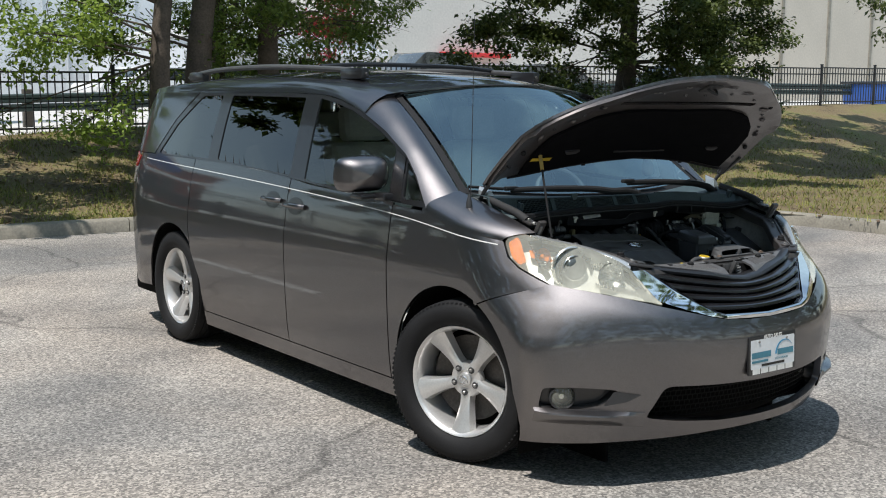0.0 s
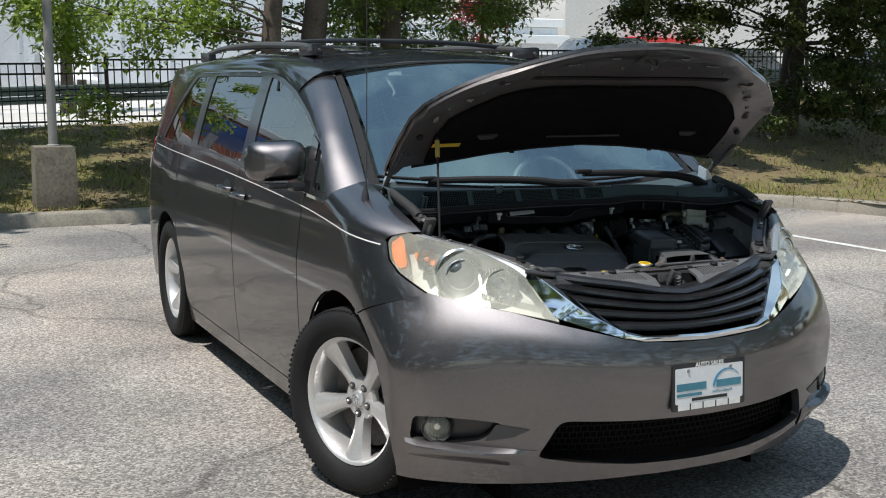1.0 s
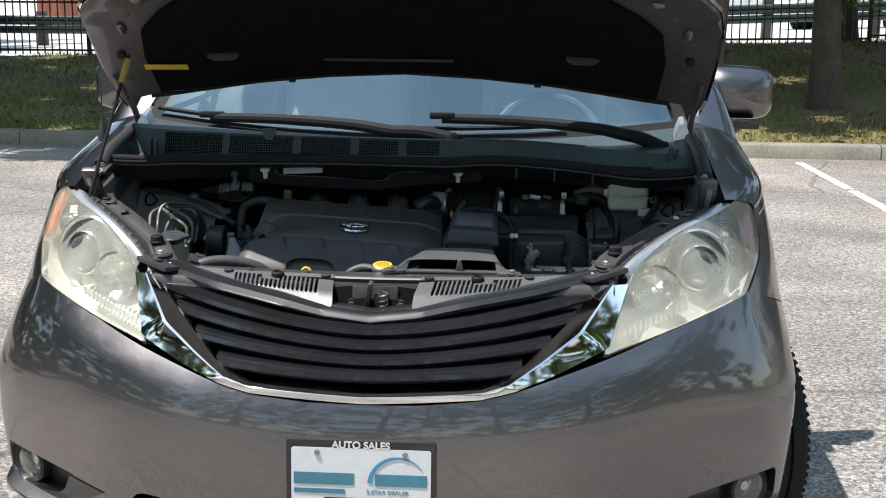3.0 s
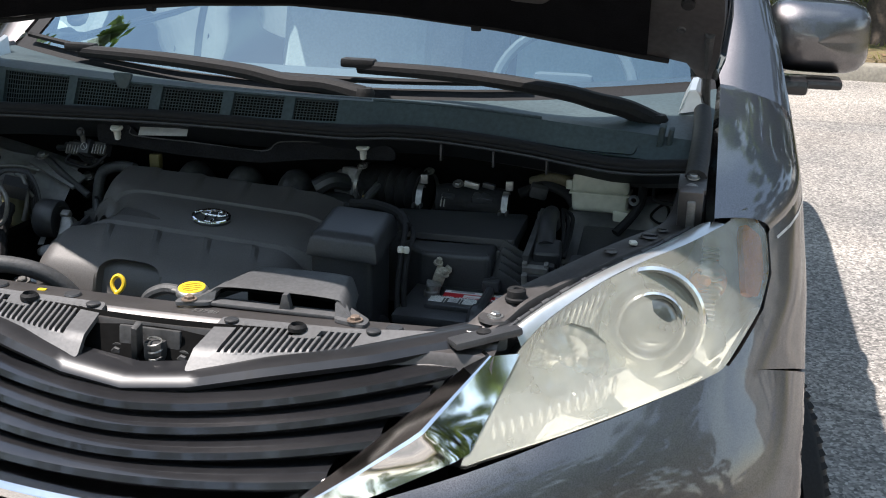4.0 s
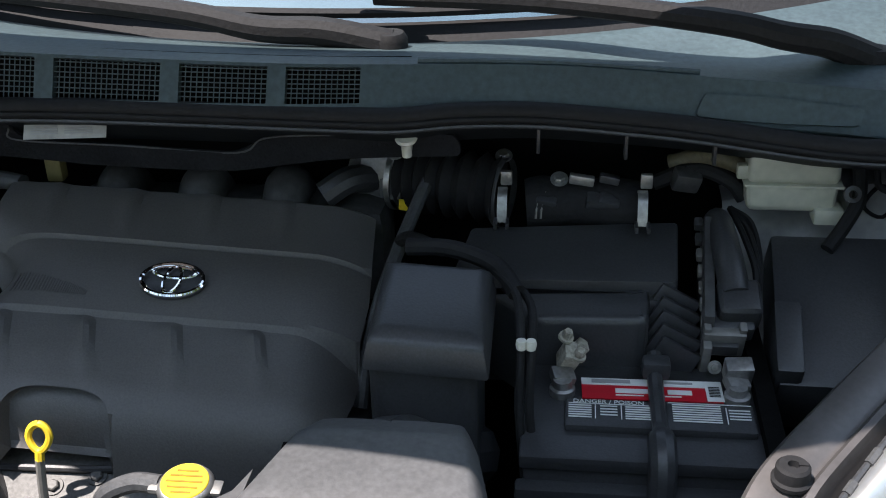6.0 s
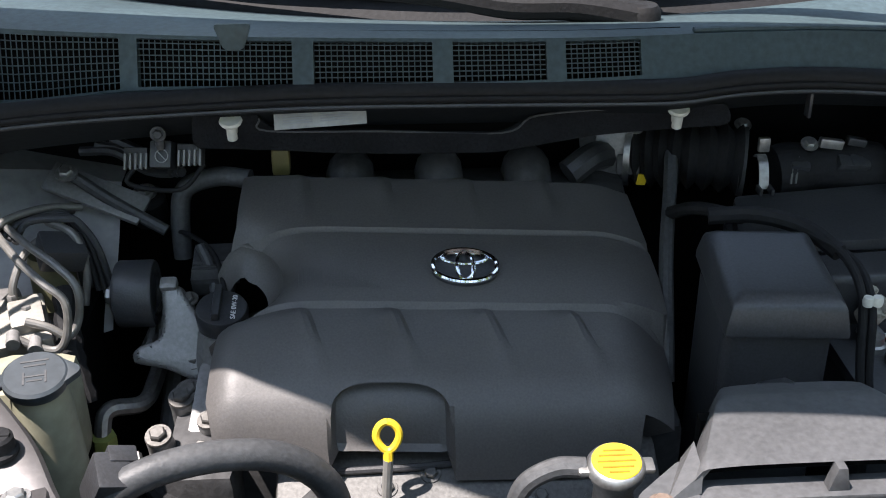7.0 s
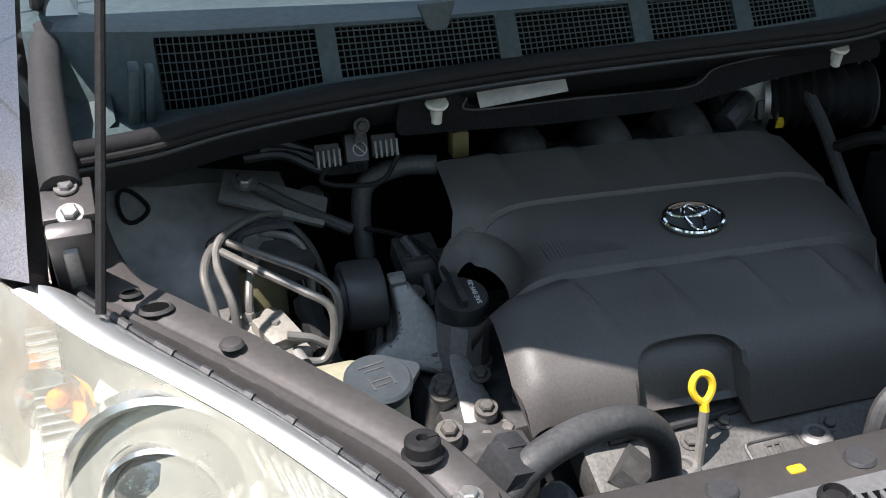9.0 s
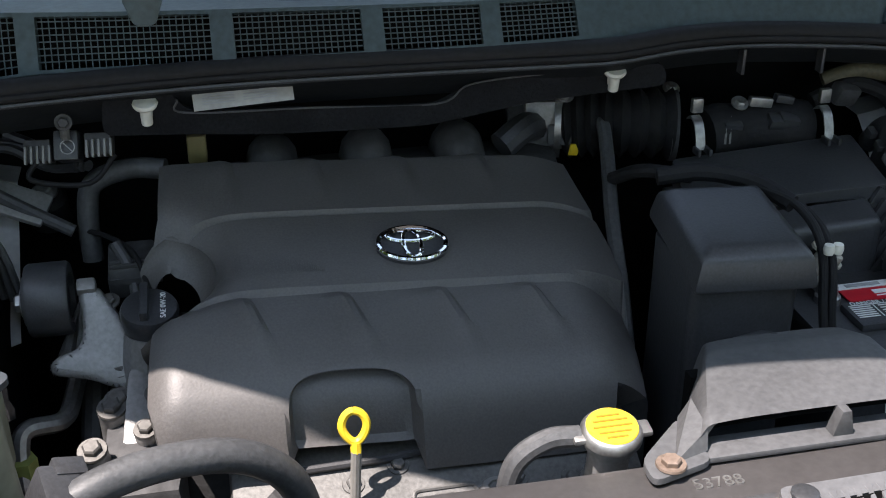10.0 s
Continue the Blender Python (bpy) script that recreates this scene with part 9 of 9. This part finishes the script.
pipe("loom", [(0.270, 0.765, 0.955), (0.300, 0.72, 0.945), (0.303, 0.672, 0.92), (0.303, 0.65, 0.85), (0.315, 0.64, 0.78)], 0.0048, RUBBER, fuse)
pipe("loom_trunk", [(0.16, 0.80, 0.965), (0.21, 0.79, 0.97), (0.26, 0.77, 0.962), (0.285, 0.73, 0.952)], 0.010, RUBBER, fuse, "taped black loom")
pipe("loom_branch", [(0.14, 0.88, 0.93), (0.16, 0.84, 0.955), (0.20, 0.80, 0.962)], 0.008, RUBBER, fuse)
for x in (0.293, 0.303):
    bm = bmesh.new()
    add_lathe(bm, [(0, 0.006), (0.005, 0.005), (0.006, 0), (0.005, -0.005), (0, -0.006)], Matrix.Translation((x, 0.662, 0.932)), 12)
    part("loom_clip", bm, WHITEPL, fuse)

# battery
bat = thing("battery", "", "")
bat.parent = van
tagged(bat, "black car battery with a red and white label")
block("case", (0.425, 0.69, 0.735), (0.255, 0.165, 0.19), BLACK, bat, 0.006)
block("case_lid", (0.425, 0.69, 0.828), (0.262, 0.172, 0.016), BLACK, bat, 0.004)
for x in (0.385, 0.490):
    block("vent_strip", (x, 0.672, 0.840), (0.092, 0.048, 0.010), BLACK, bat, 0.004)
BM = frame_at(Vector((0.432, 0.724, 0.8375)), (1, 0.03, -0.01), (0, 1, 0.0))
bm = bmesh.new()
add_prism(bm, rect(0.150, 0.036), BM, 0.0015)
bl = part("label_red", bm, REDLABEL, bat, "red label", 0)
bars("label_white", [(0.150, 0.012, 0, 0.0125)], WHITELABEL, 0.0018, bl, BM)
bars("label_edge", [(0.018, 0.036, 0.067, 0.0)], WHITELABEL, 0.0021, bl, BM)
bars("label_code", [(0.012, 0.0012, 0.067, -0.010 + 0.0028 * k) for k in range(7)], BLACKINK, 0.0029, bl, BM)
bars("name_bar", [(0.042, 0.006, -0.043, 0.0125), (0.03, 0.003, 0.030, 0.0125)], GREYINK, 0.0026, bl, BM)
bars("model_bar", [(0.040, 0.008, -0.019, -0.0035), (0.026, 0.008, 0.030, -0.0035), (0.030, 0.0016, -0.024, -0.0115), (0.026, 0.0016, 0.018, -0.0115)], WHITELABEL, 0.0018, bl, BM)
VM = frame_at(Vector((0.385, 0.674, 0.8455)), (1, 0, 0), (0, 1, 0))
part("lettering", text_mesh("DANGER / POISON", 0.0088, VM @ Matrix.Translation((0, 0.016, 0)), 0.0002), WHITELABEL, bat, smooth=0)
bars("warning_print", [(0.024, 0.0016, -0.030, 0.008 - 0.004 * k) for k in range(6)] + [(0.018, 0.0016, 0.0, 0.008 - 0.005 * k) for k in range(4)] + [(0.026, 0.0016, 0.030, 0.008 - 0.004 * k) for k in range(6)] + [(0.001, 0.024, -0.014, -0.002), (0.001, 0.024, 0.013, -0.002), (0.084, 0.0008, 0, 0.0115)], WHITELABEL, 0.0002, bat, VM)
VM2 = frame_at(Vector((0.490, 0.674, 0.8455)), (1, 0, 0), (0, 1, 0))
bars("warning_print", [(0.05, 0.0016, -0.014, 0.016 - 0.004 * k) for k in range(8)] + [(0.022, 0.0016, 0.030, 0.010 - 0.005 * k) for k in range(4)] + [(0.001, 0.028, 0.0165, 0.0), (0.086, 0.0008, 0, 0.019)], WHITELABEL, 0.0002, bat, VM2)
for x, mt in ((0.336, STEEL), (0.522, CASTING)):
    bm = bmesh.new()
    add_lathe(bm, [(0.014, 0.0), (0.014, 0.008), (0.011, 0.010), (0.010, 0.018), (0, 0.018)], Matrix.Translation((x, 0.716, 0.836)), 18)
    add_box(bm, (x, 0.728, 0.850), (0.026, 0.020, 0.012), 0.003, Euler((0.2, 0.2, 0.3)))
    part("terminal", bm, mt, bat, "battery terminal clamp")
block("terminal_clamp", (0.342, 0.748, 0.862), (0.020, 0.024, 0.030), mat("corroded_clamp", (0.42, 0.39, 0.32), 0.7, 0.2, 0.4, 60, 200, 0.5), bat, 0.004, Euler((0.4, 0.3, 0.2)), "corroded clamp")
bm = bmesh.new()
add_tube(bm, [(0.436, 0.765, 0.858), (0.436, 0.72, 0.846), (0.436, 0.66, 0.847), (0.437, 0.605, 0.842), (0.437, 0.588, 0.80)], lambda t: 0.0085 + 0.006 * (t > 0.62), 10)
add_box(bm, (0.437, 0.744, 0.856), (0.030, 0.022, 0.020), 0.004)
part("hold_down_strap", bm, BLACK, bat, "black hold-down strap")
for p in ((0.338, 0.752, 0.884), (0.352, 0.740, 0.868)):
    bolt(Vector(p), (0.3, -0.3, 1), 0.006, bat, bpy.data.materials["corroded_clamp"], 1.4, 0.012)
block("clamp_lug", (0.356, 0.752, 0.874), (0.012, 0.016, 0.010), bpy.data.materials["corroded_clamp"], bat, 0.002, Euler((0.2, 0.7, 0.3)))
block("clamp_lug", (0.524, 0.740, 0.858), (0.030, 0.020, 0.026), STEEL, bat, 0.003, Euler((0.3, 0, 0.1)))
pipe("battery_cable", [(0.345, 0.76, 0.87), (0.33, 0.80, 0.85), (0.30, 0.82, 0.80)], 0.007, RUBBER, bat)
for k in range(5):
    block("tray_rib", (0.455, 0.770 + 0.012 * k, 0.845 + 0.01 * k), (0.05, 0.006, 0.05), BLACK, bat, 0.001, Euler((0, 0.5, 0)))
block("tray", (0.425, 0.60, 0.74), (0.27, 0.02, 0.13), BLACK, bat, 0.005)
bars("case_label", [(0.11, 0.02, 0, 0)], WHITELABEL, 0, bat, frame_at(Vector((0.395, 0.588, 0.784)), (1, 0, 0), (0, 0.3, 1)))
bars("case_bar", [(0.07, 0.009, 0.012, 0)], REDLABEL, 0.0008, bat, frame_at(Vector((0.395, 0.588, 0.784)), (1, 0, 0), (0, 0.3, 1)))

# engine computer and wiring between the battery and the fuse box
ecu = thing("control_unit", "", "")
ecu.parent = van
tagged(ecu, "finned control unit with wiring plug")
block("unit", (0.497, 0.850, 0.890), (0.012, 0.15, 0.10), DARK, ecu, 0.003, Euler((0.35, 0, -0.06)))
for k in range(7):
    block("fin", (0.491, 0.790 + 0.022 * k, 0.888 + 0.009 * k), (0.010, 0.014, 0.010), PIPE if k < 5 else DARK, ecu, 0.002, Euler((0.35, 0, 0)))
pipe("harness", [(0.522, 0.800, 0.918), (0.517, 0.835, 0.940), (0.514, 0.880, 0.950), (0.513, 0.925, 0.946), (0.512, 0.955, 0.915)], lambda t: 0.0175 - 0.003 * t, BLACK, ecu, "thick black harness", seg=14)
block("plug", (0.526, 0.800, 0.905), (0.048, 0.046, 0.044), BLACK, ecu, 0.010, Euler((0.45, 0, 0.05)), seg=3)
block("plug_skirt", (0.518, 0.786, 0.886), (0.050, 0.026, 0.026), BLACK, ecu, 0.006, Euler((0.45, 0, 0.05)))
lock = block("lock_frame", (0.510, 0.772, 0.874), (0.046, 0.012, 0.040), PIPE, ecu, 0.003, Euler((0.40, 0, 0)), "grey connector lock")
block("lock_window", (0.510, 0.764, 0.870), (0.030, 0.006, 0.016), BLACK, lock, 0.001, Euler((0.40, 0, 0)))
for dx in (-0.019, 0.019):
    block("lock_ear", (0.510 + dx, 0.768, 0.892), (0.008, 0.012, 0.016), PIPE, lock, 0.002, Euler((0.40, 0, 0)))
block("bracket", (0.492, 0.772, 0.852), (0.010, 0.020, 0.060), PIPE, ecu, 0.003, Euler((0.35, 0, 0)), "grey steel bracket")
bolt(Vector((0.502, 0.760, 0.848)), (0, -1, 0.4), 0.005, ecu)
for k in range(3):
    pipe("wire", [(0.540 + 0.006 * k, 0.80 + 0.01 * k, 0.895), (0.548 + 0.004 * k, 0.83 + 0.015 * k, 0.925), (0.540 + 0.006 * k, 0.88 + 0.02 * k, 0.945), (0.53, 0.95, 0.95)], 0.004, RUBBER, ecu, seg=6)
pipe("back_loom", [(0.44, 0.985, 0.965), (0.49, 0.985, 0.985), (0.53, 0.975, 0.975), (0.548, 0.97, 0.955)], 0.010, RUBBER, ecu, "taped loom behind the air box")
pipe("back_hose", [(0.46, 1.0, 0.985), (0.50, 0.99, 1.0), (0.535, 0.975, 0.998), (0.55, 0.965, 0.99)], 0.011, mat("brown_rubber_hose", (0.10, 0.085, 0.05), 0.6, 0, 0.3, 14, 200, 0.1), ecu, "brownish rubber hose to the reservoir", seg=12)
block("back_valve", (0.478, 0.975, 0.975), (0.034, 0.022, 0.026), DARK, ecu, 0.005, Euler((0.3, 0.2, 0.2)))

fbx = block("fuse_box", (0.656, 0.846, 0.846), (0.170, 0.205, 0.10), BLACK, van, 0.007, Euler((0.47, -0.02, -0.04)), "black plastic fuse box", 0.98)
block("box_step", (0.580, 0.788, 0.850), (0.030, 0.090, 0.085), BLACK, fbx, 0.005, Euler((0.47, 0, -0.04)))
block("box_corner", (0.736, 0.888, 0.925), (0.020, 0.030, 0.030), BLACK, fbx, 0.005, Euler((0.3, 0, 0)))
res = thing("fluid_reservoir", "", "")
res.parent = van
tagged(res, "milky plastic brake fluid reservoir")
block("tank", (0.598, 0.963, 0.972), (0.102, 0.050, 0.040), TANK, res, 0.010, None, "", 1.06, 3)
block("tank_upper", (0.598, 0.963, 1.010), (0.109, 0.056, 0.044), TANK, res, 0.013, None, "", 0.95, 4)
block("tank_seam", (0.598, 0.963, 0.988), (0.114, 0.061, 0.0035), TANK, res, 0.0015)
block("tank_nipple", (0.540, 0.950, 1.000), (0.014, 0.012, 0.018), TANK, res, 0.003)
block("tank_top", (0.582, 0.962, 1.032), (0.050, 0.040, 0.010), TANK, res, 0.004, None, "", 0.9)
block("tank_foot", (0.642, 0.945, 0.950), (0.035, 0.03, 0.020), TANK, res, 0.004)
pipe("side_loom", [(0.67, 0.97, 1.03), (0.675, 0.955, 1.00), (0.672, 0.93, 0.975), (0.655, 0.91, 0.95), (0.635, 0.89, 0.93)], 0.0085, RUBBER, van, "taped loom beside the reservoir")
pipe("side_loom", [(0.69, 0.985, 1.03), (0.695, 0.96, 1.00), (0.70, 0.94, 0.985), (0.74, 0.92, 0.985)], 0.004, RUBBER, van)
bm = bmesh.new()
add_lathe(bm, [(0.010, 0), (0.010, 0.006), (0.005, 0.007), (0.004, 0.0)], Matrix.Translation((0.662, 0.925, 0.985)) @ Euler((1.2, 0, 0)).to_matrix().to_4x4(), 14)
part("loom_ring", bm, BLACK, van)

# car's right side: brake unit with bent pipes, washer filler, pipes and icon module
abs_ = thing("brake_unit", "", "")
abs_.parent = van
tagged(abs_, "cast brake modulator with bent steel pipes")
block("modulator", (-0.615, 0.772, 0.850), (0.086, 0.080, 0.060), mat("pale_cast_block", (0.31, 0.295, 0.265), 0.55, 0.4, 0.2, 20, 120, 0.2), abs_, 0.005, Euler((0.2, 0, 0.35)), "pale cast valve block")
block("valve_head", (-0.592, 0.770, 0.880), (0.036, 0.044, 0.024), bpy.data.materials["pale_cast_block"], abs_, 0.004, Euler((0.2, 0, 0.35)))
for dx, dy in ((-0.032, -0.012), (-0.012, 0.002), (0.008, 0.014), (-0.026, 0.014), (0.030, -0.010)):
    bolt(Vector((-0.622 + dx, 0.782 + dy, 0.883)), (0, 0.1, 1), 0.006, abs_, PIPE, 1.2, 0.012)
for pts in ([(-0.645, 0.763, 0.88), (-0.650, 0.785, 0.915), (-0.653, 0.812, 0.940), (-0.637, 0.850, 0.950), (-0.60, 0.885, 0.950), (-0.565, 0.915, 0.940)],
            [(-0.629, 0.777, 0.88), (-0.631, 0.79, 0.915), (-0.638, 0.83, 0.940), (-0.628, 0.850, 0.958), (-0.590, 0.885, 0.958), (-0.555, 0.912, 0.945)],
            [(-0.640, 0.855, 0.948), (-0.605, 0.80, 0.945), (-0.565, 0.755, 0.935), (-0.540, 0.742, 0.918), (-0.540, 0.735, 0.885), (-0.552, 0.732, 0.864), (-0.575, 0.732, 0.868), (-0.603, 0.738, 0.880)],
            [(-0.632, 0.862, 0.952), (-0.590, 0.81, 0.950), (-0.550, 0.775, 0.940), (-0.530, 0.760, 0.922), (-0.531, 0.752, 0.890), (-0.542, 0.742, 0.874), (-0.562, 0.742, 0.886), (-0.585, 0.745, 0.892)],
            [(-0.612, 0.796, 0.88), (-0.612, 0.805, 0.905), (-0.60, 0.835, 0.93), (-0.575, 0.86, 0.935), (-0.545, 0.87, 0.90)],
            [(-0.585, 0.875, 0.945), (-0.55, 0.85, 0.94), (-0.54, 0.84, 0.90), (-0.545, 0.83, 0.86)]):
    pipe("brake_pipe", pts, 0.0045, mat("dull_zinc_pipe", (0.17, 0.165, 0.155), 0.45, 0.4, 0.2, 20, 120) if "dull_zinc_pipe" not in bpy.data.materials else bpy.data.materials["dull_zinc_pipe"], abs_, n=8)
for dx, dz in ((-0.020, -0.004), (0.004, 0.006), (0.026, -0.002)):
    pipe("port", [(-0.604 + dx, 0.742, 0.872 + dz), (-0.600 + dx, 0.724, 0.870 + dz)], 0.0075, CASTING, abs_, seg=12)
block("modulator_rear", (-0.648, 0.815, 0.855), (0.070, 0.055, 0.045), CASTING, abs_, 0.008, Euler((0.2, 0.1, 0.35)))
bm = bmesh.new()
add_lathe(bm, [(0.026, -0.06), (0.026, 0.0), (0.024, 0.006), (0, 0.007)], Matrix.Translation((-0.588, 0.870, 0.902)), 20)
part("fluid_pot", bm, mat("olive_plastic", (0.13, 0.125, 0.07), 0.5, 0, 0.2, 12, 90), abs_, "olive plastic fluid pot")
for k in range(5):
    pipe("black_line", [(-0.642 + 0.007 * k, 0.858 - 0.004 * k, 0.944 - 0.002 * k), (-0.632 + 0.007 * k, 0.866, 0.950), (-0.585 + 0.006 * k, 0.895 - 0.006 * k, 0.950), (-0.572 + 0.006 * k, 0.895 - 0.006 * k, 0.944), (-0.562 + 0.008 * k, 0.888 - 0.006 * k, 0.915), (-0.556 + 0.010 * k, 0.875 - 0.006 * k, 0.86)], 0.0042, BLACK, abs_, n=4, seg=8)
block("pipe_clamp", (-0.565, 0.84, 0.925), (0.05, 0.04, 0.03), BLACK, abs_, 0.005, Euler((0.3, 0.3, 0.5)))
pipe("side_harness", [(-0.70, 0.66, 0.89), (-0.665, 0.71, 0.895), (-0.64, 0.74, 0.885)], 0.012, RUBBER, van, "black corrugated harness", 0.06)
pipe("lower_harness", [(-0.555, 0.80, 0.90), (-0.545, 0.75, 0.85), (-0.53, 0.72, 0.80)], 0.014, RUBBER, van, "", 0.08)

wash = thing("washer_tank", "", "")
wash.parent = van
tagged(wash, "milky washer tank neck with grey cap")
bm = bmesh.new()
add_lathe(bm, [(0.036, -0.16), (0.030, -0.06), (0.027, -0.002)], Matrix.Translation((-0.531, 0.596, 0.914)), 22)
CREAM = mat("aged_cream_plastic", (0.30, 0.29, 0.21), 0.5, 0, 0.2, 7, 60)
part("neck", bm, CREAM, wash)
block("tank_body", (-0.56, 0.655, 0.83), (0.09, 0.08, 0.12), CREAM, wash, 0.02)
m = Matrix.Translation((-0.531, 0.593, 0.921)) @ Euler((0.2, 0, 0.2)).to_matrix().to_4x4()
bm = bmesh.new()
add_lathe(bm, [(0.0285, -0.006), (0.031, 0.0), (0.031, 0.006), (0.028, 0.0085), (0, 0.0085)], m, 28)
add_prism(bm, rounded([(0.016, -0.024), (0.041, -0.003), (0.041, 0.004), (0.018, 0.023)], 0.004, 2), m, 0.007, 0.001)
add_prism(bm, rounded([(-0.030, -0.010), (-0.030, 0.010), (-0.041, 0.004), (-0.041, -0.006)], 0.003, 2), m, 0.005, 0.001)
wc = part("cap", bm, mat("grey_cap_plastic", (0.040, 0.048, 0.055), 0.42, 0, 0.2, 12, 120, 0.05), wash, "grey snap cap with moulded symbol")
bars("cap_relief", [(0.026, 0.002, 0, 0.016), (0.020, 0.002, 0, 0.010), (0.018, 0.0018, 0, -0.004), (0.014, 0.0018, 0, -0.010), (0.002, 0.016, -0.010, -0.006), (0.002, 0.016, 0.010, -0.006)], HOSE, 0.0085, wc, m)

pipe("steel_pipe", [(-0.462, 0.90, 0.80), (-0.478, 0.83, 0.755), (-0.488, 0.79, 0.748), (-0.52, 0.77, 0.755), (-0.528, 0.755, 0.74), (-0.525, 0.72, 0.69)], 0.010, STEEL, van, "bare aluminium pipe")
bm = bmesh.new()
add_lathe(bm, [(0.015, -0.012), (0.015, 0.012)], Matrix.Translation((-0.526, 0.745, 0.725)), 6)
add_lathe(bm, [(0.015, 0.012), (0, 0.012)], Matrix.Translation((-0.526, 0.745, 0.725)), 6)
part("pipe_nut", bm, mat("green_cap", (0.30, 0.34, 0.10), 0.5, 0, 0.2), van)
pipe("rubber_pipe", [(-0.455, 0.90, 0.78), (-0.462, 0.84, 0.72), (-0.468, 0.79, 0.66), (-0.47, 0.76, 0.58)], 0.014, HOSE, van, "black rubber pipe")
pipe("rubber_pipe", [(-0.49, 0.70, 0.72), (-0.48, 0.68, 0.66), (-0.47, 0.66, 0.60)], 0.022, DARK, van)
bolt(Vector((-0.475, 0.665, 0.745)), (0, -0.3, 1), 0.014, van, CASTING, 1.2, 0.03)

mod = thing("icon_module", "", "")
mod.parent = van
tagged(mod, "finned module with a round warning sign")
block("module_box", (-0.458, 0.945, 0.994), (0.026, 0.03, 0.032), BLACK, mod, 0.003, Euler((-0.5, 0, -0.12)))
for sx in (-1, 1):
    block("fin_block", (-0.458 + sx * 0.032, 0.950 - sx * 0.004, 0.990 + sx * 0.003), (0.028, 0.025, 0.024), DARK, mod, 0.002, Euler((-0.5, 0, -0.12)))
    for k in range(5):
        block("fin", (-0.458 + sx * (0.020 + 0.0062 * k), 0.936 - sx * 0.004, 0.992 + sx * 0.003), (0.0026, 0.006, 0.019), PIPE, mod, 0.0005, Euler((-0.5, 0, -0.12)))
im = frame_at(Vector((-0.457, 0.929, 1.0)), (1, -0.12, 0), (0, 0.45, 0.9))
bm = bmesh.new()
add_tube(bm, [im @ Vector((0.0075 * math.cos(a), 0.0075 * math.sin(a), 0.0015)) for a in np.linspace(0, 2 * math.pi, 20)], 0.0007, 5, 1)
add_tube(bm, [im @ Vector((-0.0052, 0.0052, 0.0015)), im @ Vector((0.0052, -0.0052, 0.0015))], 0.0007, 5, 1)
part("warning_sign", bm, GREYINK, mod)
pipe("module_stem", [(-0.458, 0.93, 1.01), (-0.456, 0.922, 1.035)], 0.005, STEEL, mod)
bolt(Vector((-0.456, 0.918, 1.032)), (0, -1, 0.2), 0.006, mod, DARK)
pipe("module_wire", [(-0.49, 0.94, 0.985), (-0.50, 0.93, 0.965), (-0.44, 0.92, 0.960), (-0.41, 0.935, 0.985)], 0.003, RUBBER, mod)
# strut brace and pipes at the back
block("tower_plate", (-0.552, 0.976, 0.932), (0.125, 0.042, 0.008), CASTING, van, 0.003, Euler((0.5, 0.35, -0.2)), "grey steel tower plate")
pipe("brace_link", [(-0.592, 0.982, 0.962), (-0.575, 0.975, 0.955), (-0.53, 0.965, 0.925), (-0.468, 0.952, 0.890)], 0.0075, HOSE, van, "rubber-sleeved link")
bolt(Vector((-0.583, 0.972, 0.962)), (0, -0.5, 1), 0.009, van)
bm = bmesh.new()
add_lathe(bm, [(0.024, -0.04), (0.024, -0.006), (0.019, 0.0), (0.010, 0.002), (0, 0.002)], Matrix.Translation((-0.502, 1.015, 0.910)) @ Euler((0.35, 0, 0)).to_matrix().to_4x4(), 22)
bush = part("mount_bush", bm, RUBBER, van, "black rubber mounting bush")
bolt(Vector((-0.502, 1.012, 0.914)), (0, -0.35, 1), 0.010, bush)
for k in range(3):
    pipe("rear_hose", [(-0.575 + 0.02 * k, 1.02, 0.97 + 0.008 * k), (-0.53 + 0.015 * k, 1.01, 0.972), (-0.49 + 0.012 * k, 0.99, 0.955 + 0.004 * k), (-0.455 + 0.006 * k, 0.965, 0.962)], 0.0065, BLACK, van, "thin black rubber hose" if k == 0 else "", seg=8)
pipe("vacuum_pipe", [(-0.36, 0.955, 0.955), (-0.40, 0.965, 0.955), (-0.442, 0.97, 0.938), (-0.452, 0.965, 0.90), (-0.452, 0.955, 0.85)], 0.012, HOSE, van, "grey rubber vacuum pipe", seg=12)
pipe("thin_wire", [(-0.47, 0.97, 0.885), (-0.43, 0.93, 0.89), (-0.40, 0.88, 0.89), (-0.385, 0.83, 0.87)], 0.003, RUBBER, van)
pipe("short_pipe", [(-0.42, 0.90, 0.895), (-0.405, 0.875, 0.87), (-0.40, 0.85, 0.83)], 0.0065, HOSE, van)
block("valve_block", (-0.405, 0.895, 0.865), (0.05, 0.06, 0.03), DARK, van, 0.004, Euler((0.3, 0, 0)))
for k in range(3):
    block("valve_fin", (-0.40, 0.865 + 0.01 * k, 0.872), (0.055, 0.003, 0.02), DARK, van, 0.001)
block("yellow_valve", (-0.324, 0.980, 0.968), (0.022, 0.020, 0.034), mat("aged_yellow_plastic", (0.16, 0.135, 0.05), 0.6, 0, 0.2), van, 0.004)
# added near-black slab that stands for the shade deep in the bay
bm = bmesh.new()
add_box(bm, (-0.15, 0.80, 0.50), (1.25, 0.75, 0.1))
part("bay_shade_slab", bm, SHELL, van, smooth=0)
